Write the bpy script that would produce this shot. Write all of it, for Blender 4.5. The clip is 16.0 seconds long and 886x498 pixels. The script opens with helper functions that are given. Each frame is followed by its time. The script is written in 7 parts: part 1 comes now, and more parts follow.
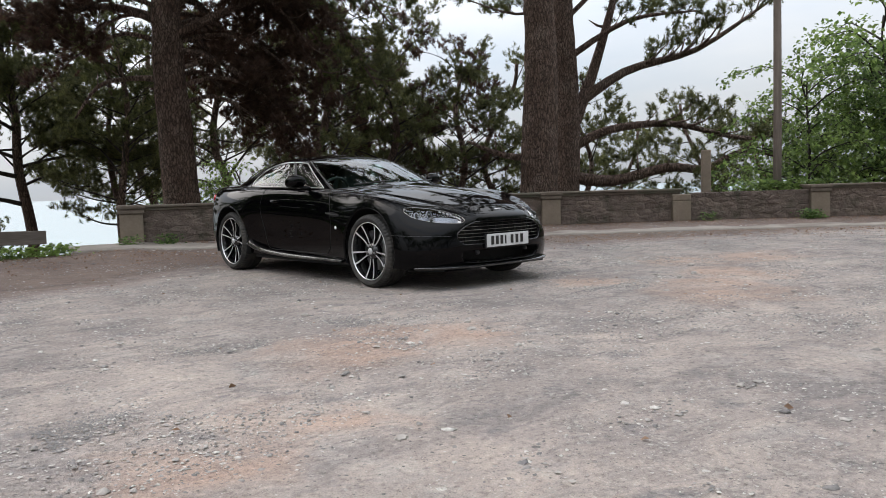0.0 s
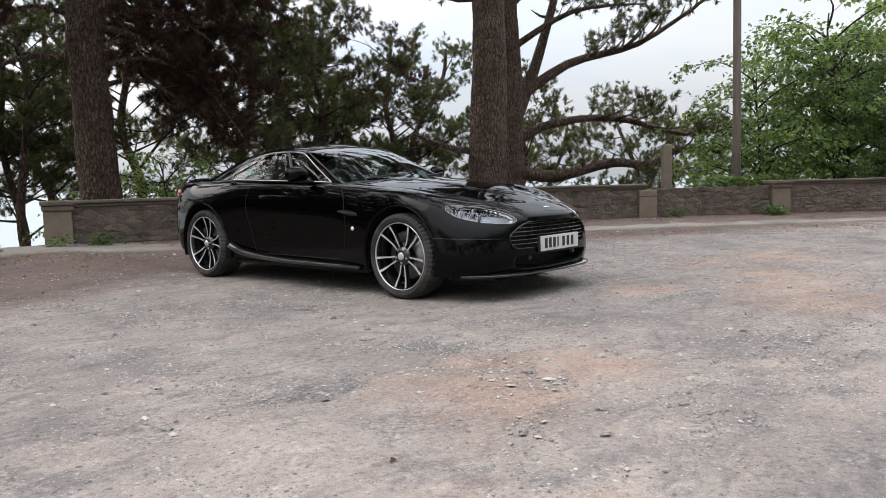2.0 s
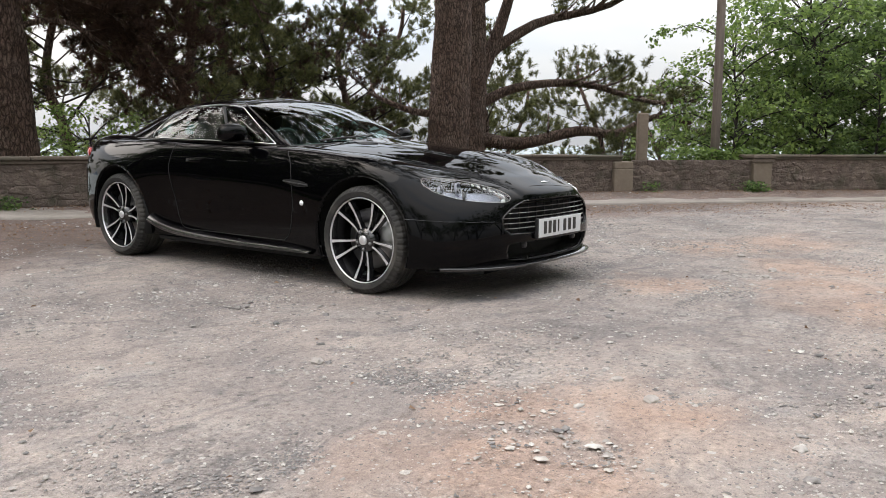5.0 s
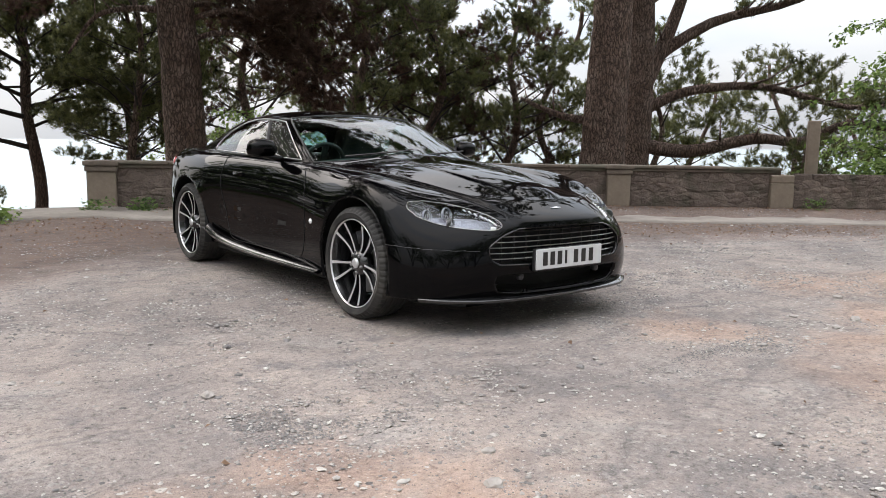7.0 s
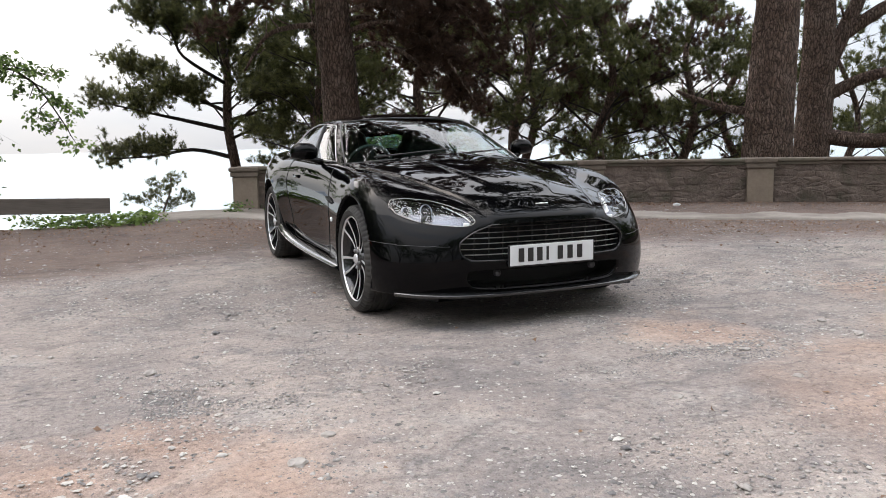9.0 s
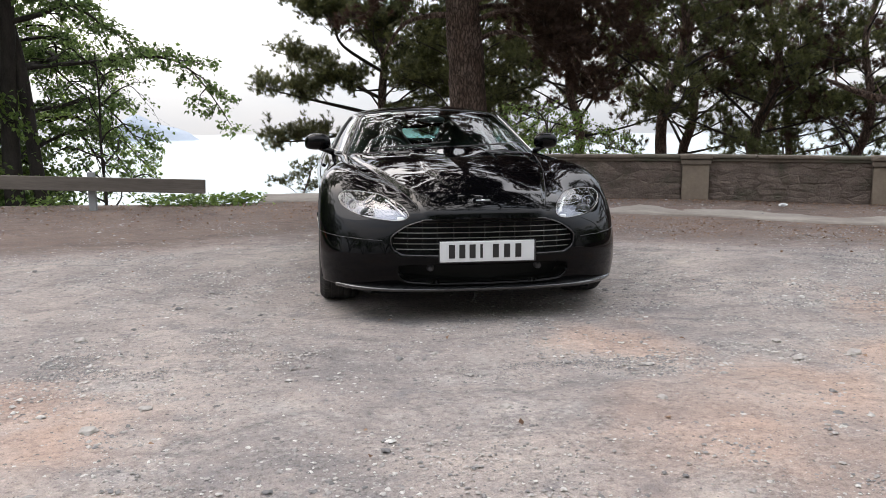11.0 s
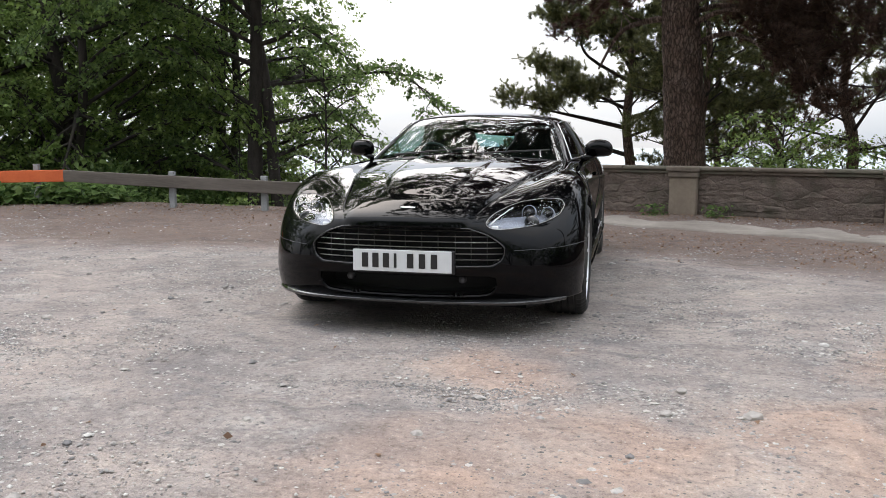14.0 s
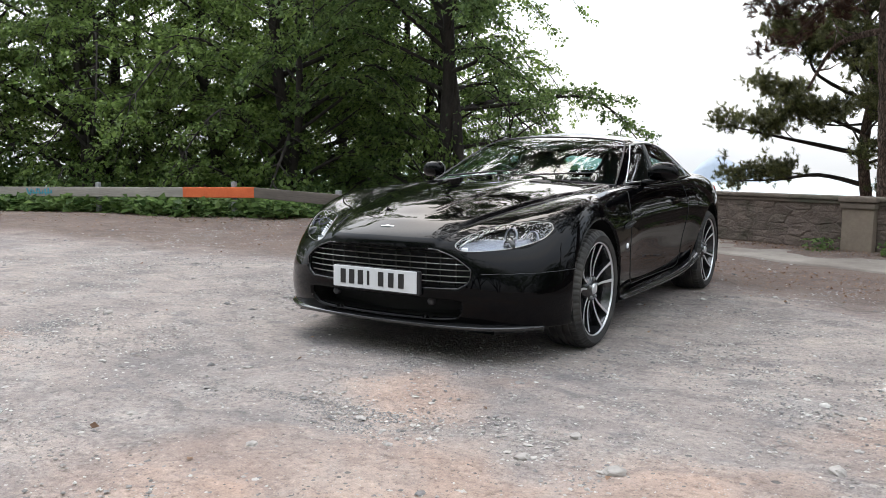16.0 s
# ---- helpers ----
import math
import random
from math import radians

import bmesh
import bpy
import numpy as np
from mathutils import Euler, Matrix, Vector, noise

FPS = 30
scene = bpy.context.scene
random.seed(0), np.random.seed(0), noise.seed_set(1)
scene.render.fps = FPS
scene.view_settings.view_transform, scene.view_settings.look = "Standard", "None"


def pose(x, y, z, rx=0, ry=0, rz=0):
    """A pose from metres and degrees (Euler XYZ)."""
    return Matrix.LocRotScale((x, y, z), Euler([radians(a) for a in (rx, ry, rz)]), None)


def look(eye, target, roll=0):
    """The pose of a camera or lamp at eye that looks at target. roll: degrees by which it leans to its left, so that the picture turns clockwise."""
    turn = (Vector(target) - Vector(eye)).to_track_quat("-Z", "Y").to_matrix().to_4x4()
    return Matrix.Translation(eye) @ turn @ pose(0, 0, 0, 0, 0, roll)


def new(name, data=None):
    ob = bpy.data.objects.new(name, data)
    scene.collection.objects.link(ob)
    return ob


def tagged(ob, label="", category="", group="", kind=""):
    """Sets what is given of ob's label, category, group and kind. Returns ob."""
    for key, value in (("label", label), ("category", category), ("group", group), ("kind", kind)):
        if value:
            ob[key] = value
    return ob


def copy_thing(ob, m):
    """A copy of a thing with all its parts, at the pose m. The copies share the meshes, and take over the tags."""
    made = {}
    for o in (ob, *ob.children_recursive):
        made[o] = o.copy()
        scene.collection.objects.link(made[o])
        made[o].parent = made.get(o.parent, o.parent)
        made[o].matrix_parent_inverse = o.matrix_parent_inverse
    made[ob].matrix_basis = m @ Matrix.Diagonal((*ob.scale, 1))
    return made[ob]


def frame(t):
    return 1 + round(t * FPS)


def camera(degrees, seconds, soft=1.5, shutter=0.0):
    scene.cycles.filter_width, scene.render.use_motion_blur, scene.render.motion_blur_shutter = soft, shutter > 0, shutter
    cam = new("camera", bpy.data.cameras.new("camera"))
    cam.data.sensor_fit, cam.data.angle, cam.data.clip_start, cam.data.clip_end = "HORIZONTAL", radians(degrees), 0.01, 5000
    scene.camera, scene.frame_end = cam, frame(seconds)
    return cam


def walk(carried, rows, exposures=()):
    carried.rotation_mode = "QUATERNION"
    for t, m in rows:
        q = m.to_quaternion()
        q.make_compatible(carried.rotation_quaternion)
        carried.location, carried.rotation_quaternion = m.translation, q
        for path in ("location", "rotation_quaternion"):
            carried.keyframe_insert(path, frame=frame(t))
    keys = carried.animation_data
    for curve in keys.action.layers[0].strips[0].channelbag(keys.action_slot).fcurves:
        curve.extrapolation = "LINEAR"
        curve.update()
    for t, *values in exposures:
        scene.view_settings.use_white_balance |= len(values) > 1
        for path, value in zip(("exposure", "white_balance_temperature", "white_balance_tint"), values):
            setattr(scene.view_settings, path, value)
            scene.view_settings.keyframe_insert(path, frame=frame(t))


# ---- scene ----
cam = camera(58.2, 16.0, soft=0.75)
PATH = [
    (0, (-4.983, -7.039, 0.894), (-3.677, -5.533, 0.732), -1.6),
    (0.5, (-5.041, -6.608, 0.885), (-3.684, -5.151, 0.696), -0.7),
    (1, (-5.125, -6.194, 0.897), (-3.719, -4.783, 0.717), -0.2),
    (1.5, (-5.141, -5.808, 0.913), (-3.677, -4.454, 0.761), -0.9),
    (2, (-5.143, -5.506, 0.917), (-3.649, -4.189, 0.735), -1.3),
    (2.5, (-5.137, -5.219, 0.901), (-3.611, -3.944, 0.689), -1.1),
    (3, (-5.084, -4.946, 0.916), (-3.513, -3.727, 0.699), -1.7),
    (3.5, (-4.964, -4.686, 0.896), (-3.385, -3.478, 0.678), -1.1),
    (4, (-4.852, -4.549, 0.89), (-3.271, -3.348, 0.648), -0.5),
    (4.2, (-4.76, -4.488, 0.876), (-3.176, -3.294, 0.621), -0.0),
    (6.3, (-3.572, -4.955, 1.022), (-2.157, -3.572, 0.73), 0.4),
    (6.5, (-3.469, -5.017, 1.03), (-2.115, -3.575, 0.74), 0.5),
    (7, (-3.226, -5.225, 1.037), (-2.023, -3.65, 0.764), 0.9),
    (7.5, (-2.981, -5.425, 1.031), (-1.894, -3.767, 0.763), 0.2),
    (8, (-2.694, -5.599, 1.044), (-1.741, -3.86, 0.784), -1.5),
    (8.5, (-2.448, -5.776, 1.022), (-1.596, -3.985, 0.758), -1.6),
    (10.8, (-0.963, -6.317, 1.043), (-0.648, -4.364, 0.746), 0.0),
    (11, (-0.841, -6.33, 1.055), (-0.56, -4.372, 0.756), -0.2),
    (11.5, (-0.525, -6.338, 1.039), (-0.424, -4.361, 0.752), 0.0),
    (12, (-0.187, -6.35, 1.048), (-0.25, -4.371, 0.762), 0.7),
    (12.5, (0.162, -6.286, 1.029), (0.069, -4.307, 0.756), 0.1),
    (13, (0.486, -6.208, 1.012), (0.331, -4.23, 0.762), -0.7),
    (13.5, (0.829, -6.131, 1.022), (0.485, -4.177, 0.772), -0.8),
    (14, (1.149, -6.005, 0.999), (0.68, -4.079, 0.734), 0.1),
    (14.5, (1.483, -5.879, 0.993), (0.891, -3.988, 0.72), 0.5),
    (15, (1.826, -5.752, 1.003), (1.087, -3.914, 0.729), 0.6),
    (15.5, (2.139, -5.592, 0.982), (1.302, -3.794, 0.723), 0.8),
    (16, (2.406, -5.416, 0.979), (1.365, -3.721, 0.772), 0.8),
]
walk(cam, [(t, look(eye, target, roll)) for t, eye, target, roll in PATH], [(0.0, 1.00, 6700, 12), (2.0, 1.12, 6750, 13), (4.0, 1.29, 7000, 13), (8.0, 1.34, 6850, 14), (11.0, 1.30, 6750, 14), (14.5, 1.38, 6650, 12), (16.0, 1.46, 6550, 11)])

# ---- daylight: a bright overcast sky, thin cloud lit from over the sea ----
SUN_AZ, SUN_EL = radians(-30), radians(48)      # azimuth from +y towards +x
world = bpy.data.worlds.new("overcast")
scene.world = world
world.use_nodes = True
wt = world.node_tree
wt.nodes.clear()
w_out = wt.nodes.new("ShaderNodeOutputWorld")
w_bg = wt.nodes.new("ShaderNodeBackground")
w_sky = wt.nodes.new("ShaderNodeTexSky")
w_sky.sky_type, w_sky.sun_disc = "NISHITA", False
w_sky.sun_elevation, w_sky.sun_rotation = SUN_EL, SUN_AZ
w_sky.dust_density, w_sky.air_density = 3.0, 1.0
w_dim = wt.nodes.new("ShaderNodeVectorMath")
w_dim.operation = "SCALE"
w_dim.inputs["Scale"].default_value = 0.07
w_co = wt.nodes.new("ShaderNodeTexCoord")
w_map = wt.nodes.new("ShaderNodeMapping")
w_map.inputs["Scale"].default_value = (1.2, 1.2, 4.5)
w_no = wt.nodes.new("ShaderNodeTexNoise")
w_no.inputs["Scale"].default_value, w_no.inputs["Detail"].default_value = 1.6, 5.0
w_rp = wt.nodes.new("ShaderNodeValToRGB")
w_rp.color_ramp.elements[0].position, w_rp.color_ramp.elements[0].color = 0.30, (0.40, 0.465, 0.535, 1)
w_rp.color_ramp.elements[1].position, w_rp.color_ramp.elements[1].color = 0.64, (0.575, 0.59, 0.60, 1)
w_mix = wt.nodes.new("ShaderNodeMix")
w_mix.data_type = "RGBA"
w_mix.inputs[0].default_value = 0.80
wt.links.new(w_co.outputs["Generated"], w_map.inputs["Vector"])
wt.links.new(w_map.outputs["Vector"], w_no.inputs["Vector"])
wt.links.new(w_no.outputs["Fac"], w_rp.inputs["Fac"])
wt.links.new(w_sky.outputs["Color"], w_dim.inputs[0])
wt.links.new(w_dim.outputs["Vector"], w_mix.inputs["A"])
wt.links.new(w_rp.outputs["Color"], w_mix.inputs["B"])
# overcast skies are brightest overhead, and here also towards the veiled sun
w_sep = wt.nodes.new("ShaderNodeVectorMath")
w_sep.operation = "DOT_PRODUCT"
w_sep.inputs[1].default_value = (0, 0, 1)
w_az = wt.nodes.new("ShaderNodeVectorMath")
w_az.operation = "DOT_PRODUCT"
w_az.inputs[1].default_value = (math.sin(SUN_AZ), math.cos(SUN_AZ), 0)
w_up = wt.nodes.new("ShaderNodeMath")
w_up.operation, w_up.use_clamp = "MULTIPLY_ADD", False
w_up.inputs[1].default_value, w_up.inputs[2].default_value = 2.4, 0.575
w_sum = wt.nodes.new("ShaderNodeMath")
w_sum.operation = "MULTIPLY_ADD"
w_sum.inputs[1].default_value = 0.17
w_mul = wt.nodes.new("ShaderNodeVectorMath")
w_mul.operation = "SCALE"
wt.links.new(w_co.outputs["Generated"], w_sep.inputs[0])
wt.links.new(w_co.outputs["Generated"], w_az.inputs[0])
wt.links.new(w_sep.outputs["Value"], w_up.inputs[0])
wt.links.new(w_az.outputs["Value"], w_sum.inputs[0])
wt.links.new(w_up.outputs[0], w_sum.inputs[2])
wt.links.new(w_mix.outputs["Result"], w_mul.inputs[0])
wt.links.new(w_sum.outputs[0], w_mul.inputs["Scale"])
wt.links.new(w_mul.outputs["Vector"], w_bg.inputs["Color"])
wt.links.new(w_bg.outputs["Background"], w_out.inputs["Surface"])
w_bg.inputs["Strength"].default_value = 1.0
sun = new("sun", bpy.data.lights.new("sun", "SUN"))
sun.data.energy, sun.data.angle, sun.data.color = 0.85, radians(65), (1.0, 0.96, 0.9)
sun.matrix_world = look((0, 0, 0), (-math.sin(SUN_AZ) * math.cos(SUN_EL), -math.cos(SUN_AZ) * math.cos(SUN_EL), -math.sin(SUN_EL)))

# ---- materials ----
def material(name):
    m = bpy.data.materials.new(name)
    m.use_nodes = True
    return m, m.node_tree, m.node_tree.nodes["Principled BSDF"]


def coords(nt, space="Object"):
    return nt.nodes.new("ShaderNodeTexCoord").outputs[space]


def ramp(nt, fac, stops):
    r = nt.nodes.new("ShaderNodeValToRGB")
    while len(r.color_ramp.elements) < len(stops):
        r.color_ramp.elements.new(0.5)
    for e, (p, c) in zip(r.color_ramp.elements, stops):
        e.position, e.color = p, (*c, 1) if len(c) == 3 else c
    nt.links.new(fac, r.inputs["Fac"])
    return r.outputs["Color"]


def mixc(nt, fac, a, b, blend="MIX"):
    m = nt.nodes.new("ShaderNodeMix")
    m.data_type, m.blend_type = "RGBA", blend
    for sock, v in ((m.inputs[0], fac), (m.inputs["A"], a), (m.inputs["B"], b)):
        if isinstance(v, (int, float)):
            sock.default_value = v
        elif isinstance(v, tuple):
            sock.default_value = (*v, 1)
        else:
            nt.links.new(v, sock)
    return m.outputs["Result"]


def noise_fac(nt, co, scale, detail=4.0, rough=0.55, kind="ShaderNodeTexNoise"):
    n = nt.nodes.new(kind)
    n.inputs["Scale"].default_value = scale
    if kind == "ShaderNodeTexNoise":
        n.inputs["Detail"].default_value, n.inputs["Roughness"].default_value = detail, rough
    nt.links.new(co, n.inputs["Vector"])
    return n.outputs["Fac"] if kind == "ShaderNodeTexNoise" else n.outputs["Distance"]


def maths(nt, op, a, b=0.0, clamp=False):
    n = nt.nodes.new("ShaderNodeMath")
    n.operation, n.use_clamp = op, clamp
    for s, v in zip(n.inputs, (a, b)):
        if isinstance(v, (int, float)):
            s.default_value = v
        else:
            nt.links.new(v, s)
    return n.outputs[0]


def bump(nt, bsdf, height, strength=0.3, distance=0.01):
    b = nt.nodes.new("ShaderNodeBump")
    b.inputs["Strength"].default_value, b.inputs["Distance"].default_value = strength, distance
    nt.links.new(height, b.inputs["Height"])
    nt.links.new(b.outputs["Normal"], bsdf.inputs["Normal"])


def rough_material(name, dark, light, scale, rough=0.85, bump_scale=None, bump_dist=0.01, bump_str=0.5, stain=None, space="Object", stretch=None, vary=0.0, spec=0.35, lo=0.32, hi=0.68):
    """Two scales of colour noise, an optional stain, and relief."""
    m, nt, b = material(name)
    co = coords(nt, space)
    if stretch:
        mp = nt.nodes.new("ShaderNodeMapping")
        mp.inputs["Scale"].default_value = stretch
        nt.links.new(co, mp.inputs["Vector"])
        co = mp.outputs["Vector"]
    big = noise_fac(nt, co, scale, 5, 0.6)
    fine = noise_fac(nt, co, scale * 9, 3, 0.6)
    mixed = maths(nt, "ADD", maths(nt, "MULTIPLY", big, 0.65), maths(nt, "MULTIPLY", fine, 0.35))
    col = ramp(nt, mixed, [(lo, dark), (hi, light)])
    if stain:
        col = mixc(nt, ramp(nt, noise_fac(nt, co, scale * 0.45, 4), [(0.5, (0, 0, 0)), (0.68, (1, 1, 1))]), col, stain)
    if vary:
        rnd = nt.nodes.new("ShaderNodeObjectInfo").outputs["Random"]
        hsv = nt.nodes.new("ShaderNodeHueSaturation")
        nt.links.new(maths(nt, "ADD", maths(nt, "MULTIPLY", rnd, vary), 1 - vary / 2), hsv.inputs["Value"])
        nt.links.new(col, hsv.inputs["Color"])
        col = hsv.outputs["Color"]
    nt.links.new(col, b.inputs["Base Color"])
    b.inputs["Roughness"].default_value = rough
    b.inputs["Specular IOR Level"].default_value = spec
    if bump_scale:
        bump(nt, b, noise_fac(nt, co, bump_scale, 6, 0.65), bump_str, bump_dist)
    return m


def plain_material(name, colour, rough=0.5, metal=0.0, grain=0.0, coat=0.0):
    m, nt, b = material(name)
    co = coords(nt)
    col = mixc(nt, noise_fac(nt, co, 14.0, 4), tuple(c * (1 - grain) for c in colour), tuple(min(1, c * (1 + grain)) for c in colour))
    nt.links.new(col, b.inputs["Base Color"])
    b.inputs["Roughness"].default_value, b.inputs["Metallic"].default_value = rough, metal
    b.inputs["Coat Weight"].default_value = coat
    return m


def glass_material(name, tint, gloss_rough=0.0, ior=1.5, dirt=0.0):
    """A thin pane: light goes straight through, and the surface mirrors by Fresnel."""
    m = bpy.data.materials.new(name)
    m.use_nodes = True
    nt = m.node_tree
    nt.nodes.clear()
    out = nt.nodes.new("ShaderNodeOutputMaterial")
    tr = nt.nodes.new("ShaderNodeBsdfTransparent")
    tr.inputs["Color"].default_value = (*tint, 1)
    gl = nt.nodes.new("ShaderNodeBsdfGlossy")
    gl.inputs["Roughness"].default_value = gloss_rough
    lw = nt.nodes.new("ShaderNodeLayerWeight")
    lw.inputs["Blend"].default_value = 0.5
    f0 = ((ior - 1) / (ior + 1)) ** 2 * 1.7            # both faces of the pane
    fac = maths(nt, "ADD", maths(nt, "MULTIPLY", maths(nt, "POWER", lw.outputs["Facing"], 4.0), 1 - f0), f0)
    mx = nt.nodes.new("ShaderNodeMixShader")
    nt.links.new(fac, mx.inputs[0])
    nt.links.new(tr.outputs[0], mx.inputs[1])
    nt.links.new(gl.outputs[0], mx.inputs[2])
    nt.links.new(mx.outputs[0], out.inputs["Surface"])
    return m


def leaf_material(name, dark, light, rough=0.55, scale=3.0):
    """Leaves: colour varies by leaf and by clump; some light comes through."""
    m, nt, b = material(name)
    isl = nt.nodes.new("ShaderNodeNewGeometry").outputs["Random Per Island"]
    clump = noise_fac(nt, coords(nt), scale, 3)
    fac = maths(nt, "ADD", maths(nt, "MULTIPLY", isl, 0.5), maths(nt, "MULTIPLY", clump, 0.5))
    col = ramp(nt, fac, [(0.25, dark), (0.75, light)])
    nt.links.new(col, b.inputs["Base Color"])
    b.inputs["Roughness"].default_value = rough
    b.inputs["Specular IOR Level"].default_value = 0.3
    tl = nt.nodes.new("ShaderNodeBsdfTranslucent")
    nt.links.new(col, tl.inputs["Color"])
    mx = nt.nodes.new("ShaderNodeMixShader")
    mx.inputs[0].default_value = 0.6
    nt.links.new(b.outputs[0], mx.inputs[1])
    nt.links.new(tl.outputs[0], mx.inputs[2])
    nt.links.new(mx.outputs[0], nt.nodes["Material Output"].inputs["Surface"])
    return m


def gravel_material():
    m, nt, b = material("compacted_gravel")
    co = coords(nt)
    wide = noise_fac(nt, co, 0.75, 8, 0.68)
    mid = noise_fac(nt, co, 3.2, 7, 0.72)
    fine = noise_fac(nt, co, 38.0, 4, 0.7)
    grit = noise_fac(nt, co, 160.0, 2, 0.6)
    col = ramp(nt, wide, [(0.36, (0.215, 0.193, 0.186)), (0.50, (0.312, 0.270, 0.250)), (0.64, (0.400, 0.345, 0.312))])
    col = mixc(nt, ramp(nt, mid, [(0.54, (0, 0, 0)), (0.66, (0.8, 0.8, 0.8))]), col, (0.185, 0.174, 0.178))
    col = mixc(nt, ramp(nt, noise_fac(nt, co, 1.9, 8, 0.75), [(0.52, (0, 0, 0)), (0.68, (0.7, 0.7, 0.7))]), col, (0.405, 0.372, 0.350))
    # beds of loose dark chippings
    vor = nt.nodes.new("ShaderNodeTexVoronoi")
    vor.inputs["Scale"].default_value = 62.0
    nt.links.new(co, vor.inputs["Vector"])
    vsep = nt.nodes.new("ShaderNodeSeparateColor")
    nt.links.new(vor.outputs["Color"], vsep.inputs[0])
    chips = ramp(nt, vsep.outputs[0], [(0.0, (0.12, 0.112, 0.11)), (0.45, (0.20, 0.188, 0.184)), (0.8, (0.29, 0.265, 0.25)), (1.0, (0.44, 0.415, 0.39))])
    bed = maths(nt, "ADD", maths(nt, "MULTIPLY", noise_fac(nt, co, 0.9, 6, 0.7), 0.55), maths(nt, "MULTIPLY", noise_fac(nt, co, 5.5, 5, 0.7), 0.45))
    bedm = ramp(nt, bed, [(0.50, (0, 0, 0)), (0.62, (0.62, 0.62, 0.62))])
    col = mixc(nt, bedm, col, chips)
    # sandy orange patches where the base shows through
    warp = nt.nodes.new("ShaderNodeTexNoise")
    warp.inputs["Scale"].default_value, warp.inputs["Detail"].default_value = 2.2, 5.0
    nt.links.new(co, warp.inputs["Vector"])
    off = nt.nodes.new("ShaderNodeVectorMath")
    off.operation = "MULTIPLY_ADD"
    nt.links.new(warp.outputs["Color"], off.inputs[0])
    off.inputs[1].default_value, off.inputs[2].default_value = (1.1, 1.1, 0), (-0.55, -0.55, 0)
    pos = nt.nodes.new("ShaderNodeVectorMath")
    nt.links.new(co, pos.inputs[0])
    nt.links.new(off.outputs[0], pos.inputs[1])
    total = None
    for cx, cy, r in PATCHES:
        d = nt.nodes.new("ShaderNodeVectorMath")
        d.operation = "DISTANCE"
        nt.links.new(pos.outputs[0], d.inputs[0])
        d.inputs[1].default_value = (cx, cy, 0)
        f = maths(nt, "SUBTRACT", 1.0, maths(nt, "DIVIDE", d.outputs["Value"], r), True)
        total = f if total is None else maths(nt, "MAXIMUM", total, f)
    patch = maths(nt, "MULTIPLY", ramp(nt, total, [(0.02, (0, 0, 0)), (0.80, (1, 1, 1))]), 0.54)
    col = mixc(nt, patch, col, (0.43, 0.285, 0.215))
    # leaf litter and earth along the far edge, tree shade mixed into its brown
    sep = nt.nodes.new("ShaderNodeSeparateXYZ")
    nt.links.new(pos.outputs[0], sep.inputs[0])
    edge = maths(nt, "ADD", maths(nt, "MULTIPLY", sep.outputs["X"], 0.40), sep.outputs["Y"])
    # reaches nearer on the left, where the colour stands in for tree shade
    left = maths(nt, "ADD", maths(nt, "SUBTRACT", sep.outputs["Y"], 0.55), maths(nt, "MULTIPLY", maths(nt, "MULTIPLY", sep.outputs["X"], -0.33, True), 1.6))
    litter = ramp(nt, maths(nt, "MULTIPLY", maths(nt, "MAXIMUM", edge, left), 0.2), [(0.24, (0, 0, 0)), (0.46, (1, 1, 1))])
    litter = maths(nt, "MULTIPLY", litter, maths(nt, "ADD", maths(nt, "MULTIPLY", fine, 1.2), 0.15), True)
    col = mixc(nt, litter, col, (0.145, 0.099, 0.080))
    # streaks left by tyres
    mp = nt.nodes.new("ShaderNodeMapping")
    mp.inputs["Rotation"].default_value, mp.inputs["Scale"].default_value = (0, 0, 0.22), (0.5, 5.0, 1.0)
    nt.links.new(pos.outputs[0], mp.inputs["Vector"])
    streak = noise_fac(nt, mp.outputs["Vector"], 1.6, 6, 0.7)
    col = mixc(nt, 0.8, col, ramp(nt, streak, [(0.36, (0.70, 0.715, 0.74)), (0.5, (1, 1, 1)), (0.62, (1.15, 1.12, 1.09))]), "MULTIPLY")
    # single chips, pale and dark, thicker in drifts
    drift = ramp(nt, noise_fac(nt, co, 1.4, 6, 0.7), [(0.40, (0.30, 0.30, 0.30)), (0.60, (1, 1, 1))])
    chip_h = None
    for size, few in ((110.0, 0.30), (52.0, 0.18), (24.0, 0.05)):
        vo = nt.nodes.new("ShaderNodeTexVoronoi")
        vo.inputs["Scale"].default_value = size
        nt.links.new(co, vo.inputs["Vector"])
        sp = nt.nodes.new("ShaderNodeSeparateColor")
        nt.links.new(vo.outputs["Color"], sp.inputs[0])
        rim = maths(nt, "ADD", maths(nt, "MULTIPLY", sp.outputs[1], 0.22), 0.16)
        on = maths(nt, "MULTIPLY", maths(nt, "LESS_THAN", vo.outputs["Distance"], rim), maths(nt, "LESS_THAN", sp.outputs[0], maths(nt, "MULTIPLY", drift, few)))
        tone = ramp(nt, sp.outputs[2], [(0.0, (0.11, 0.105, 0.105)), (0.42, (0.18, 0.17, 0.165)), (0.55, (0.36, 0.335, 0.31)), (1.0, (0.50, 0.475, 0.45))])
        col = mixc(nt, maths(nt, "MULTIPLY", on, 0.9), col, tone)
        chip_h = on if chip_h is None else maths(nt, "MAXIMUM", chip_h, on)
    speck = ramp(nt, fine, [(0.33, (0.34, 0.34, 0.35)), (0.45, (0.93, 0.93, 0.93)), (0.58, (1.06, 1.06, 1.06)), (0.70, (1.6, 1.57, 1.52))])
    col = mixc(nt, 0.55, col, speck, "MULTIPLY")
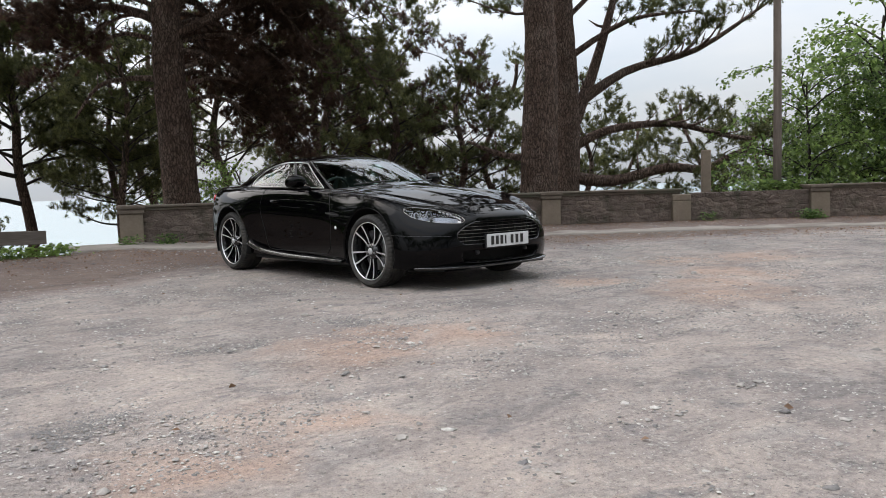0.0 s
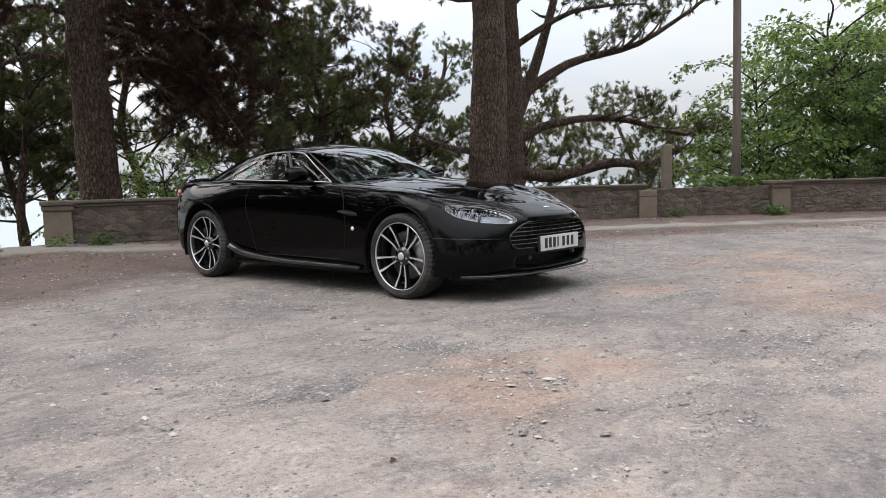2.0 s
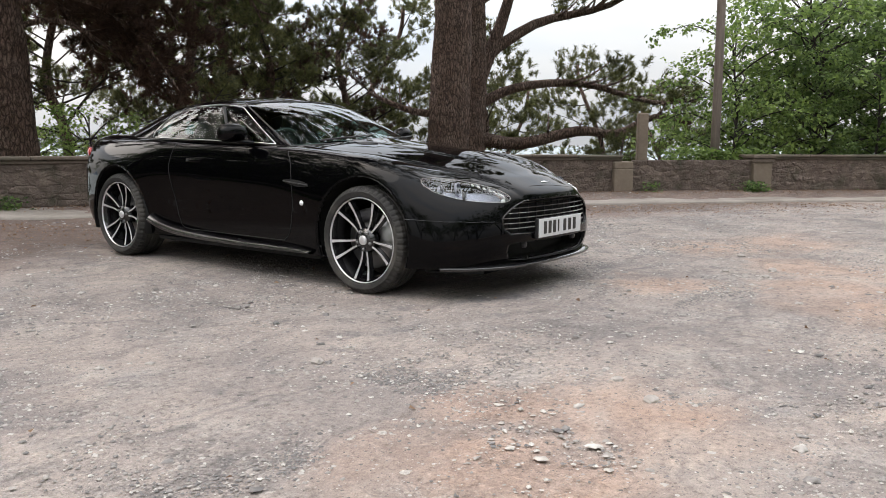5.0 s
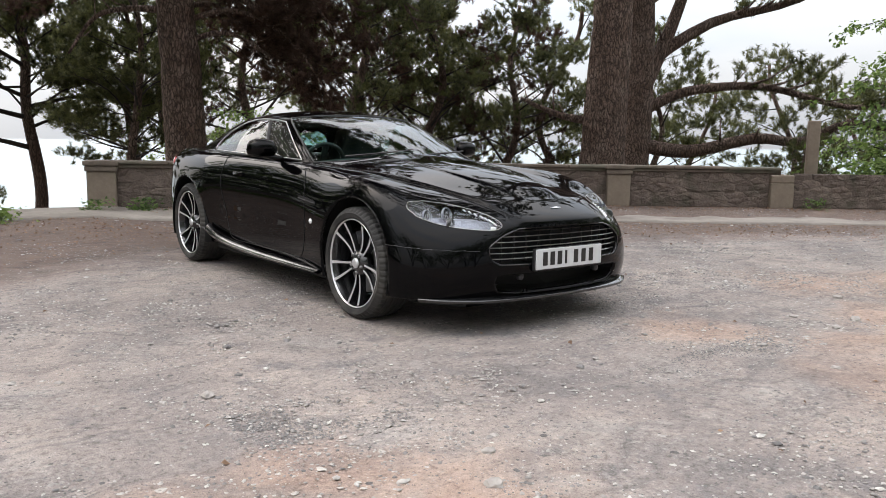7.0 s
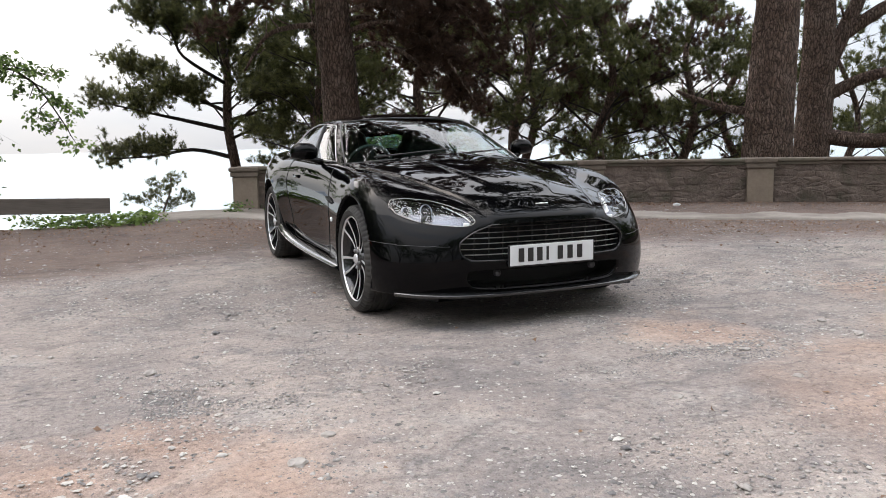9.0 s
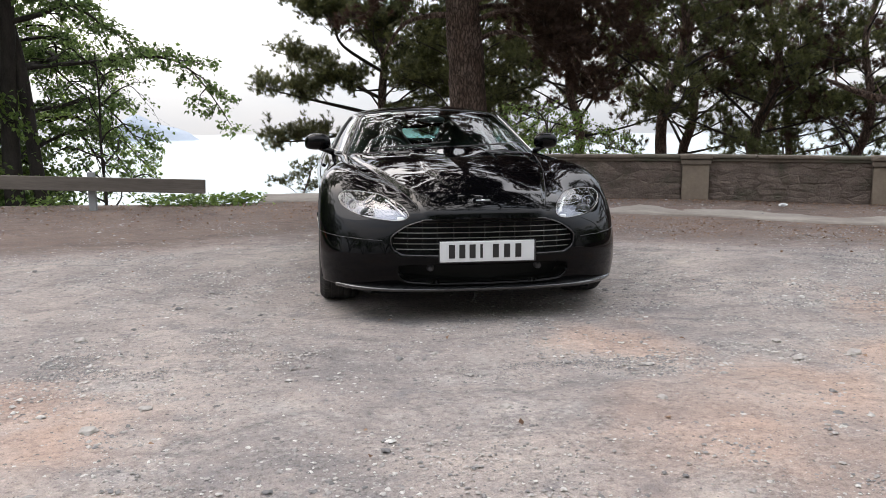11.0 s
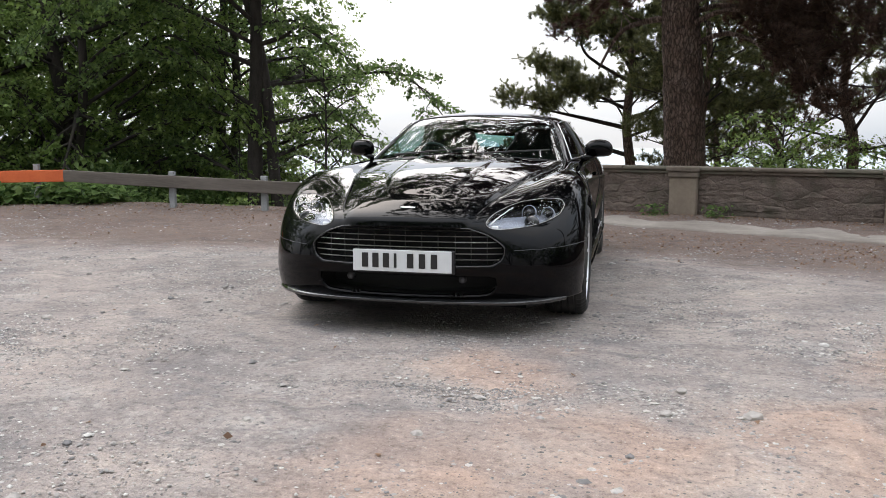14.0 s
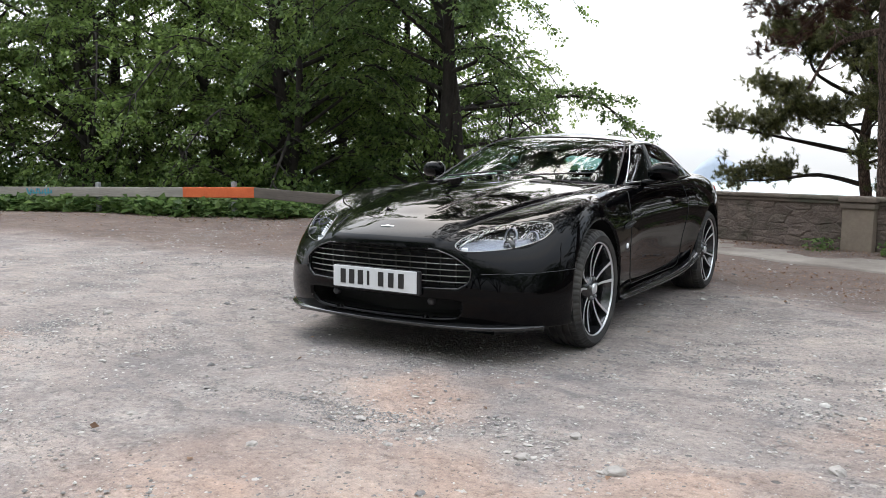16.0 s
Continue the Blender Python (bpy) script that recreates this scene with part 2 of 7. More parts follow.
    gritc = ramp(nt, grit, [(0.30, (0.6, 0.6, 0.6)), (0.5, (1, 1, 1)), (0.72, (1.3, 1.3, 1.3))])
    col = mixc(nt, 0.40, col, gritc, "MULTIPLY")
    nt.links.new(col, b.inputs["Base Color"])
    b.inputs["Roughness"].default_value = 0.92
    b.inputs["Specular IOR Level"].default_value = 0.2
    h0 = maths(nt, "MULTIPLY", maths(nt, "MULTIPLY", bedm, maths(nt, "SUBTRACT", 1.0, maths(nt, "MULTIPLY", vor.outputs["Distance"], 1.2))), 0.6)
    h = maths(nt, "ADD", maths(nt, "MULTIPLY", fine, 0.6), maths(nt, "ADD", maths(nt, "MULTIPLY", grit, 0.35), maths(nt, "MULTIPLY", mid, 0.8)))
    bump(nt, b, maths(nt, "ADD", maths(nt, "ADD", h, h0), maths(nt, "MULTIPLY", chip_h, 0.40)), 0.95, 0.028)
    return m


def bark_material():
    """Pine bark: long scaly plates parted by dark furrows."""
    m, nt, b = material("pine_bark")
    mp = nt.nodes.new("ShaderNodeMapping")
    mp.inputs["Scale"].default_value = (1.0, 1.0, 0.26)
    wob = nt.nodes.new("ShaderNodeTexNoise")
    wob.inputs["Scale"].default_value, wob.inputs["Detail"].default_value = 5.0, 4.0
    co = coords(nt)
    nt.links.new(co, wob.inputs["Vector"])
    off = nt.nodes.new("ShaderNodeVectorMath")
    off.operation = "MULTIPLY_ADD"
    nt.links.new(wob.outputs["Color"], off.inputs[0])
    off.inputs[1].default_value = (0.16, 0.16, 0.3)
    nt.links.new(co, off.inputs[2])
    nt.links.new(off.outputs[0], mp.inputs["Vector"])
    edge = []
    for sc in (19.0, 46.0):
        vo = nt.nodes.new("ShaderNodeTexVoronoi")
        vo.feature = "DISTANCE_TO_EDGE"
        vo.inputs["Scale"].default_value = sc
        nt.links.new(mp.outputs["Vector"], vo.inputs["Vector"])
        edge.append(vo.outputs["Distance"])
    plate = ramp(nt, edge[0], [(0.0, (0, 0, 0)), (0.16, (0.75, 0.75, 0.75)), (0.4, (1, 1, 1))])
    scale = ramp(nt, edge[1], [(0.0, (0.25, 0.25, 0.25)), (0.2, (1, 1, 1))])
    tone = ramp(nt, noise_fac(nt, co, 2.4, 5, 0.6), [(0.3, (0.16, 0.102, 0.078)), (0.5, (0.235, 0.163, 0.130)), (0.7, (0.305, 0.23, 0.19))])
    col = mixc(nt, plate, (0.065, 0.046, 0.038), tone)
    col = mixc(nt, 0.55, col, scale, "MULTIPLY")
    col = mixc(nt, 0.5, col, ramp(nt, noise_fac(nt, co, 45.0, 3, 0.6), [(0.3, (0.55, 0.55, 0.55)), (0.7, (1.3, 1.3, 1.3))]), "MULTIPLY")
    nt.links.new(col, b.inputs["Base Color"])
    b.inputs["Roughness"].default_value, b.inputs["Specular IOR Level"].default_value = 0.95, 0.2
    bump(nt, b, maths(nt, "ADD", plate, maths(nt, "MULTIPLY", scale, 0.35)), 0.9, 0.05)
    return m


PATCHES = [(-2.6, -3.5, 0.6), (-2.0, -3.2, 0.35), (0.52, -2.6, 0.5), (1.11, -3.39, 0.55), (0.6, -3.95, 0.75), (1.9, -3.3, 0.6), (-3.4, -4.45, 0.4), (-3.97, -4.6, 0.4), (2.6, -2.2, 0.7), (-1.82, -3.61, 0.5), (3.4, -2.6, 0.8)]
GRAVEL = gravel_material()
PEBBLE = rough_material("pebbles", (0.25, 0.23, 0.215), (0.42, 0.39, 0.36), 2.5, 0.9, 60, 0.004)
CONCRETE = rough_material("worn_concrete", (0.19, 0.166, 0.147), (0.31, 0.277, 0.246), 1.6, 0.9, 45, 0.006, stain=(0.135, 0.112, 0.095))
RENDER = rough_material("weathered_render", (0.091, 0.073, 0.058), (0.174, 0.140, 0.114), 2.2, 0.92, 30, 0.01, stain=(0.085, 0.088, 0.065))
PILLAR = rough_material("pillar_render", (0.139, 0.110, 0.085), (0.226, 0.182, 0.143), 2.6, 0.92, 40, 0.006, stain=(0.12, 0.12, 0.085))
STONE = rough_material("rubble_stone", (0.092, 0.069, 0.058), (0.188, 0.147, 0.125), 7.0, 0.92, 15, 0.06, 1.0, stain=(0.078, 0.068, 0.052), space="Object", vary=0.35)
MORTAR = rough_material("wall_mortar", (0.091, 0.070, 0.058), (0.165, 0.129, 0.108), 4.0, 0.95, 40, 0.01)
BARK = bark_material()
BARK_DARK = rough_material("dark_bark", (0.013, 0.011, 0.010), (0.05, 0.042, 0.036), 6.0, 0.95, 12, 0.03, 0.8, stretch=(1.5, 1.5, 0.4))
NEEDLES = leaf_material("pine_needles", (0.023, 0.029, 0.013), (0.150, 0.158, 0.058), 0.6, 0.8)
NEEDLES_RUST = leaf_material("dry_pine_needles", (0.035, 0.020, 0.015), (0.10, 0.060, 0.042), 0.7, 0.8)
LEAVES = leaf_material("broad_leaves", (0.062, 0.105, 0.028), (0.23, 0.325, 0.09), 0.45, 0.7)
# the same greens darkened, crown shade put into the leaf colour
LEAVES_DARK = leaf_material("shaded_leaves", (0.046, 0.082, 0.028), (0.185, 0.27, 0.088), 0.5, 0.6)
LEAVES_BRIGHT = leaf_material("young_leaves", (0.05, 0.095, 0.03), (0.195, 0.285, 0.095), 0.45, 1.5)
WOOD_GREY = rough_material("weathered_timber", (0.168, 0.152, 0.132), (0.320, 0.296, 0.260), 3.0, 0.85, 25, 0.006, 0.6, stretch=(0.25, 2.5, 2.5))
WOOD_DARK = rough_material("dark_timber", (0.060, 0.050, 0.042), (0.136, 0.116, 0.100), 3.0, 0.85, 25, 0.006, 0.6, stretch=(0.25, 2.5, 2.5))
WOOD_POLE = rough_material("pole_timber", (0.102, 0.081, 0.068), (0.204, 0.170, 0.149), 3.0, 0.85, 25, 0.006, 0.6, stretch=(2.5, 2.5, 0.2))
ORANGE = rough_material("orange_paint", (0.468, 0.085, 0.025), (0.612, 0.136, 0.043), 5.0, 0.6, 30, 0.003)
TEAL = plain_material("teal_spray", (0.05, 0.22, 0.27), 0.7, 0, 0.3)
GALV = rough_material("galvanised_post", (0.176, 0.180, 0.184), (0.288, 0.292, 0.296), 6.0, 0.7, 30, 0.003)

# ---- mesh helpers ----
def mesh_data(name, verts, faces, mat, smooth=True):
    me = bpy.data.meshes.new(name)
    me.from_pydata([tuple(v) for v in verts], [], [tuple(f) for f in faces])
    if smooth:
        me.shade_smooth()
    me.materials.append(mat)
    return me


def big_mesh(name, verts, faces, mat, smooth=False):
    """Many faces of one size, from arrays."""
    verts, faces = np.asarray(verts, dtype=np.float32), np.asarray(faces, dtype=np.int32)
    me = bpy.data.meshes.new(name)
    me.vertices.add(len(verts))
    me.vertices.foreach_set("co", verts.ravel())
    me.loops.add(faces.size)
    me.loops.foreach_set("vertex_index", faces.ravel())
    me.polygons.add(len(faces))
    me.polygons.foreach_set("loop_start", np.arange(len(faces), dtype=np.int32) * faces.shape[1])
    me.update(calc_edges=True)
    if smooth:
        me.shade_smooth()
    me.materials.append(mat)
    return me


def link(name, me, parent=None, label="", m=None):
    ob = new(name, me)
    if parent:
        ob.parent = parent
    if m is not None:
        ob.matrix_basis = m
    if label:
        tagged(ob, label)
    return ob


def part(name, bm, mat, parent=None, label="", smooth=True, m=None):
    me = bpy.data.meshes.new(name)
    bm.to_mesh(me)
    bm.free()
    if smooth:
        me.shade_smooth()
    me.materials.append(mat)
    return link(name, me, parent, label, m)


def thing(name, label, category, at=(0, 0, 0), rz=0, group="", kind=""):
    ob = new(name)
    ob.matrix_basis = pose(*at, 0, 0, rz)
    return tagged(ob, label, category, group, kind)


def box(bm, size, at=(0, 0, 0), bevel=0.0, turn=None, segs=2):
    m = Matrix.Translation(at) @ (turn or Matrix()) @ Matrix.Diagonal((*size, 1))
    made = bmesh.ops.create_cube(bm, size=1, matrix=m)
    if bevel:
        edges = list({e for v in made["verts"] for e in v.link_edges})
        bmesh.ops.bevel(bm, geom=edges, offset=bevel, segments=segs, affect="EDGES", profile=0.5)
    return bm


def tube(path, radii, sides=8, cap=True):
    """A tapered tube along points: verts and quads."""
    path = [Vector(p) for p in path]
    verts, faces = [], []
    ref = Vector((0.13, 0.97, 0.2))
    for i, p in enumerate(path):
        d = (path[min(i + 1, len(path) - 1)] - path[max(i - 1, 0)]).normalized()
        a = d.cross(ref)
        if a.length < 0.15:
            a = d.cross(Vector((1, 0, 0.1)))
        a.normalize()
        b = d.cross(a)
        for k in range(sides):
            w = 2 * math.pi * k / sides
            verts.append(p + (a * math.cos(w) + b * math.sin(w)) * radii[i])
    for i in range(len(path) - 1):
        for k in range(sides):
            k2 = (k + 1) % sides
            faces.append((i * sides + k, i * sides + k2, (i + 1) * sides + k2, (i + 1) * sides + k))
    if cap:
        faces.append(tuple(range(sides))[::-1])
        faces.append(tuple((len(path) - 1) * sides + k for k in range(sides)))
    return verts, faces


def joined(pieces):
    verts, faces = [], []
    for v, f in pieces:
        n = len(verts)
        verts += list(v)
        faces += [tuple(i + n for i in q) for q in f]
    return verts, faces


def smooth01(a, b, x):
    t = np.clip((x - a) / (b - a), 0, 1)
    return t * t * (3 - 2 * t)


# ---- the lie of the land ----
WALL = [(-0.55, 5.40), (1.72, 4.52), (4.02, 3.75), (5.96, 2.57), (7.95, 1.15), (9.92, -0.50), (11.75, -2.35), (13.4, -4.5)]
RAIL = [(-2.29, 3.42), (-6.99, 4.02), (-11.9, 2.6), (-16.5, 0.6)]


def edge_y(x):
    """Where the flat ground ends towards the sea."""
    xs = [-60, -16.5, -11.9, -6.99, -2.4, -1.2, -0.5] + [p[0] + 0.25 for p in WALL] + [15, 40]
    ys = [-6, 1.2, 3.3, 4.7, 4.3, 4.6, 5.6] + [p[1] + 0.35 for p in WALL] + [-8, -45]
    return np.interp(x, xs, ys)


def land(x, y, fine=True):
    x, y = np.asarray(x, float), np.asarray(y, float)
    e = edge_y(x)
    z = 0.10 * smooth01(-3.4, -0.4, y - e)
    d = np.clip(y - e, 0, None)
    z = z - np.where(d > 0, 0.30 * d + 1.0 * smooth01(0, 2.0, d), 0)
    return np.maximum(z, -34)


def rows_of(lo, hi, fine_lo, fine_hi, step, grow):
    mid = list(np.arange(fine_lo, fine_hi + 1e-6, step))
    up, s = [mid[-1]], step
    while up[-1] < hi:
        s *= grow
        up.append(up[-1] + s)
    dn, s = [mid[0]], step
    while dn[-1] > lo:
        s *= grow
        dn.append(dn[-1] - s)
    return np.array(dn[:0:-1] + mid + up[1:])


gx, gy = rows_of(-1500, 1500, -7, 8, 0.08, 1.14), rows_of(-900, 700, -6.5, 5.6, 0.08, 1.14)
GX, GY = np.meshgrid(gx, gy)
GZ = land(GX, GY)
near = (np.abs(GX) < 14) & (np.abs(GY) < 12)
rel = np.zeros_like(GZ)
for i, j in zip(*np.nonzero(near)):
    p = Vector((GX[i, j], GY[i, j], 0))
    rel[i, j] = 0.011 * noise.noise(p * 1.3) + 0.006 * noise.noise(p * 4.1) + 0.0035 * noise.noise(p * 11)
GZ = GZ + rel
nx, ny = len(gx), len(gy)
idx = np.arange(nx * ny).reshape(ny, nx)
quads = np.stack([idx[:-1, :-1], idx[:-1, 1:], idx[1:, 1:], idx[1:, :-1]], -1).reshape(-1, 4)
ground = link("ground", big_mesh("ground", np.stack([GX, GY, GZ], -1).reshape(-1, 3), quads, GRAVEL, True))
tagged(ground, "dusty grey compacted gravel car park with orange patches", "ground", kind="structure")

m_sea, nt, b = material("sea_water")
b.inputs["Base Color"].default_value = (0.25, 0.32, 0.34, 1)
b.inputs["Roughness"].default_value = 0.2
bump(nt, b, noise_fac(nt, coords(nt), 0.35, 4), 0.16, 0.45)
sv = [(-4600, -400, -30), (4600, -400, -30), (4600, 4600, -30), (-4600, 4600, -30)]
sea = link("water", mesh_data("water", sv, [(0, 1, 2, 3)], m_sea, False))
tagged(sea, "pale calm sea under an overcast sky", "sea", kind="structure")


# ---- kerbed footpath along the wall ----
def offset_line(pts, dist):
    out = []
    for i, p in enumerate(pts):
        a, b2 = pts[max(i - 1, 0)], pts[min(i + 1, len(pts) - 1)]
        d = Vector((b2[0] - a[0], b2[1] - a[1])).normalized()
        k = dist[i] if isinstance(dist, (list, tuple)) else dist
        out.append((p[0] + d.y * k, p[1] - d.x * k))
    return out


path_back = [(-1.75, 5.25)] + offset_line(WALL, 0.02)
path_front = [(-1.75, 4.32)] + offset_line(WALL, [1.15, 1.35, 1.55, 1.65, 1.65, 1.6, 1.6, 1.6])


def densify(pts, n):
    out = []
    for (x0, y0), (x1, y1) in zip(pts[:-1], pts[1:]):
        for k in range(n):
            out.append((x0 + (x1 - x0) * k / n, y0 + (y1 - y0) * k / n))
    return out + [pts[-1]]


pv, pf = [], []
fr, bk = densify(path_front, 14), densify(path_back, 14)
for i, (a, c) in enumerate(zip(fr, bk)):
    wob = 0.025 * noise.noise(Vector((a[0] * 2.3, a[1] * 2.3, 3)))
    zf = float(land(a[0], a[1])) + 0.028 + wob * 0.5
    dx, dy = c[0] - a[0], c[1] - a[1]
    n0 = len(pv)
    pv += [(a[0] + wob * dx, a[1] + wob * dy, zf - 0.12), (a[0] + wob * dx, a[1] + wob * dy, zf - 0.012), (a[0] + (wob + 0.02) * dx, a[1] + (wob + 0.02) * dy, zf)]
    pv += [(a[0] + k * dx, a[1] + k * dy, zf + 0.012 * k + 0.006 * noise.noise(Vector((a[0] * 3 + k, a[1] * 3, k)))) for k in (0.35, 0.7, 1.0)]
    if i:
        for k in range(5):
            pf.append((n0 - 6 + k, n0 + k, n0 + k + 1, n0 - 5 + k))
pavement = link("pavement", mesh_data("pavement", pv, pf, CONCRETE))
tagged(pavement, "worn pale concrete footpath strip along the stone wall", "footpath", kind="structure")

# ---- low wall with pillars ----
wall = thing("boundary_wall", "low weathered rubble stone wall with rendered pillars and moulded coping", "stone wall", kind="structure")
TOPS = [0.70, 0.70, 0.70, 0.70, 0.615, 0.71, 0.71]       # wall top, bay by bay
rs = random.Random(5)
facings = []
for k in range(len(WALL) - 1):
    a, b2 = Vector(WALL[k]), Vector(WALL[k + 1])
    d = (b2 - a).normalized()
    length = (b2 - a).length
    ang = math.degrees(math.atan2(d.y, d.x))
    base = float(land(*((a + b2) / 2))) - 0.02
    frame_m = pose(a.x, a.y, 0, 0, 0, ang)
    top = TOPS[k]
    bare = k == 4
    bm = bmesh.new()
    box(bm, (length, 0.26, top - base + 0.25), (length / 2, 0.17, (top + base - 0.25) / 2 - 0.04))
    part("wall_core", bm, MORTAR, wall, m=frame_m, smooth=False)
    if not bare:
        bm = bmesh.new()
        n = 3
        for q in range(n):                                     # coping slabs over a fascia
            x0, x1 = length * q / n, length * (q + 1) / n
            box(bm, (x1 - x0 - 0.006, 0.40, 0.042), ((x0 + x1) / 2, 0.17, top - 0.021 + rs.uniform(-0.004, 0.004)), 0.014)
        part("coping_stone", bm, RENDER, wall, m=frame_m, smooth=False)
        bm = bmesh.new()
        box(bm, (length - 0.02, 0.335, 0.04), (length / 2, 0.17, top - 0.042 - 0.022), 0.010)
        part("fascia", bm, RENDER, wall, m=frame_m, smooth=False)
    # rubble facing: seeds of the stones, wider than they are high
    x_lo, x_hi = 0.17, length - 0.17
    z_lo, z_hi = base + 0.02, top - (0.0 if bare else 0.085)
    rows_n = 7 if k % 2 else 6
    seeds = []
    for c in range(rows_n):
        x = x_lo - rs.uniform(0, 0.2)
        while x < x_hi + 0.1:
            w = rs.choice((0.12, 0.18, 0.25, 0.30, 0.36, 0.46))
            seeds.append((x + w / 2, z_lo + (z_hi - z_lo) * (c + 0.5 + rs.uniform(-0.42, 0.42)) / rows_n))
            x += w
    facings.append((frame_m, (x_lo, x_hi, z_lo, z_hi), seeds, k))


def stone_outline(seeds, i, bounds, flat=2.5):
    """The cell of one seed among its neighbours, cut out of the wall face."""
    x_lo, x_hi, z_lo, z_hi = bounds
    poly = [(x_lo, z_lo), (x_hi, z_lo), (x_hi, z_hi), (x_lo, z_hi)]
    sx, sz = seeds[i]
    for j, (ox, oz) in enumerate(seeds):
        dx, dz = ox - sx, (oz - sz) * flat * flat
        if j == i or abs(dx) > 0.6 or abs(oz - sz) > 0.35:
            continue
        lim = dx * (ox + sx) / 2 + dz * (oz + sz) / 2
        cutp = []
        for q in range(len(poly)):
            (ax, az), (bx, bz) = poly[q], poly[(q + 1) % len(poly)]
            da, db = ax * dx + az * dz - lim, bx * dx + bz * dz - lim
            if da <= 0:
                cutp.append((ax, az))
            if (da < 0 < db) or (db < 0 < da):
                t = da / (da - db)
                cutp.append((ax + (bx - ax) * t, az + (bz - az) * t))
        poly = cutp
        if len(poly) < 3:
            return []
    return poly


def stone_mesh(poly, rs):
    """A rough-faced stone: sunk sides, a worn shoulder, an uneven proud face."""
    cx, cz = sum(p[0] for p in poly) / len(poly), sum(p[1] for p in poly) / len(poly)
    reach = max(0.02, sum(math.hypot(p[0] - cx, p[1] - cz) for p in poly) / len(poly))
    k0, k1, k2 = 1 - 0.0020 / reach, 1 - 0.017 / reach, 0.5
    proud = rs.uniform(0.010, 0.024)
    lean_x, lean_z = rs.uniform(-0.07, 0.07), rs.uniform(-0.16, 0.16)
    v, f = [], []
    n = len(poly)
    for k, y in ((k0, 0.06), (k0, 0.040), (k1, 0.045 - proud * 0.8), (k2, 0.045 - proud)):
        for px, pz in poly:
            jx, jz = (0.0, 0.0) if k is k0 and y > 0.05 else (rs.uniform(-.007, .007), rs.uniform(-.005, .005))
            x, z = cx + (px - cx) * k + jx, cz + (pz - cz) * k + jz
            v.append((x, y + (0 if y > 0.03 else lean_x * (x - cx) + lean_z * (z - cz) + rs.uniform(-.004, .004)), z))
    v.append((cx + rs.uniform(-.01, .01), 0.045 - proud - rs.uniform(-.003, .006), cz))
    for r in range(3):
        for q in range(n):
            a, c = r * n + q, r * n + (q + 1) % n
            f.append((a + n, a, c, c + n))
    for q in range(n):
        f.append((4 * n, 3 * n + q, 3 * n + (q + 1) % n))
    return v, f


rest = []
for frame_m, bounds, seeds, k in facings:
    for i in range(len(seeds)):
        poly = stone_outline(seeds, i, bounds)
        if len(poly) < 3:
            continue
        v, f = stone_mesh(poly, rs)
        if k < 5:
            link("stone", mesh_data("stone", v, f, STONE, False), wall, m=frame_m)
        else:
            rest.append(([frame_m @ Vector(p) for p in v], f))
v, f = joined(rest)
tagged(link("far_stones", mesh_data("far_stones", v, f, STONE, False), wall), kind="stuff")

for k, p in enumerate(WALL):
    a, b2 = WALL[max(k - 1, 0)], WALL[min(k + 1, len(WALL) - 1)]
    ang = math.degrees(math.atan2(b2[1] - a[1], b2[0] - a[0]))
    base = float(land(*p)) - 0.02
    low = k == 4
    top = 0.60 if low else 0.70
    bm = bmesh.new()
    box(bm, (0.345, 0.40, top - 0.13 - base + 0.2), (0, 0.15, (top - 0.13 + base - 0.2) / 2), 0.012)
    if low:
        box(bm, (0.345, 0.40, 0.12), (0, 0.15, top - 0.07), 0.02)
    pil = part("pillar", bm, PILLAR, wall, m=pose(p[0], p[1], 0, 0, 0, ang), smooth=False)
    if not low:
        bm = bmesh.new()
        box(bm, (0.385, 0.45, 0.07), (0, 0.15, top - 0.095), 0.014)
        box(bm, (0.42, 0.49, 0.062), (0, 0.15, top - 0.027), 0.016)
        part("pillar_cap", bm, RENDER, pil, smooth=False)

# ---- the coupe ----
PAINT, nt, b = material("black_paint")
flake = noise_fac(nt, coords(nt), 900.0, 1)
nt.links.new(mixc(nt, flake, (0.0006, 0.0006, 0.0008), (0.0014, 0.0014, 0.0019)), b.inputs["Base Color"])
b.inputs["Roughness"].default_value, b.inputs["Specular IOR Level"].default_value = 0.3, 0.0
b.inputs["Coat Weight"].default_value, b.inputs["Coat Roughness"].default_value, b.inputs["Coat IOR"].default_value = 1.0, 0.004, 1.25
BLACK_TRIM = plain_material("black_trim", (0.012, 0.012, 0.013), 0.45, 0, 0.3)
# near-black: the shade of gaps, slots and wells is put into this colour
SEAM = plain_material("seam_shadow_gap", (0.004, 0.004, 0.004), 0.8)
RUBBER = rough_material("tyre_rubber", (0.014, 0.014, 0.014), (0.035, 0.034, 0.033), 9.0, 0.75, 60, 0.003, stain=(0.06, 0.056, 0.05))
ALLOY = plain_material("machined_alloy", (0.66, 0.66, 0.68), 0.30, 0.6, 0.08)
RIM_BLACK = plain_material("gloss_black_rim", (0.01, 0.01, 0.011), 0.2, 0, 0.2, 0.6)
CHROME = plain_material("bright_trim", (0.80, 0.80, 0.81), 0.30, 1.0, 0.03)
GRILLE_METAL = plain_material("dark_grille_metal", (0.50, 0.48, 0.46), 0.28, 1.0, 0.1)
STEEL = plain_material("brake_steel", (0.28, 0.28, 0.28), 0.4, 1.0, 0.2)
CALIPER = plain_material("dark_caliper", (0.05, 0.05, 0.055), 0.4, 0.3, 0.2)
LAMP_SILVER = plain_material("lamp_reflector", (0.20, 0.215, 0.26), 0.45, 0.4, 0.08)
LAMP_WHITE = plain_material("white_lamp_lens", (0.86, 0.87, 0.88), 0.2, 0, 0.05)
PLATE_WHITE = plain_material("white_number_plate", (0.58, 0.59, 0.60), 0.35, 0, 0.04)
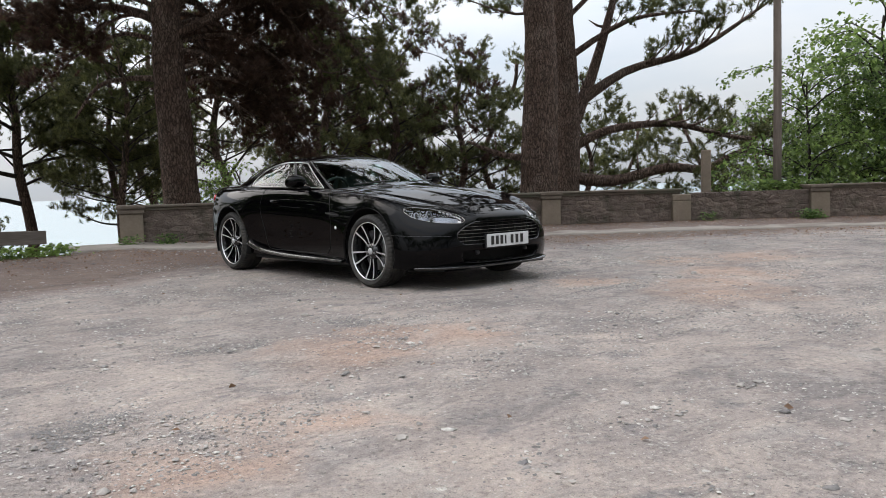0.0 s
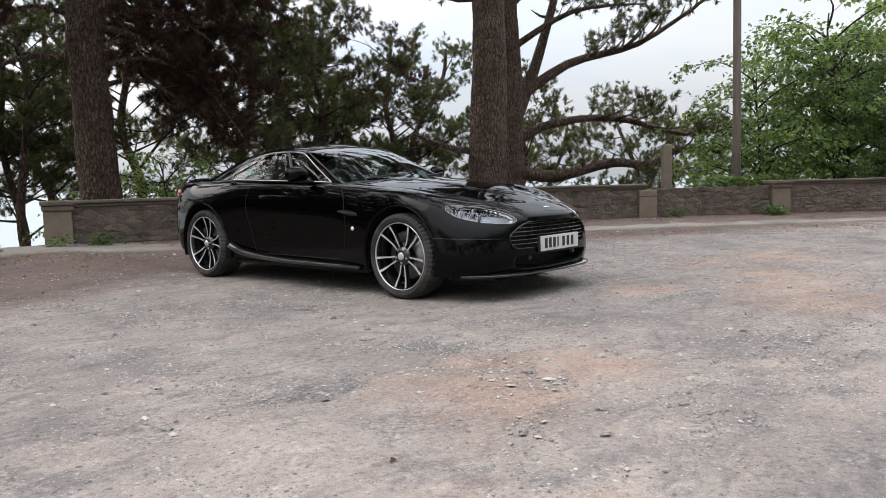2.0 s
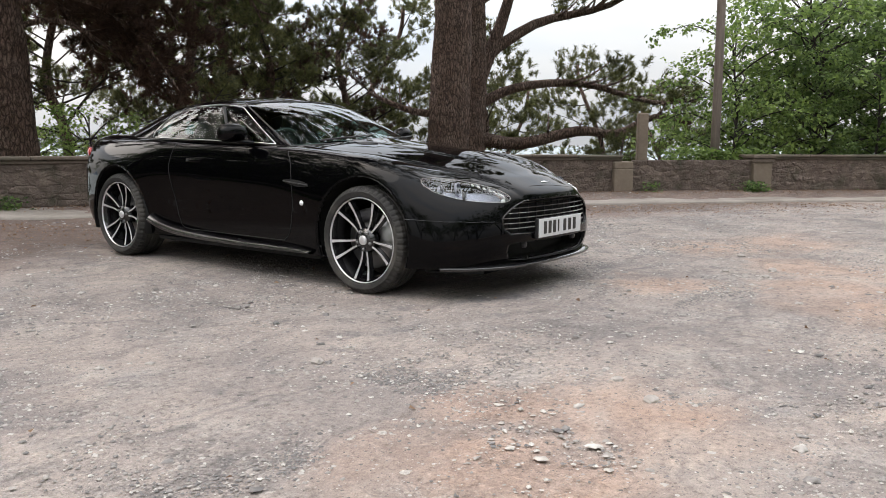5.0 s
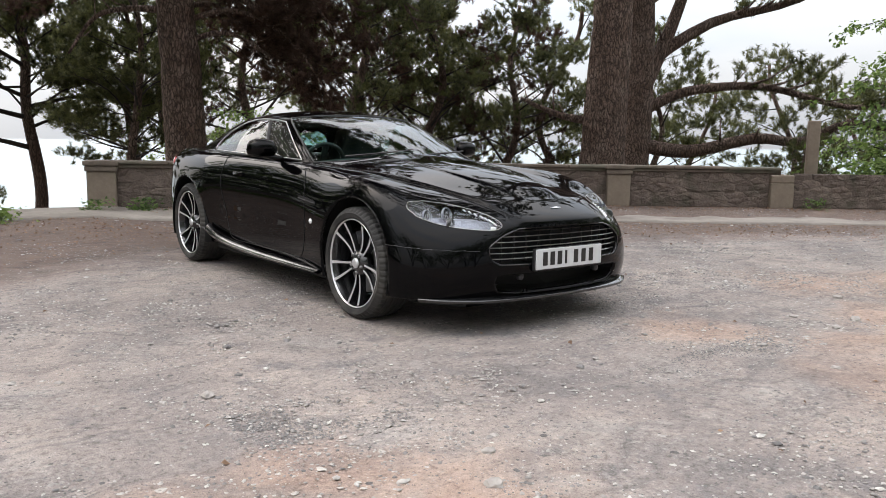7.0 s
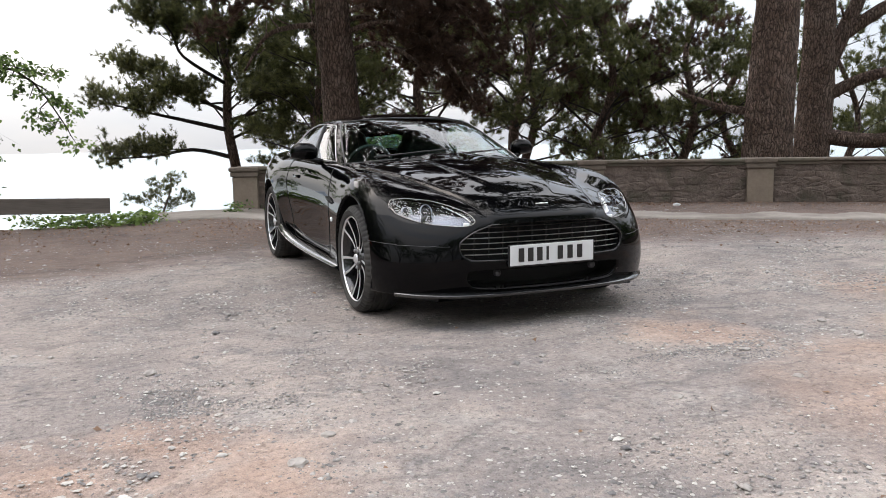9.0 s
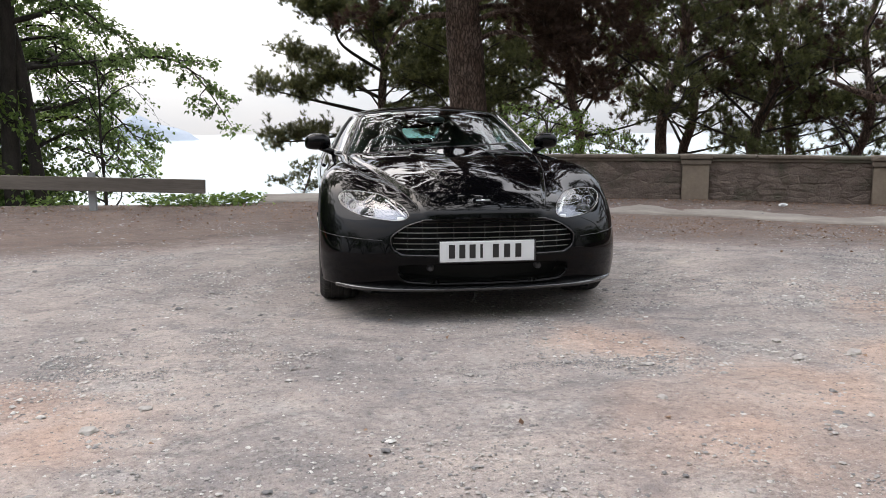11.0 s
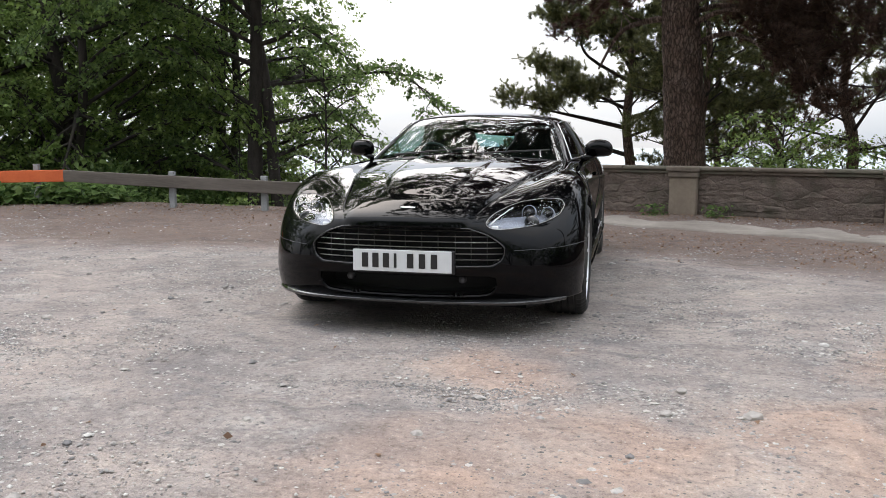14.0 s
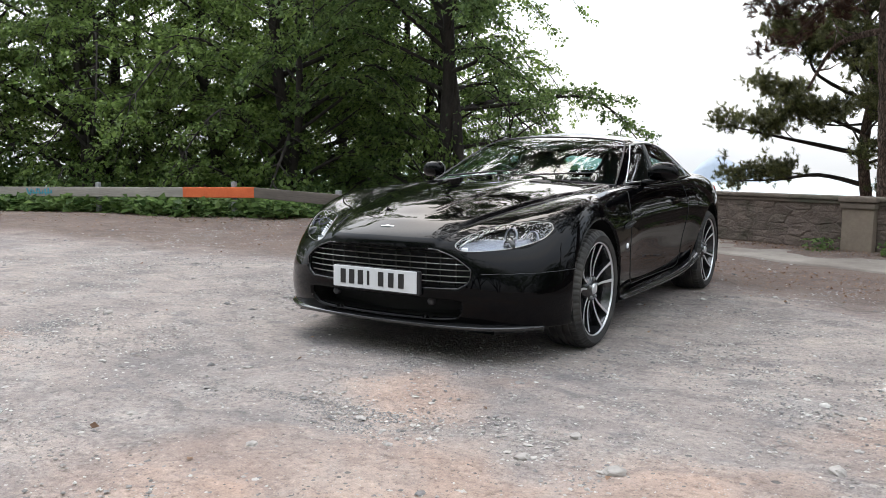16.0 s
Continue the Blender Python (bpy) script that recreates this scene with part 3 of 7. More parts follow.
PLATE_BLACK = plain_material("black_plate_bars", (0.012, 0.012, 0.012), 0.4)
LEATHER = rough_material("dark_leather", (0.012, 0.012, 0.012), (0.03, 0.029, 0.028), 12.0, 0.55, 90, 0.002)
SCREEN = glass_material("tinted_screen", (0.56, 0.78, 0.74), ior=1.33)
DOOR_GLASS = glass_material("tinted_side_glass", (0.50, 0.60, 0.58), ior=1.3)
CLEAR = glass_material("clear_lamp_cover", (0.93, 0.94, 0.95), ior=1.45)
TAIL_RED = plain_material("red_tail_lamp", (0.30, 0.01, 0.01), 0.15, 0, 0.1, 0.8)
CARBON = plain_material("glossy_black_splitter", (0.01, 0.01, 0.011), 0.18, 0, 0.3, 0.8)


def bonnet_edge(y):
    """Half width of the bonnet panel between its creases."""
    return np.interp(y, [-2.1, -1.9, -1.6, -1.3, -1.0, -.7, -.5], [.33, .385, .46, .535, .60, .65, .665])


def bonnet_relief(x, y, v):
    """The bonnet stands a little proud of the wings, with a bulge down the middle that fades forwards."""
    x = np.abs(x)
    top = np.maximum(smooth01(4.4, 5.2, v), smooth01(3.5, 3.85, v) * smooth01(0.40, 0.28, x)) * smooth01(-0.45, -0.62, y)
    panel = 0.011 * smooth01(0.014, -0.014, x - bonnet_edge(y)) - 0.005 * np.exp(-((x - bonnet_edge(y) - 0.012) / 0.016)**2)
    bulge = 0.008 * smooth01(0.016, -0.016, x - np.interp(y, [-2.0, -1.8, -1.57, -1.3, -1.0, -.7], [.12, .185, .235, .255, .268, .275])) * smooth01(-2.0, -1.6, y)
    return top * (panel + bulge)


class Patch:
    """A smooth sheet through a net of control points, one half of the car."""

    def __init__(self, net, creased=False):
        self.creased = creased
        self.net = np.array(net, float)
        p = self.net
        p = np.concatenate([p[:1], p, p[-1:]], 0)
        # mirror across the centre line at both ends of the wrap
        p[0] = self.net[1] * np.array([-1, 1, 1])
        p[-1] = self.net[-2] * np.array([-1, 1, 1])
        q = np.concatenate([2 * p[:, :1] - p[:, 1:2], p, p[:, -2:-1] * np.array([-1, 1, 1])], 1)
        self.p = q
        if creased:                                    # an even crown for the bonnet
            c = np.concatenate([self.net[0:9, 6:9].reshape(-1, 3), self.net[0:3, 5]])
            self.crown = np.linalg.lstsq(self.terms(c[:, 0], c[:, 1]), c[:, 2], rcond=None)[0]

    @staticmethod
    def terms(x, y):
        x, y = (x / 0.5)**2, (y + 1.4) / 0.7
        return np.stack([x**i * y**j for i in range(3) for j in range(4)], -1)

    def __call__(self, u, v):
        n, m = self.net.shape[0] - 1, self.net.shape[1] - 1
        u, v = np.clip(u, 0, n), np.clip(v, 0, m)
        iu, iv = np.minimum(u.astype(int), n - 1), np.minimum(v.astype(int), m - 1)
        fu, fv = u - iu, v - iv

        def basis(t):      # between Catmull-Rom and the smoother B-spline
            t = t[..., None]
            cr = np.concatenate([-t + 2 * t**2 - t**3, 2 - 5 * t**2 + 3 * t**3, t + 4 * t**2 - 3 * t**3, -t**2 + t**3], -1) / 2
            bs = np.concatenate([(1 - t)**3, 4 - 6 * t**2 + 3 * t**3, 1 + 3 * t + 3 * t**2 - 3 * t**3, t**3], -1) / 6
            return 0.45 * cr + 0.55 * bs
        bu, bv = basis(fu), basis(fv)
        out = np.zeros(np.shape(u) + (3,))
        for a in range(4):
            for c in range(4):
                out = out + (bu[..., a] * bv[..., c])[..., None] * self.p[iu + a, iv + c]
        if self.creased:
            w = smooth01(5.3, 6.2, v) * smooth01(-0.52, -0.70, out[..., 1]) * smooth01(-2.06, -1.94, out[..., 1])
            out[..., 2] += w * (np.clip(self.terms(np.minimum(np.abs(out[..., 0]), 0.8), out[..., 1]) @ self.crown - 0.012 * smooth01(-1.75, -2.02, out[..., 1]), 0.5, 1.0) - out[..., 2])
            out[..., 2] += bonnet_relief(out[..., 0], out[..., 1], v)
        return out

    def normal(self, u, v, h=0.02):
        du = self(u + h, v) - self(u - h, v)
        dv = self(u, v + h) - self(u, v - h)
        n = np.cross(du, dv)
        return n / np.maximum(np.linalg.norm(n, axis=-1, keepdims=True), 1e-9)


class Grid:
    """A sampled patch that can be cut along curves: the nearest points slide onto the curve."""

    def __init__(self, patch, nu, nv):
        self.s = patch
        n, m = patch.net.shape[0] - 1, patch.net.shape[1] - 1
        self.U, self.V = np.meshgrid(np.linspace(0, n, nu), np.linspace(0, m, nv), indexing="ij")
        self.du, self.dv = n / (nu - 1), m / (nv - 1)
        self.locked = np.zeros_like(self.U, bool)

    def cut(self, f):
        for turn in range(3):
            d = f(self.s(self.U, self.V))
            h = 0.25
            gu = (f(self.s(self.U + h * self.du, self.V)) - f(self.s(self.U - h * self.du, self.V))) / (2 * h)
            gv = (f(self.s(self.U, self.V + h * self.dv)) - f(self.s(self.U, self.V - h * self.dv))) / (2 * h)
            g2 = gu**2 + gv**2 + 1e-12
            su, sv = -d * gu / g2, -d * gv / g2
            go = (np.hypot(su, sv) < 0.62) & ~self.locked
            if turn == 0:
                mine = go
            go = mine & go
            self.U = np.where(go, np.clip(self.U + su * self.du, 0, None), self.U)
            self.V = np.where(go, np.clip(self.V + sv * self.dv, 0, None), self.V)
        self.locked |= mine

    def faces(self):
        nu, nv = self.U.shape
        i = np.arange(nu * nv).reshape(nu, nv)
        return np.stack([i[:-1, :-1], i[1:, :-1], i[1:, 1:], i[:-1, 1:]], -1).reshape(-1, 4)

    def points(self):
        return self.s(self.U, self.V).reshape(-1, 3)

    def centres(self):
        return self.points()[self.faces()].mean(1)


def sheet(name, pts, faces, mat, parent, label="", side=0, thick=0.0):
    """Faces of a half sheet, mirrored for the whole car (side 0) or for one side (+1, -1)."""
    used = np.unique(faces)
    remap = np.full(len(pts), -1)
    remap[used] = np.arange(len(used))
    p, f = pts[used], remap[faces]
    if side == 0:
        q = p * np.array([-1, 1, 1])
        p, f = np.concatenate([p, q]), np.concatenate([f, f[:, ::-1] + len(used)])
    elif side < 0:
        p, f = p * np.array([-1, 1, 1]), f[:, ::-1]
    me = big_mesh(name, p, f, mat, True)
    bm = bmesh.new()
    bm.from_mesh(me)
    bmesh.ops.remove_doubles(bm, verts=bm.verts, dist=0.0006)
    bmesh.ops.recalc_face_normals(bm, faces=bm.faces)
    if thick:                                     # an inner skin and a closed rim
        far_out = max(bm.faces, key=lambda q: q.calc_center_median().z)
        if far_out.normal.z < 0:
            bmesh.ops.reverse_faces(bm, faces=bm.faces)
        bm.normal_update()
        rim = [e for e in bm.edges if e.is_boundary]
        inner = {}
        for e in rim:
            for w in e.verts:
                if w not in inner:
                    inner[w] = bm.verts.new(w.co - w.normal * thick)
        for e in rim:
            a, c = e.verts
            bm.faces.new((a, c, inner[c], inner[a]))
        bmesh.ops.recalc_face_normals(bm, faces=bm.faces)
    bm.to_mesh(me)
    bm.free()
    me.shade_smooth()
    return link(name, me, parent, label)


BODY_NET = [
    [(0, -2.1, 0.2), (0, -2.145, 0.3), (0, -2.15, 0.45), (0, -2.15, 0.545), (0, -2.14, 0.604), (0, -2.045, 0.660), (0, -1.935, 0.714), (0, -1.82, 0.757), (0, -1.7, 0.787)],
    [(0.3, -2.09, 0.2), (0.3, -2.135, 0.3), (0.3, -2.135, 0.45), (0.3, -2.127, 0.545), (0.297, -2.112, 0.604), (0.275, -2.0, 0.664), (0.2, -1.87, 0.724), (0.1, -1.72, 0.777), (0, -1.58, 0.8108)],
    [(0.55, -2.04, 0.2), (0.555, -2.075, 0.3), (0.55, -2.07, 0.44), (0.53, -2.04, 0.543), (0.505, -1.98, 0.620), (0.42, -1.86, 0.69), (0.31, -1.72, 0.745), (0.15, -1.58, 0.7958), (0, -1.46, 0.8276)],
    [(0.735, -1.93, 0.19), (0.745, -1.95, 0.3), (0.74, -1.94, 0.44), (0.715, -1.89, 0.56), (0.65, -1.79, 0.655), (0.53, -1.69, 0.716), (0.41, -1.57, 0.7526), (0.19, -1.46, 0.8196), (0, -1.36, 0.842)],
    [(0.842, -1.79, 0.19), (0.858, -1.8, 0.3), (0.855, -1.78, 0.44), (0.84, -1.74, 0.57), (0.788, -1.65, 0.71), (0.64, -1.55, 0.762), (0.48, -1.45, 0.7683), (0.22, -1.36, 0.836), (0, -1.27, 0.8541)],
    [(0.893, -1.62, 0.19), (0.907, -1.62, 0.3), (0.91, -1.6, 0.45), (0.895, -1.57, 0.6), (0.848, -1.49, 0.76), (0.7, -1.42, 0.804), (0.525, -1.34, 0.7881), (0.24, -1.26, 0.8467), (0, -1.18, 0.8641)],
    [(0.905, -1.3, 0.19), (0.92, -1.3, 0.32), (0.925, -1.3, 0.48), (0.912, -1.29, 0.64), (0.866, -1.26, 0.80), (0.73, -1.22, 0.841), (0.555, -1.17, 0.8097), (0.25, -1.12, 0.8624), (0, -1.06, 0.8759)],
    [(0.86, -0.9, 0.19), (0.89, -0.9, 0.32), (0.895, -0.9, 0.48), (0.893, -0.9, 0.64), (0.838, -0.9, 0.8), (0.75, -0.9, 0.858), (0.585, -0.9, 0.8351), (0.27, -0.9, 0.8771), (0, -0.9, 0.8931)],
    [(0.84, -0.55, 0.19), (0.862, -0.55, 0.32), (0.866, -0.55, 0.48), (0.878, -0.55, 0.65), (0.842, -0.55, 0.8), (0.78, -0.55, 0.872), (0.60, -0.58, 0.872), (0.28, -0.62, 0.905), (0, -0.66, 0.917)],
    [(0.83, -0.2, 0.19), (0.85, -0.2, 0.32), (0.857, -0.2, 0.48), (0.876, -0.2, 0.66), (0.844, -0.2, 0.805), (0.787, -0.2, 0.885), (0.55, -0.2, 0.87), (0.28, -0.2, 0.89), (0, -0.2, 0.9)],
    [(0.83, 0.25, 0.2), (0.85, 0.25, 0.32), (0.858, 0.25, 0.48), (0.882, 0.25, 0.67), (0.853, 0.25, 0.81), (0.8, 0.25, 0.897), (0.55, 0.25, 0.91), (0.28, 0.25, 0.93), (0, 0.25, 0.94)],
    [(0.835, 0.65, 0.2), (0.855, 0.65, 0.32), (0.868, 0.65, 0.48), (0.9, 0.65, 0.68), (0.872, 0.65, 0.82), (0.805, 0.65, 0.91), (0.55, 0.65, 0.92), (0.28, 0.65, 0.93), (0, 0.65, 0.94)],
    [(0.85, 0.95, 0.2), (0.885, 0.95, 0.32), (0.907, 0.95, 0.48), (0.928, 0.95, 0.68), (0.894, 0.95, 0.83), (0.8, 0.95, 0.925), (0.55, 0.95, 0.935), (0.28, 0.95, 0.94), (0, 0.95, 0.94)],
    [(0.88, 1.3, 0.21), (0.92, 1.3, 0.33), (0.935, 1.3, 0.5), (0.938, 1.3, 0.69), (0.886, 1.3, 0.845), (0.775, 1.3, 0.935), (0.52, 1.3, 0.95), (0.26, 1.3, 0.95), (0, 1.3, 0.95)],
    [(0.86, 1.65, 0.23), (0.895, 1.65, 0.35), (0.905, 1.65, 0.52), (0.9, 1.65, 0.71), (0.85, 1.64, 0.86), (0.73, 1.62, 0.94), (0.5, 1.6, 0.952), (0.25, 1.6, 0.955), (0, 1.6, 0.955)],
    [(0.77, 1.95, 0.25), (0.805, 1.96, 0.37), (0.815, 1.96, 0.54), (0.805, 1.94, 0.72), (0.755, 1.91, 0.87), (0.65, 1.86, 0.945), (0.45, 1.82, 0.955), (0.22, 1.8, 0.957), (0, 1.78, 0.957)],
    [(0.45, 2.14, 0.27), (0.47, 2.17, 0.39), (0.475, 2.17, 0.55), (0.47, 2.15, 0.74), (0.45, 2.11, 0.89), (0.4, 2.04, 0.955), (0.28, 1.98, 0.958), (0.14, 1.95, 0.958), (0, 1.92, 0.958)],
    [(0, 2.19, 0.27), (0, 2.22, 0.39), (0, 2.215, 0.55), (0, 2.195, 0.75), (0, 2.15, 0.9), (0, 2.08, 0.96), (0, 2.04, 0.96), (0, 2, 0.96), (0, 1.97, 0.96)],
]
CABIN_NET = [
    [(0, -0.72, 0.905), (0, -0.42, 1.0437), (0, -0.14, 1.1583), (0, 0.08, 1.212), (0, 0.28, 1.24), (0, 0.42, 1.25)],
    [(0.36, -0.67, 0.895), (0.335, -0.38, 1.0337), (0.31, -0.11, 1.1483), (0.28, 0.09, 1.204), (0.2, 0.3, 1.237), (0, 0.46, 1.252)],
    [(0.6, -0.575, 0.875), (0.56, -0.31, 0.9987), (0.515, -0.06, 1.1183), (0.46, 0.13, 1.187), (0.3, 0.34, 1.231), (0, 0.5, 1.252)],
    [(0.715, -0.47, 0.867), (0.655, -0.22, 0.9859), (0.595, 0, 1.0933), (0.535, 0.18, 1.175), (0.34, 0.38, 1.225), (0, 0.55, 1.252)],
    [(0.765, -0.25, 0.879), (0.702, -0.06, 0.9981), (0.635, 0.1, 1.1033), (0.56, 0.25, 1.183), (0.35, 0.43, 1.228), (0, 0.6, 1.251)],
    [(0.785, 0.15, 0.89), (0.725, 0.24, 1.0167), (0.652, 0.32, 1.1183), (0.57, 0.41, 1.192), (0.35, 0.54, 1.23), (0, 0.67, 1.249)],
    [(0.79, 0.55, 0.9), (0.73, 0.57, 1.0187), (0.655, 0.6, 1.1153), (0.57, 0.64, 1.186), (0.345, 0.7, 1.224), (0, 0.77, 1.242)],
    [(0.775, 0.95, 0.915), (0.71, 0.94, 1.0117), (0.64, 0.93, 1.0933), (0.555, 0.92, 1.158), (0.335, 0.92, 1.203), (0, 0.93, 1.225)],
    [(0.73, 1.3, 0.93), (0.665, 1.25, 0.9967), (0.595, 1.2, 1.0583), (0.51, 1.15, 1.115), (0.305, 1.11, 1.166), (0, 1.1, 1.195)],
    [(0.6, 1.62, 0.94), (0.555, 1.53, 0.9817), (0.495, 1.43, 1.0283), (0.425, 1.34, 1.07), (0.255, 1.25, 1.125), (0, 1.22, 1.162)],
    [(0.32, 1.78, 0.945), (0.3, 1.66, 0.9817), (0.265, 1.54, 1.0203), (0.225, 1.43, 1.06), (0.14, 1.34, 1.103), (0, 1.3, 1.132)],
    [(0, 1.82, 0.945), (0, 1.69, 0.9837), (0, 1.565, 1.0223), (0, 1.46, 1.057), (0, 1.41, 1.08), (0, 1.38, 1.095)],
]


def waisted(net):
    """Draw the lower flanks in towards the tail."""
    net = np.array(net, float)
    draw = np.interp(net[..., 1], [-1.5, -1.0, -.7, .6, 1.3, 2.2], [0, .008, .014, .016, .028, .020])
    net[..., 0] -= draw * smooth01(.66, .84, net[..., 0])
    return net


BODY, CABIN = Patch(waisted(BODY_NET), True), Patch(CABIN_NET)
AXLE_F, AXLE_R, HUB_Z, TYRE_R = -1.312, 1.295, 0.335, 0.326


def rounded(px, pz, cx, cz, hw, hh, r):
    """Signed distance to a rounded rectangle."""
    qx, qz = np.abs(px - cx) - hw + r, np.abs(pz - cz) - hh + r
    return np.hypot(np.maximum(qx, 0), np.maximum(qz, 0)) + np.minimum(np.maximum(qx, qz), 0) - r


def polygon_sdf(px, pz, pts):
    """Signed distance to a convex-ish outline, by its edges."""
    d = np.full(px.shape, 1e9)
    s = np.ones(px.shape)
    n = len(pts)
    for i in range(n):
        ax, az = pts[i]
        bx, bz = pts[i - 1]
        ex, ez = bx - ax, bz - az
        wx, wz = px - ax, pz - az
        t = np.clip((wx * ex + wz * ez) / (ex * ex + ez * ez), 0, 1)
        d = np.minimum(d, (wx - ex * t)**2 + (wz - ez * t)**2)
        c1, c2, c3 = pz >= az, pz < bz, ex * wz > ez * wx
        s = np.where((c1 & c2 & c3) | (~c1 & ~c2 & ~c3), -s, s)
    return s * np.sqrt(d)


def spline_loop(pts, n=8, closed=True):
    """A smooth loop through points."""
    pts = np.array(pts, float)
    m = len(pts)
    out = []
    for i in range(m if closed else m - 1):
        p0, p1, p2, p3 = (pts[(i + k) % m] if closed else pts[min(max(i + k, 0), m - 1)] for k in (-1, 0, 1, 2))
        for t in np.arange(n) / n:
            out.append(0.5 * (2 * p1 + (p2 - p0) * t + (2 * p0 - 5 * p1 + 4 * p2 - p3) * t * t + (3 * p1 - p0 - 3 * p2 + p3) * t**3))
    if not closed:
        out.append(pts[-1])
    return np.array(out)


GRILLE = spline_loop([(0, .574), (.30, .570), (.355, .561), (.43, .535), (.502, .485), (.512, .455), (.502, .415), (.465, .388), (.40, .379), (0, .376), (-.40, .379), (-.465, .388), (-.502, .415), (-.512, .455), (-.502, .485), (-.43, .535), (-.355, .561), (-.30, .570)], 4)
INTAKE = spline_loop([(0, .325), (.42, .325), (.475, .30), (.46, .25), (.38, .222), (0, .215), (-.38, .222), (-.46, .25), (-.475, .30), (-.42, .325)], 4)
LAMP = spline_loop([(.416, .585), (.463, .563), (.565, .567), (.656, .580), (.735, .610), (.775, .652), (.766, .688), (.715, .700), (.635, .698), (.535, .680), (.462, .648), (.425, .618)], 4)


def f_grille(p):
    return np.where(p[..., 1] < -1.8, polygon_sdf(p[..., 0], p[..., 2], GRILLE), 1.0)


def f_intake(p):
    return np.where(p[..., 1] < -1.8, polygon_sdf(p[..., 0], p[..., 2], INTAKE), 1.0)


def f_lamp(p):
    return np.where(p[..., 1] < -1.35, polygon_sdf(p[..., 0], p[..., 2], LAMP), 1.0)


def f_arch(axle, r):
    def f(p):
        d = np.hypot(p[..., 1] - axle, p[..., 2] - HUB_Z) - r
        return np.where(p[..., 0] > 0.62, d, 1.0)
    return f


def f_cockpit(p):
    """Inside the cabin's footprint."""
    x, y = p[..., 0], p[..., 1]
    half = np.interp(y, [-.72, -.66, -.55, -.40, -.1, .6, 1.0, 1.35, 1.62, 1.8], [-.1, .30, .55, .70, .73, .74, .73, .68, .55, -.1])
    return np.where(p[..., 2] > 0.8, np.abs(x) - half, 1.0)


def car_body(car):
    g = Grid(BODY, 380, 156)
    for f in (f_grille, f_intake, f_lamp, f_arch(AXLE_F, 0.372), f_arch(AXLE_R, 0.375), f_cockpit):
        g.cut(f)
    pts, faces, c = g.points(), g.faces(), g.centres()
    lamp = f_lamp(c) < 0
    hole = (f_grille(c) < 0) | (f_intake(c) < 0) | (f_arch(AXLE_F, 0.372)(c) < 0) | (f_arch(AXLE_R, 0.375)(c) < 0) | (f_cockpit(c) < 0)
    sheet("body", pts, faces[~lamp & ~hole], PAINT, car, "glossy black bodywork", thick=0.02)
    for side in (1, -1):
        lens = sheet("headlight", pts, faces[lamp], CLEAR, car, "clear faired-in headlight with bright reflector", side)
        lens.visible_shadow = False
        cen = pts[np.unique(faces[lamp])].mean(0)
        back = cen + (pts - cen) * 0.93 + np.array([-0.015, 0.055, -0.02])
        fc = pts[faces].mean(1)
        low = fc[:, 2] < np.interp(fc[:, 0], [.42, .50, .62, .82], [.612, .628, .630, .640])
        sheet("reflector", back, faces[lamp & low], LAMP_SILVER, lens, "silver lower lamp reflector", side)
        sheet("lamp_housing", back, faces[lamp & ~low], RIM_BLACK, lens, "black upper lamp housing", side)
        def inside(x, z, deep):
            """A point behind the lens, seen from ahead."""
            k = np.argmin((pts[:, 0] - x)**2 + (pts[:, 2] - z)**2 + 9.0 * (pts[:, 1] > -1.4))
            return Vector((side * pts[k][0], pts[k][1] + deep, pts[k][2] - deep * 0.25))
        for lx, lz, r in ((.605, .640, .040), (.700, .634, .036)):
            c = inside(lx, lz, 0.030)
            m = look(c, c + Vector((side * 0.30, 1, -0.20)))
            bm = bmesh.new()
            bmesh.ops.create_uvsphere(bm, u_segments=20, v_segments=12, radius=r * 0.6)
            part("projector", bm, RIM_BLACK, lens, "dark glass projector lens", True, m @ Matrix.Translation((0, 0, -0.012)))
            v, f = lathe([(r * 0.93, 0.002), (r * 0.94, 0.006), (r * 1.0, 0.005), (r * 1.02, 0.0), (r * 1.0, -0.008)], 32)
            link("lamp_ring", mesh_data("lamp_ring", v, f, LAMP_SILVER), lens, "bright lamp ring", m)
        c = inside(.622, .592, 0.022)
        v, f = lathe([(0.0005, 0.004), (0.026, 0.003), (0.034, 0.0), (0.034, -0.01)], 28)
        v = [(p[0] * 1.25, max(p[1], -0.016), p[2]) for p in v]
        link("lower_lens", mesh_data("lower_lens", v, f, RIM_BLACK), lens, "dark lower lamp lens", look(c, c + Vector((side * 0.45, 1, -0.20))))
        for q in range(8):
            s = q / 7
            c = inside(.437 + 0.082 * s**1.3, .592 + .066 * s, 0.010)
            bm = bmesh.new()
            box(bm, (0.030 - 0.012 * s, 0.014, 0.0062), (0, 0, 0), 0.002, Matrix.Rotation(radians(-38) * side, 4, "Y"))
            part("running_light", bm, LAMP_WHITE, lens, "white running light segment", True, Matrix.Translation(c))
        bm = bmesh.new()
        box(bm, (0.036, 0.012, 0.020), (0, 0, 0), 0.005)
        part("turn_lamp", bm, LAMP_WHITE, lens, "pale turn lamp", True, Matrix.Translation(inside(.452, .574, 0.012)))
        edge = [inside(x, z, -0.0005) for x, z in LAMP]
        v, f = tube(edge + edge[:1], [0.0013] * (len(edge) + 1), 5)
        link("lens_edge", mesh_data("lens_edge", v, f, GRILLE_METAL), lens, "thin bright lens edge")
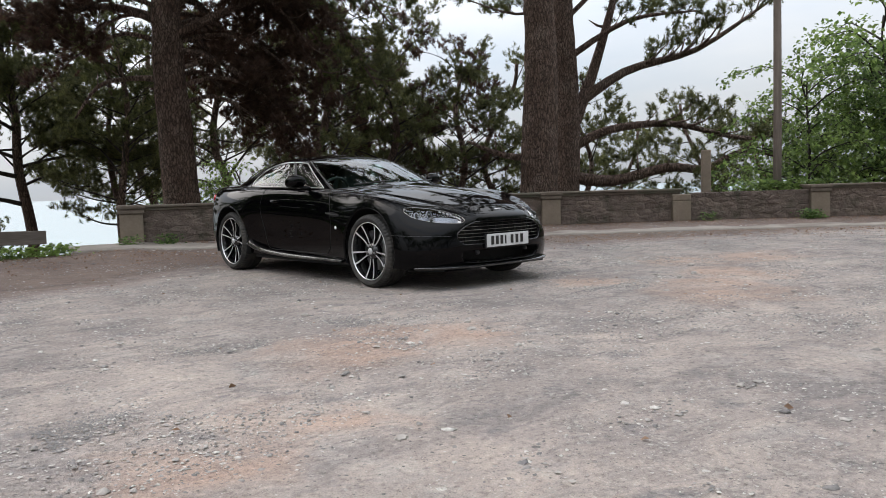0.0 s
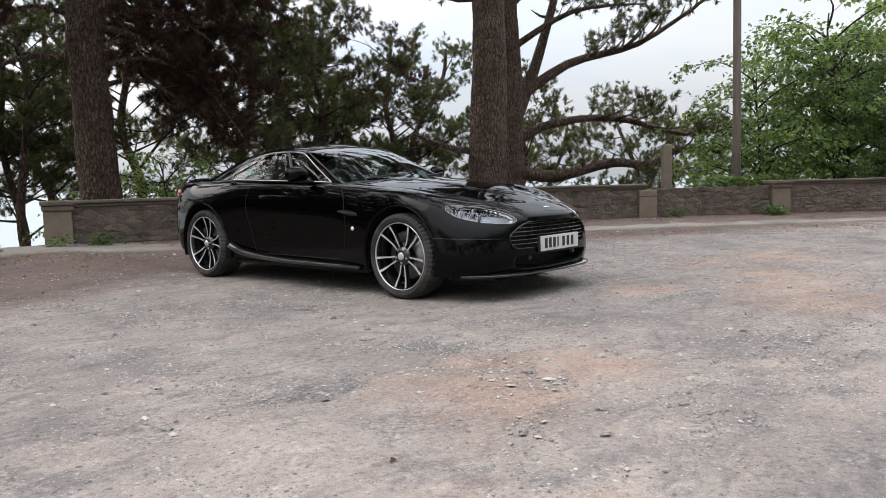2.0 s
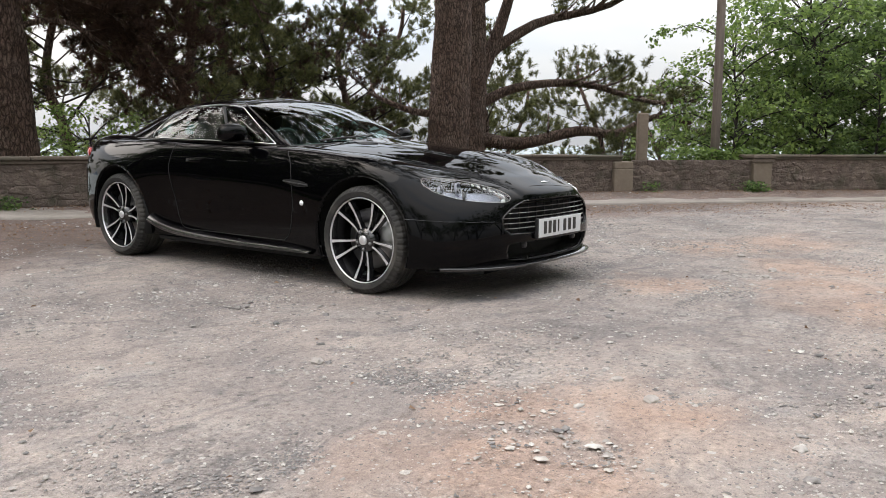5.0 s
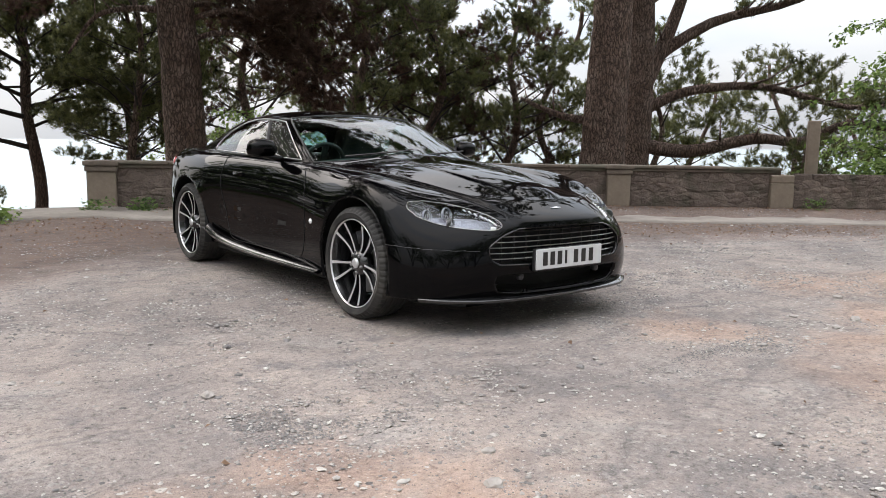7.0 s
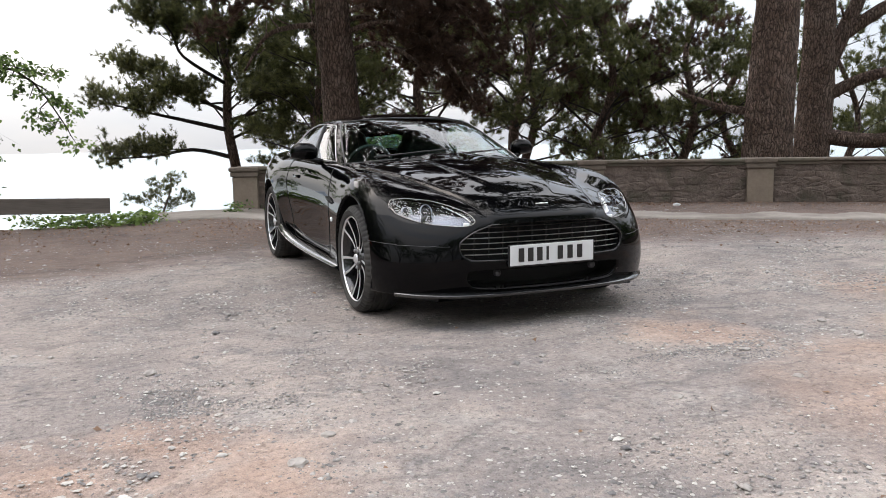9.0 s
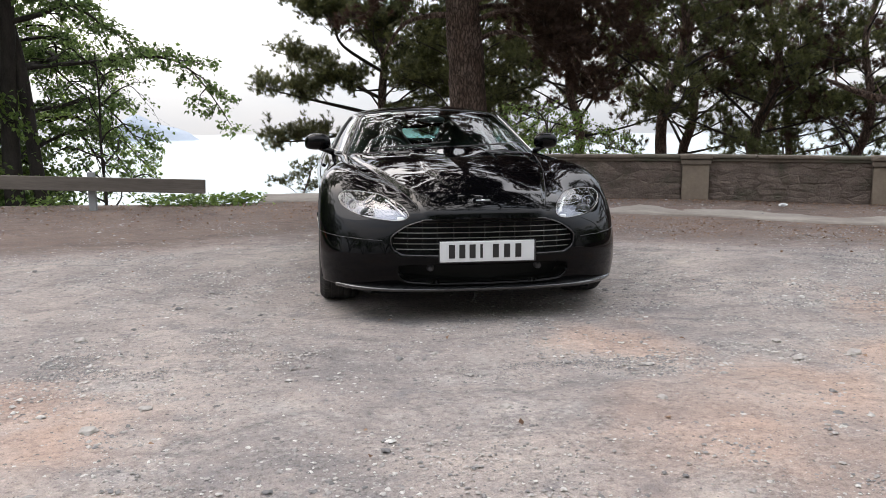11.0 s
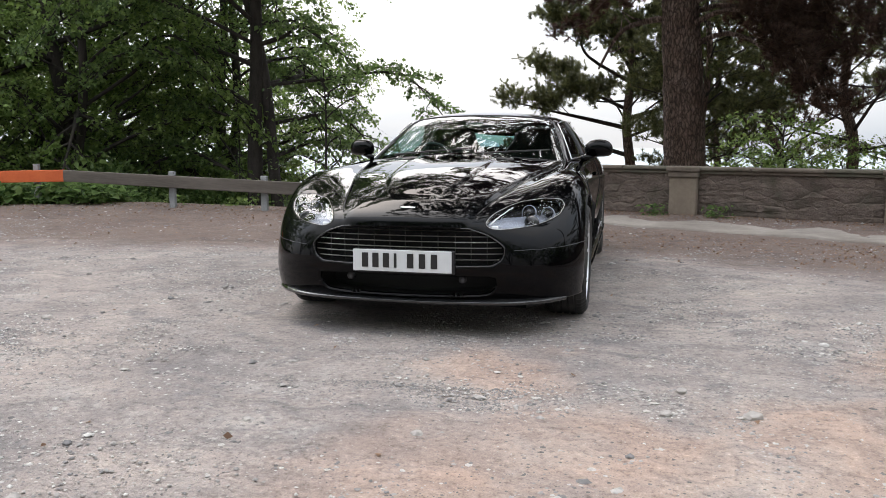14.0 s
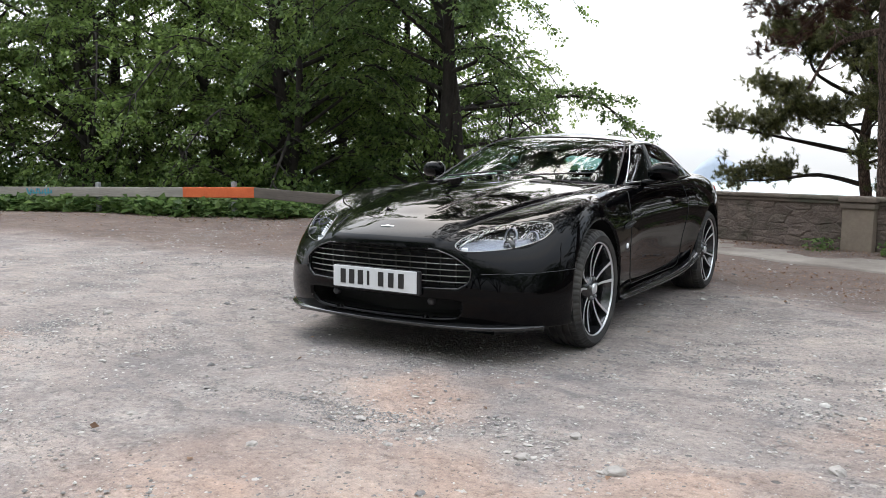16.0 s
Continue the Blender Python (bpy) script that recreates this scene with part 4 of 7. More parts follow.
    # arch liners
    for axle in (AXLE_F, AXLE_R):
        for side in (1, -1):
            v, f = [], []
            for i in range(41):
                w = math.pi * (-0.12 + 1.24 * i / 40)
                for x in (0.90 if axle < 0 else 0.895, 0.86, 0.45):
                    r = 0.369 if x > 0.88 else 0.385
                    v.append((side * (x - (0.012 if x > 0.88 else 0)), axle + r * math.cos(w), HUB_Z + r * math.sin(w)))
            for i in range(40):
                for k in range(2):
                    a = i * 3 + k
                    f.append((a, a + 1, a + 4, a + 3))
            link("arch_liner", mesh_data("arch_liner", v, f, SEAM), car)
    # floor pan keeps daylight from passing under the shell
    v, f = [], []
    for i, (y, w) in enumerate([(-2.02, .62), (-1.72, .78), (-1.70, .60), (-.9, .60), (-.88, .80), (.88, .80), (.9, .60), (1.7, .60), (1.72, .78), (2.05, .45)]):
        v += [(-w, y, .185), (w, y, .185), (-w, y, .16), (w, y, .16)]
        if i:
            a = i * 4
            f += [(a - 4, a - 3, a + 1, a), (a - 2, a + 2, a + 3, a - 1), (a - 4, a, a + 2, a - 2), (a - 3, a - 1, a + 3, a + 1)]
    link("underbody", mesh_data("underbody", v, f, SEAM, False), car)
    return g


def lathe(profile, segs, closed=False):
    """Turn (radius, height) pairs about z."""
    v, f = [], []
    n = len(profile)
    for i in range(segs):
        w = 2 * math.pi * i / segs
        v += [(r * math.cos(w), r * math.sin(w), h) for r, h in profile]
    for i in range(segs):
        j = (i + 1) % segs
        for k in range(n if closed else n - 1):
            k2 = (k + 1) % n
            f.append((i * n + k, j * n + k, j * n + k2, i * n + k2))
    return v, f


def seam(name, car, pts, mat, r=0.0022, mirror=True, label=""):
    for side in ((1, -1) if mirror else (1,)):
        path = [(p[0] * side, p[1], p[2]) for p in pts]
        v, f = tube(path, [r] * len(path), 6)
        link(name, mesh_data(name, v, f, mat), car, label)


def on_body(find, n=50, lift=0.0):
    """Points of the body at given (y, z) on the flank."""
    out = []
    uu, vv = np.meshgrid(np.linspace(1, 15, 900), np.linspace(0, 5.2, 260), indexing="ij")
    P = BODY(uu, vv)
    for y, z in find:
        d = (P[..., 1] - y)**2 + (P[..., 2] - z)**2
        k = np.unravel_index(np.argmin(d), d.shape)
        out.append(tuple(P[k] + BODY.normal(uu[k], vv[k]) * lift * (1 if BODY.normal(uu[k], vv[k])[0] > 0 else -1)))
    return out


def param_line(patch, uvs, lift=0.0):
    uv = np.array(uvs, float)
    p = patch(uv[:, 0], uv[:, 1])
    n = patch.normal(uv[:, 0], uv[:, 1])
    n = n * np.where((n * np.array([1, 0, 1])).sum(-1, keepdims=True) < 0, -1, 1)
    return p + n * lift


DLO_U, DLO_V = [3.2, 4.0, 5.6, 6.2, 6.55, 6.8, 6.98, 7.08, 7.14], [2.55, 2.64, 2.62, 2.44, 2.15, 1.75, 1.3, .85, .4]


def car_cabin(car):
    g = Grid(CABIN, 180, 64)
    s = g.s
    screen_top, side_lo = 2.86, 0.16

    def uv_sdf(f):
        def run():
            d = f(g.U, g.V)
            h = 0.01
            gu, gv = (f(g.U + h, g.V) - f(g.U - h, g.V)) / (2 * h), (f(g.U, g.V + h) - f(g.U, g.V - h)) / (2 * h)
            g2 = gu**2 + gv**2 + 1e-12
            su, sv = -d * gu / g2, -d * gv / g2
            go = (np.hypot(su / g.du, sv / g.dv) < 0.62) & ~g.locked
            g.U, g.V = np.where(go, g.U + su, g.U), np.where(go, np.clip(g.V + sv, 0, None), g.V)
            g.locked |= go
        return run

    def front(u, v):
        return np.maximum(u - 2.72, np.maximum(v - screen_top - 0.03 * u, -v - 0.0))

    def flank(u, v):
        top = np.interp(u, DLO_U, DLO_V)
        return np.maximum(np.maximum(3.24 - u, v - top), np.maximum(side_lo - v, u - 7.12))

    def rear(u, v):
        return np.maximum(8.95 - u, np.maximum(v - 3.6, 0.45 - v))
    for f in (front, flank, rear):
        uv_sdf(f)()
    pts, faces = g.points(), g.faces()
    cu, cv = g.U.ravel()[faces].mean(1), g.V.ravel()[faces].mean(1)
    a, c, d = front(cu, cv) < 0, flank(cu, cv) < 0, rear(cu, cv) < 0
    sheet("roof", pts, faces[~a & ~c & ~d], PAINT, car, "glossy black roof and pillars", thick=0.015)
    for ob in (sheet("windscreen", pts, faces[a], SCREEN, car, "raked windscreen reflecting trees"), sheet("rear_window", pts, faces[d], SCREEN, car), sheet("side_window", pts, faces[c], DOOR_GLASS, car, "dark tinted side window", 1), sheet("side_window", pts, faces[c], DOOR_GLASS, car, "dark tinted side window", -1)):
        ob.visible_shadow = False
    # bright trim round the side windows
    us = np.linspace(3.22, 7.12, 60)
    top = np.interp(us, DLO_U, DLO_V)
    loop = [(3.22, side_lo + k * (2.55 - side_lo) / 20) for k in range(20)] + list(zip(us, top + 0.02)) + [(u, side_lo - 0.02) for u in np.linspace(7.04, 3.22, 50)]
    seam("window_trim", car, param_line(CABIN, loop, 0.003), CHROME, 0.0032, label="bright window surround trim")
    seam("division_bar", car, param_line(CABIN, [(4.62, side_lo + k * 0.12) for k in range(20)], 0.004), BLACK_TRIM, 0.011)
    seam("screen_seal", car, param_line(CABIN, [(u, screen_top + 0.03 * u) for u in np.linspace(0, 2.72, 24)] + [(2.72, v) for v in np.linspace(2.9, 0.02, 30)] + [(u, 0.02) for u in np.linspace(2.7, 0, 20)], 0.001), BLACK_TRIM, 0.006)


def wheel(car, at, side, width):
    """One road wheel: tyre, rim, ten slim twin spokes, hub, brake."""
    hub = new("wheel")
    hub.parent = car
    hub.matrix_basis = Matrix.Translation(at) @ Matrix.Rotation(radians(90) * side, 4, "Y") @ Matrix.Rotation(radians(180 if at[1] < 0 else 205), 4, "Z")
    tagged(hub, "black alloy wheel with slim machined spokes and low-profile tyre")
    w = width / 2
    R, ri = TYRE_R, 0.256
    prof = [(ri, -w * 0.80), (ri + 0.010, -w * 0.95), (ri + 0.036, -w), (R - 0.022, -w * 0.93), (R - 0.004, -w * 0.78)]
    grooves = [(-0.5, 0.07), (-0.16, 0.07), (0.16, 0.07), (0.5, 0.07)]
    for gcen, gw in grooves:
        prof += [(R, w * (gcen - gw)), (R - 0.007, w * (gcen - gw * 0.7)), (R - 0.007, w * (gcen + gw * 0.7)), (R, w * (gcen + gw))]
    prof += [(R - 0.004, w * 0.78), (R - 0.022, w * 0.93), (ri + 0.036, w), (ri + 0.010, w * 0.95), (ri, w * 0.80)]
    segs = 168
    v, f = lathe(prof, segs)
    n = len(prof)
    v = [list(p) for p in v]
    for i in range(0, segs, 3):                       # lateral sipes on the shoulders
        for k in (3, 4, 5, n - 6, n - 5, n - 4):
            p = v[i * n + k]
            q = 1 - 0.006 / R
            p[0], p[1] = p[0] * q, p[1] * q
    link("tyre", mesh_data("tyre", v, f, RUBBER, False), hub)
    face = w * 0.86
    v, f = lathe([(ri + 0.002, face), (ri - 0.001, face + 0.006), (ri - 0.0035, face + 0.005), (ri - 0.006, face - 0.004)], 72)
    link("rim_edge", mesh_data("rim_edge", v, f, ALLOY), hub, "bright machined rim edge")
    v, f = lathe([(ri - 0.008, face - 0.003), (ri - 0.018, face - 0.03), (ri - 0.035, 0.0), (ri - 0.03, -w * 0.8)], 64)
    link("rim", mesh_data("rim", v, f, RIM_BLACK), hub)
    for k in range(10):
        hand = 1 if k % 2 else -1                     # five pairs, spreading towards the rim
        ang = 2 * math.pi * (k // 2) / 5
        bmv, bmf, tv, tf = [], [], [], []
        for i in range(9):
            s = i / 8
            r = 0.050 + (ri - 0.063) * s
            a = ang + hand * radians(9.0 + 3.8 * smooth01(0.0, 0.8, s) + 7.0 * (1 - s)**4)
            half = 0.0060 + 0.0018 * s + 0.0030 * s**4
            z = face - 0.028 * math.sin(math.pi * (0.25 + 0.75 * s))**1.0 * 0.8 - 0.014 * (1 - s)
            cx, cy, px, py = r * math.cos(a), r * math.sin(a), -math.sin(a), math.cos(a)
            for e, dz in ((-1, 0), (-1.25, -0.035), (1.25, -0.035), (1, 0)):
                bmv.append((cx + px * half * e, cy + py * half * e, z + dz))
            for e in (-0.86, 0.86):
                tv.append((cx + px * half * e, cy + py * half * e, z + 0.0025))
                tv.append((cx + px * half * e, cy + py * half * e, z - 0.004))
            if i:
                a0 = i * 4
                for q in range(4):
                    q2 = (q + 1) % 4
                    bmf.append((a0 - 4 + q, a0 + q, a0 + q2, a0 - 4 + q2))
                tf += [(a0 - 4, a0, a0 + 2, a0 - 2), (a0 - 3, a0 + 1, a0, a0 - 4), (a0 - 2, a0 + 2, a0 + 3, a0 - 1)]
        link("spoke", mesh_data("spoke", bmv, bmf, RIM_BLACK, False), hub)
        link("spoke_face", mesh_data("spoke_face", tv, tf, ALLOY, False), hub)
    v, f = lathe([(0.001, face - 0.006), (0.024, face - 0.007), (0.029, face - 0.012), (0.030, face - 0.03)], 32)
    link("hub_cap", mesh_data("hub_cap", v, f, ALLOY), hub, "machined hub cap")
    v, f = lathe([(0.028, face - 0.018), (0.070, face - 0.026), (0.078, face - 0.07)], 40)
    link("hub", mesh_data("hub", v, f, RIM_BLACK), hub)
    for k in range(5):
        a = 2 * math.pi * k / 5
        v, f = lathe([(0.001, face - 0.012), (0.008, face - 0.013), (0.010, face - 0.018), (0.010, face - 0.05)], 8)
        link("wheel_nut", mesh_data("wheel_nut", v, f, STEEL), hub, m=Matrix.Translation((0.055 * math.cos(a), 0.055 * math.sin(a), 0)))
    v, f = lathe([(0.07, 0.012), (0.175, 0.012), (0.177, 0.0), (0.177, -0.012), (0.07, -0.012)], 48)
    link("brake_disc", mesh_data("brake_disc", v, f, STEEL), hub, "steel brake disc")
    v, f = [], []
    for i in range(9):
        a = radians(150) + radians(60) * i / 8
        for r, z in ((0.11, 0.045), (0.185, 0.045), (0.19, 0.0), (0.185, -0.045), (0.11, -0.045)):
            v.append((r * math.cos(a), r * math.sin(a), z))
        if i:
            for q in range(5):
                f.append(((i - 1) * 5 + q, i * 5 + q, i * 5 + (q + 1) % 5, (i - 1) * 5 + (q + 1) % 5))
    link("caliper", mesh_data("caliper", v, f, CALIPER), hub)


def on_top(x, y):
    """Height of the bonnet."""
    uu, vv = np.meshgrid(np.linspace(0, 9, 400), np.linspace(4, 8, 160), indexing="ij")
    p = BODY(uu, vv)
    k = np.unravel_index(np.argmin((p[..., 0] - x)**2 + (p[..., 1] - y)**2), uu.shape)
    return float(p[k][2])


def car_front(car):
    # grille: dark well, frame, vertical and horizontal bars
    loop = [Vector((x, 0, z)) for x, z in GRILLE]

    def nose_y(x, z):
        return float(np.interp(abs(x), [0, .3, .42, .505], [-2.145, -2.128, -2.105, -2.07])) + max(0, z - 0.5) * 0.28
    v = [(p.x, nose_y(p.x, p.z) + 0.004, p.z) for p in loop]
    n = len(v)
    v += [(p.x * 0.97, nose_y(p.x, p.z) + 0.10, 0.49 + (p.z - 0.49) * 0.95) for p in loop]
    f = [(i, (i + 1) % n, n + (i + 1) % n, n + i) for i in range(n)] + [tuple(range(n, 2 * n))]
    link("grille_well", mesh_data("grille_well", v, f, SEAM, False), car)
    path = [(p.x, nose_y(p.x, p.z) - 0.003, p.z) for p in loop + loop[:1]]
    tv, tf = tube(path, [0.004] * len(path), 6)
    link("grille_frame", mesh_data("grille_frame", tv, tf, RIM_BLACK), car)
    for k, z in enumerate((0.554, 0.527, 0.499, 0.470, 0.440, 0.410)):
        half = np.interp(z, [.385, .40, .44, .485, .535, .575], [.45, .485, .508, .50, .43, .345]) - 0.008
        xs = np.linspace(-half, half, 25)
        bv, bf = [], []
        for i, x in enumerate(xs):
            y = nose_y(x, z) + 0.012
            bv += [(x, y, z + 0.0022), (x, y - 0.003, z), (x, y, z - 0.0022), (x, y + 0.012, z - 0.002), (x, y + 0.012, z + 0.002)]
            if i:
                a = i * 5
                bf += [(a - 5 + q, a + q, a + (q + 1) % 5, a - 5 + (q + 1) % 5) for q in range(5)]
        link("grille_bar", mesh_data("grille_bar", bv, bf, GRILLE_METAL, False), car, "thin bright grille bar")
    for x in (-.42, -.34, -.26, -.17, -.085, 0, .085, .17, .26, .34, .42):
        bm = bmesh.new()
        box(bm, (0.004, 0.010, 0.175 - 0.22 * max(0, abs(x) - .30)), (x, nose_y(x, .5) + 0.046, 0.475 - 0.12 * max(0, abs(x) - .30)))
        part("grille_upright", bm, BLACK_TRIM, car)
    # lower intake well, mesh, fog lamps
    loop = [Vector((x, 0, z)) for x, z in INTAKE]
    v = [(p.x, nose_y(p.x, .3) + 0.012, p.z) for p in loop]
    n = len(v)
    v += [(p.x * 0.96, nose_y(p.x, .3) + 0.16, 0.27 + (p.z - 0.27) * 0.9) for p in loop]
    f = [(i, (i + 1) % n, n + (i + 1) % n, n + i) for i in range(n)] + [tuple(range(n, 2 * n))]
    link("intake_well", mesh_data("intake_well", v, f, SEAM, False), car)
    for x in (-.30, .30):
        v, f = lathe([(0.001, 0.006), (0.014, 0.004), (0.018, 0.0), (0.020, -0.02)], 20)
        link("fog_lamp", mesh_data("fog_lamp", v, f, CALIPER), car, "small round fog lamp", look((x, nose_y(x, .3) + 0.03, .305), (x, 5, .305)) @ Matrix.Rotation(0, 4, "X"))
    # splitter lip
    prof = [(0, -2.142), (.30, -2.128), (.55, -2.078), (.715, -1.968), (.81, -1.845)]
    pts = spline_loop(prof, 8, False)
    bv, bf = [], []
    full = [(-x, y) for x, y in pts[::-1]] + [(x, y) for x, y in pts[1:]]
    for i, (x, y) in enumerate(full):
        bv += [(x, y, .196), (x, y - 0.004, .190), (x, y, .180), (x * 0.93, y + 0.16, .175), (x * 0.93, y + 0.16, .215), (x * 0.985, y + 0.03, .206)]
        if i:
            a = i * 6
            bf += [(a - 6 + q, a + q, a + (q + 1) % 6, a - 6 + (q + 1) % 6) for q in range(6)]
    link("splitter", mesh_data("splitter", bv, bf, CARBON), car, "glossy front splitter lip")
    v, f = tube([(x, y - 0.003, .193) for x, y in full], [0.0025] * len(full), 6)
    link("splitter_edge", mesh_data("splitter_edge", v, f, RIM_BLACK), car, "worn splitter edge")
    # number plate with plain bars for its characters
    bm = bmesh.new()
    box(bm, (0.535, 0.026, 0.122), (0.006, 0, -0.003), 0.008)
    holder = part("plate_holder", bm, BLACK_TRIM, car, "black plate holder", False, Matrix.Translation((0, -2.148, 0.402)))
    bm = bmesh.new()
    box(bm, (0.52, 0.008, 0.112), (0, -0.0185, 0.0), 0.003)
    part("number_plate", bm, PLATE_WHITE, holder, "white front number plate", False)
    for x in (-.194, -.138, -.082, -.033, .046, .108, .170):
        bw = 0.014 if x == -.033 else 0.033
        bm = bmesh.new()
        box(bm, (bw, 0.003, 0.074), (x, -0.0235, 0.002))
        part("plate_bar", bm, PLATE_BLACK, holder, "", False)
    # bonnet emblem, a plain winged bar
    bm = bmesh.new()
    box(bm, (0.080, 0.008, 0.003), (0, 0, 0), 0.001)
    box(bm, (0.024, 0.014, 0.004), (0, 0, 0.001), 0.0015)
    part("bonnet_emblem", bm, CHROME, car, "small bright winged emblem", False, Matrix.Translation((0, -2.048, on_top(0, -2.048) + .002)) @ Matrix.Rotation(radians(24), 4, "X"))
    # bonnet shut lines, creases and vents
    seam("bonnet_seam", car, [(float(bonnet_edge(y)) + 0.012, y, on_top(float(bonnet_edge(y)) + 0.012, y)) for y in np.linspace(-2.02, -.66, 40)], SEAM, 0.0028)
    for side in (1, -1):
        v = [(side * a, b2, on_top(a, b2) + 0.001) for a, b2 in ((.27, -.905), (.37, -.885), (.375, -.80), (.275, -.82))]
        bv, bf = [], []
        for k in range(5):
            s = k / 5
            a = [Vector(v[0]).lerp(Vector(v[3]), s), Vector(v[1]).lerp(Vector(v[2]), s)]
            c = [Vector(v[0]).lerp(Vector(v[3]), s + 0.13), Vector(v[1]).lerp(Vector(v[2]), s + 0.13)]
            n0 = len(bv)
            bv += [a[0], a[1], c[1] + Vector((0, 0, .004)), c[0] + Vector((0, 0, .004)), a[0] - Vector((0, 0, .02)), a[1] - Vector((0, 0, .02)), c[1] - Vector((0, 0, .02)), c[0] - Vector((0, 0, .02))]
            bf += [(n0, n0 + 1, n0 + 2, n0 + 3), (n0, n0 + 4, n0 + 5, n0 + 1), (n0 + 1, n0 + 5, n0 + 6, n0 + 2), (n0 + 2, n0 + 6, n0 + 7, n0 + 3), (n0 + 3, n0 + 7, n0 + 4, n0)]
        link("bonnet_vent", mesh_data("bonnet_vent", bv, bf, BLACK_TRIM, False), car, "black louvred bonnet vent")


def car_flank(car):
    door = [(-.60, .265), (-.2, .262), (.3, .264), (.50, .275), (.545, .33), (.58, .5), (.61, .7), (.60, .85), (.59, .89)]
    door = spline_loop(door, 5, False)
    seam("door_seam", car, on_body(door, lift=0.0006), SEAM, 0.0028)
    front = spline_loop([(-.60, .265), (-.665, .33), (-.70, .47), (-.70, .62), (-.66, .76), (-.60, .84)], 5, False)
    seam("door_seam", car, on_body(front, lift=0.0006), SEAM, 0.0028)
    bump_line = spline_loop([(-1.65, .474), (-1.75, .469), (-1.855, .464), (-1.965, .46), (-2.05, .458)], 5, False)
    seam("bumper_seam", car, on_body(bump_line, lift=0.0002), CALIPER, 0.0014)
    # sill blades: bright edged strip between the wheels
    for side in (1, -1):
        pts = spline_loop([(.862, -.86, .205), (.872, -.5, .21), (.874, 0, .215), (.88, .45, .235), (.886, .72, .27), (.893, .86, .315)], 6, False)
        bv, bf = [], []
        for i, (x, y, z) in enumerate(pts):
            h = 0.012 + 0.028 * (i / (len(pts) - 1))
            bv += [(side * (x - .020), y, z + h * 0.9 + .012), (side * (x + .026), y, z), (side * (x + .012), y, z - h * 0.6), (side * (x - .03), y, z - h), (side * (x - .03), y, z + h * 0.5)]
            if i:
                a = i * 5
                bf += [(a - 5 + q, a + q, a + (q + 1) % 5, a - 5 + (q + 1) % 5) for q in range(5)]
        link("sill_blade", mesh_data("sill_blade", bv, bf, CARBON), car, "glossy black side sill")
        v, f = tube([(side * (x + .024), y, z + .003) for x, y, z in pts], [0.004] * len(pts), 6)
        link("sill_trim", mesh_data("sill_trim", v, f, CARBON), car, "glossy sill edge")
        # wing vent with a blade, and a round marker lamp behind the front wheel
        p = on_body([(-.86, .635), (-.62, .655)], lift=0.002)
        sl = [Vector(p[0]), Vector(p[1])]
        bv, bf = [], []
        for i in range(9):
            c = sl[0].lerp(sl[1], i / 8)
            h = 0.020 * math.sin(math.pi * (0.18 + 0.7 * i / 8))
            bv += [(side * c.x, c.y, c.z + h), (side * (c.x + .001), c.y, c.z - h)]
            if i:
                bf.append((2 * i - 2, 2 * i, 2 * i + 1, 2 * i - 1))
        vent = link("wing_vent", mesh_data("wing_vent", bv, bf, SEAM), car, "dark wing vent slot")
        v, f = tube([(side * (c.x + .004), c.y, c.z) for c in (sl[0], sl[0].lerp(sl[1], .5), sl[1])], [0.004, 0.005, 0.003], 6)
        link("vent_blade", mesh_data("vent_blade", v, f, BLACK_TRIM), vent, "slim vent blade")
        p = on_body([(-.80, .52)], lift=0.001)[0]
        v, f = lathe([(0.001, 0.008), (0.013, 0.006), (0.017, 0.0)], 18)
        link("marker_lamp", mesh_data("marker_lamp", v, f, LAMP_WHITE), car, "small round side marker", Matrix.Translation((side * p[0], p[1], p[2])) @ Matrix.Rotation(radians(90) * side, 4, "Y"))
        p = on_body([(.34, .765)], lift=0.004)[0]
        bm = bmesh.new()
        box(bm, (0.012, 0.17, 0.026), (0, 0, 0), 0.005)
        part("door_handle", bm, PAINT, car, "flush black door handle", True, Matrix.Translation((side * p[0], p[1], p[2])))
        # door mirror
        bm = bmesh.new()
        bmesh.ops.create_uvsphere(bm, u_segments=24, v_segments=16, radius=1)
        for vv in bm.verts:
            x, y, z = vv.co
            y2 = y * (0.085 if y < 0 else 0.035)
            sx = math.copysign(abs(x)**0.75, x)
            sz = math.copysign(abs(z)**0.75, z)
            vv.co = (sx * 0.098, y2 + 0.018 * x * side, sz * 0.062 - 0.012 * x * x)
        mir = part("mirror", bm, PAINT, car, "gloss black door mirror", True, Matrix.Translation((side * 0.893, -.14, .962)))
        v, f = tube([(side * -.02, -.01, -.045), (side * -.06, -.05, -.062), (side * -.11, -.10, -.078)], [.024, .020, .022], 10)
        link("mirror_stalk", mesh_data("mirror_stalk", v, f, PAINT), mir)
        bm = bmesh.new()
        bmesh.ops.create_circle(bm, cap_ends=True, segments=24, radius=1, matrix=Matrix.Translation((0, .030, 0)) @ Matrix.Rotation(radians(90), 4, "X") @ Matrix.Diagonal((.084, .050, 1, 1)))
        part("mirror_glass", bm, CHROME, mir, "mirror glass", False)
        # tail lamp wrapped round the haunch
        p = on_body([(1.90, .80)], lift=0.0)[0]
        bm = bmesh.new()
        bmesh.ops.create_uvsphere(bm, u_segments=20, v_segments=12, radius=1)
        for vv in bm.verts:
            vv.co = (vv.co.x * 0.03, vv.co.y * 0.10, vv.co.z * 0.055)
        part("tail_lamp", bm, TAIL_RED, car, "red wrap-round tail lamp", True, Matrix.Translation((side * (p[0] - .008), p[1], p[2])) @ Matrix.Rotation(radians(28) * side, 4, "Z"))


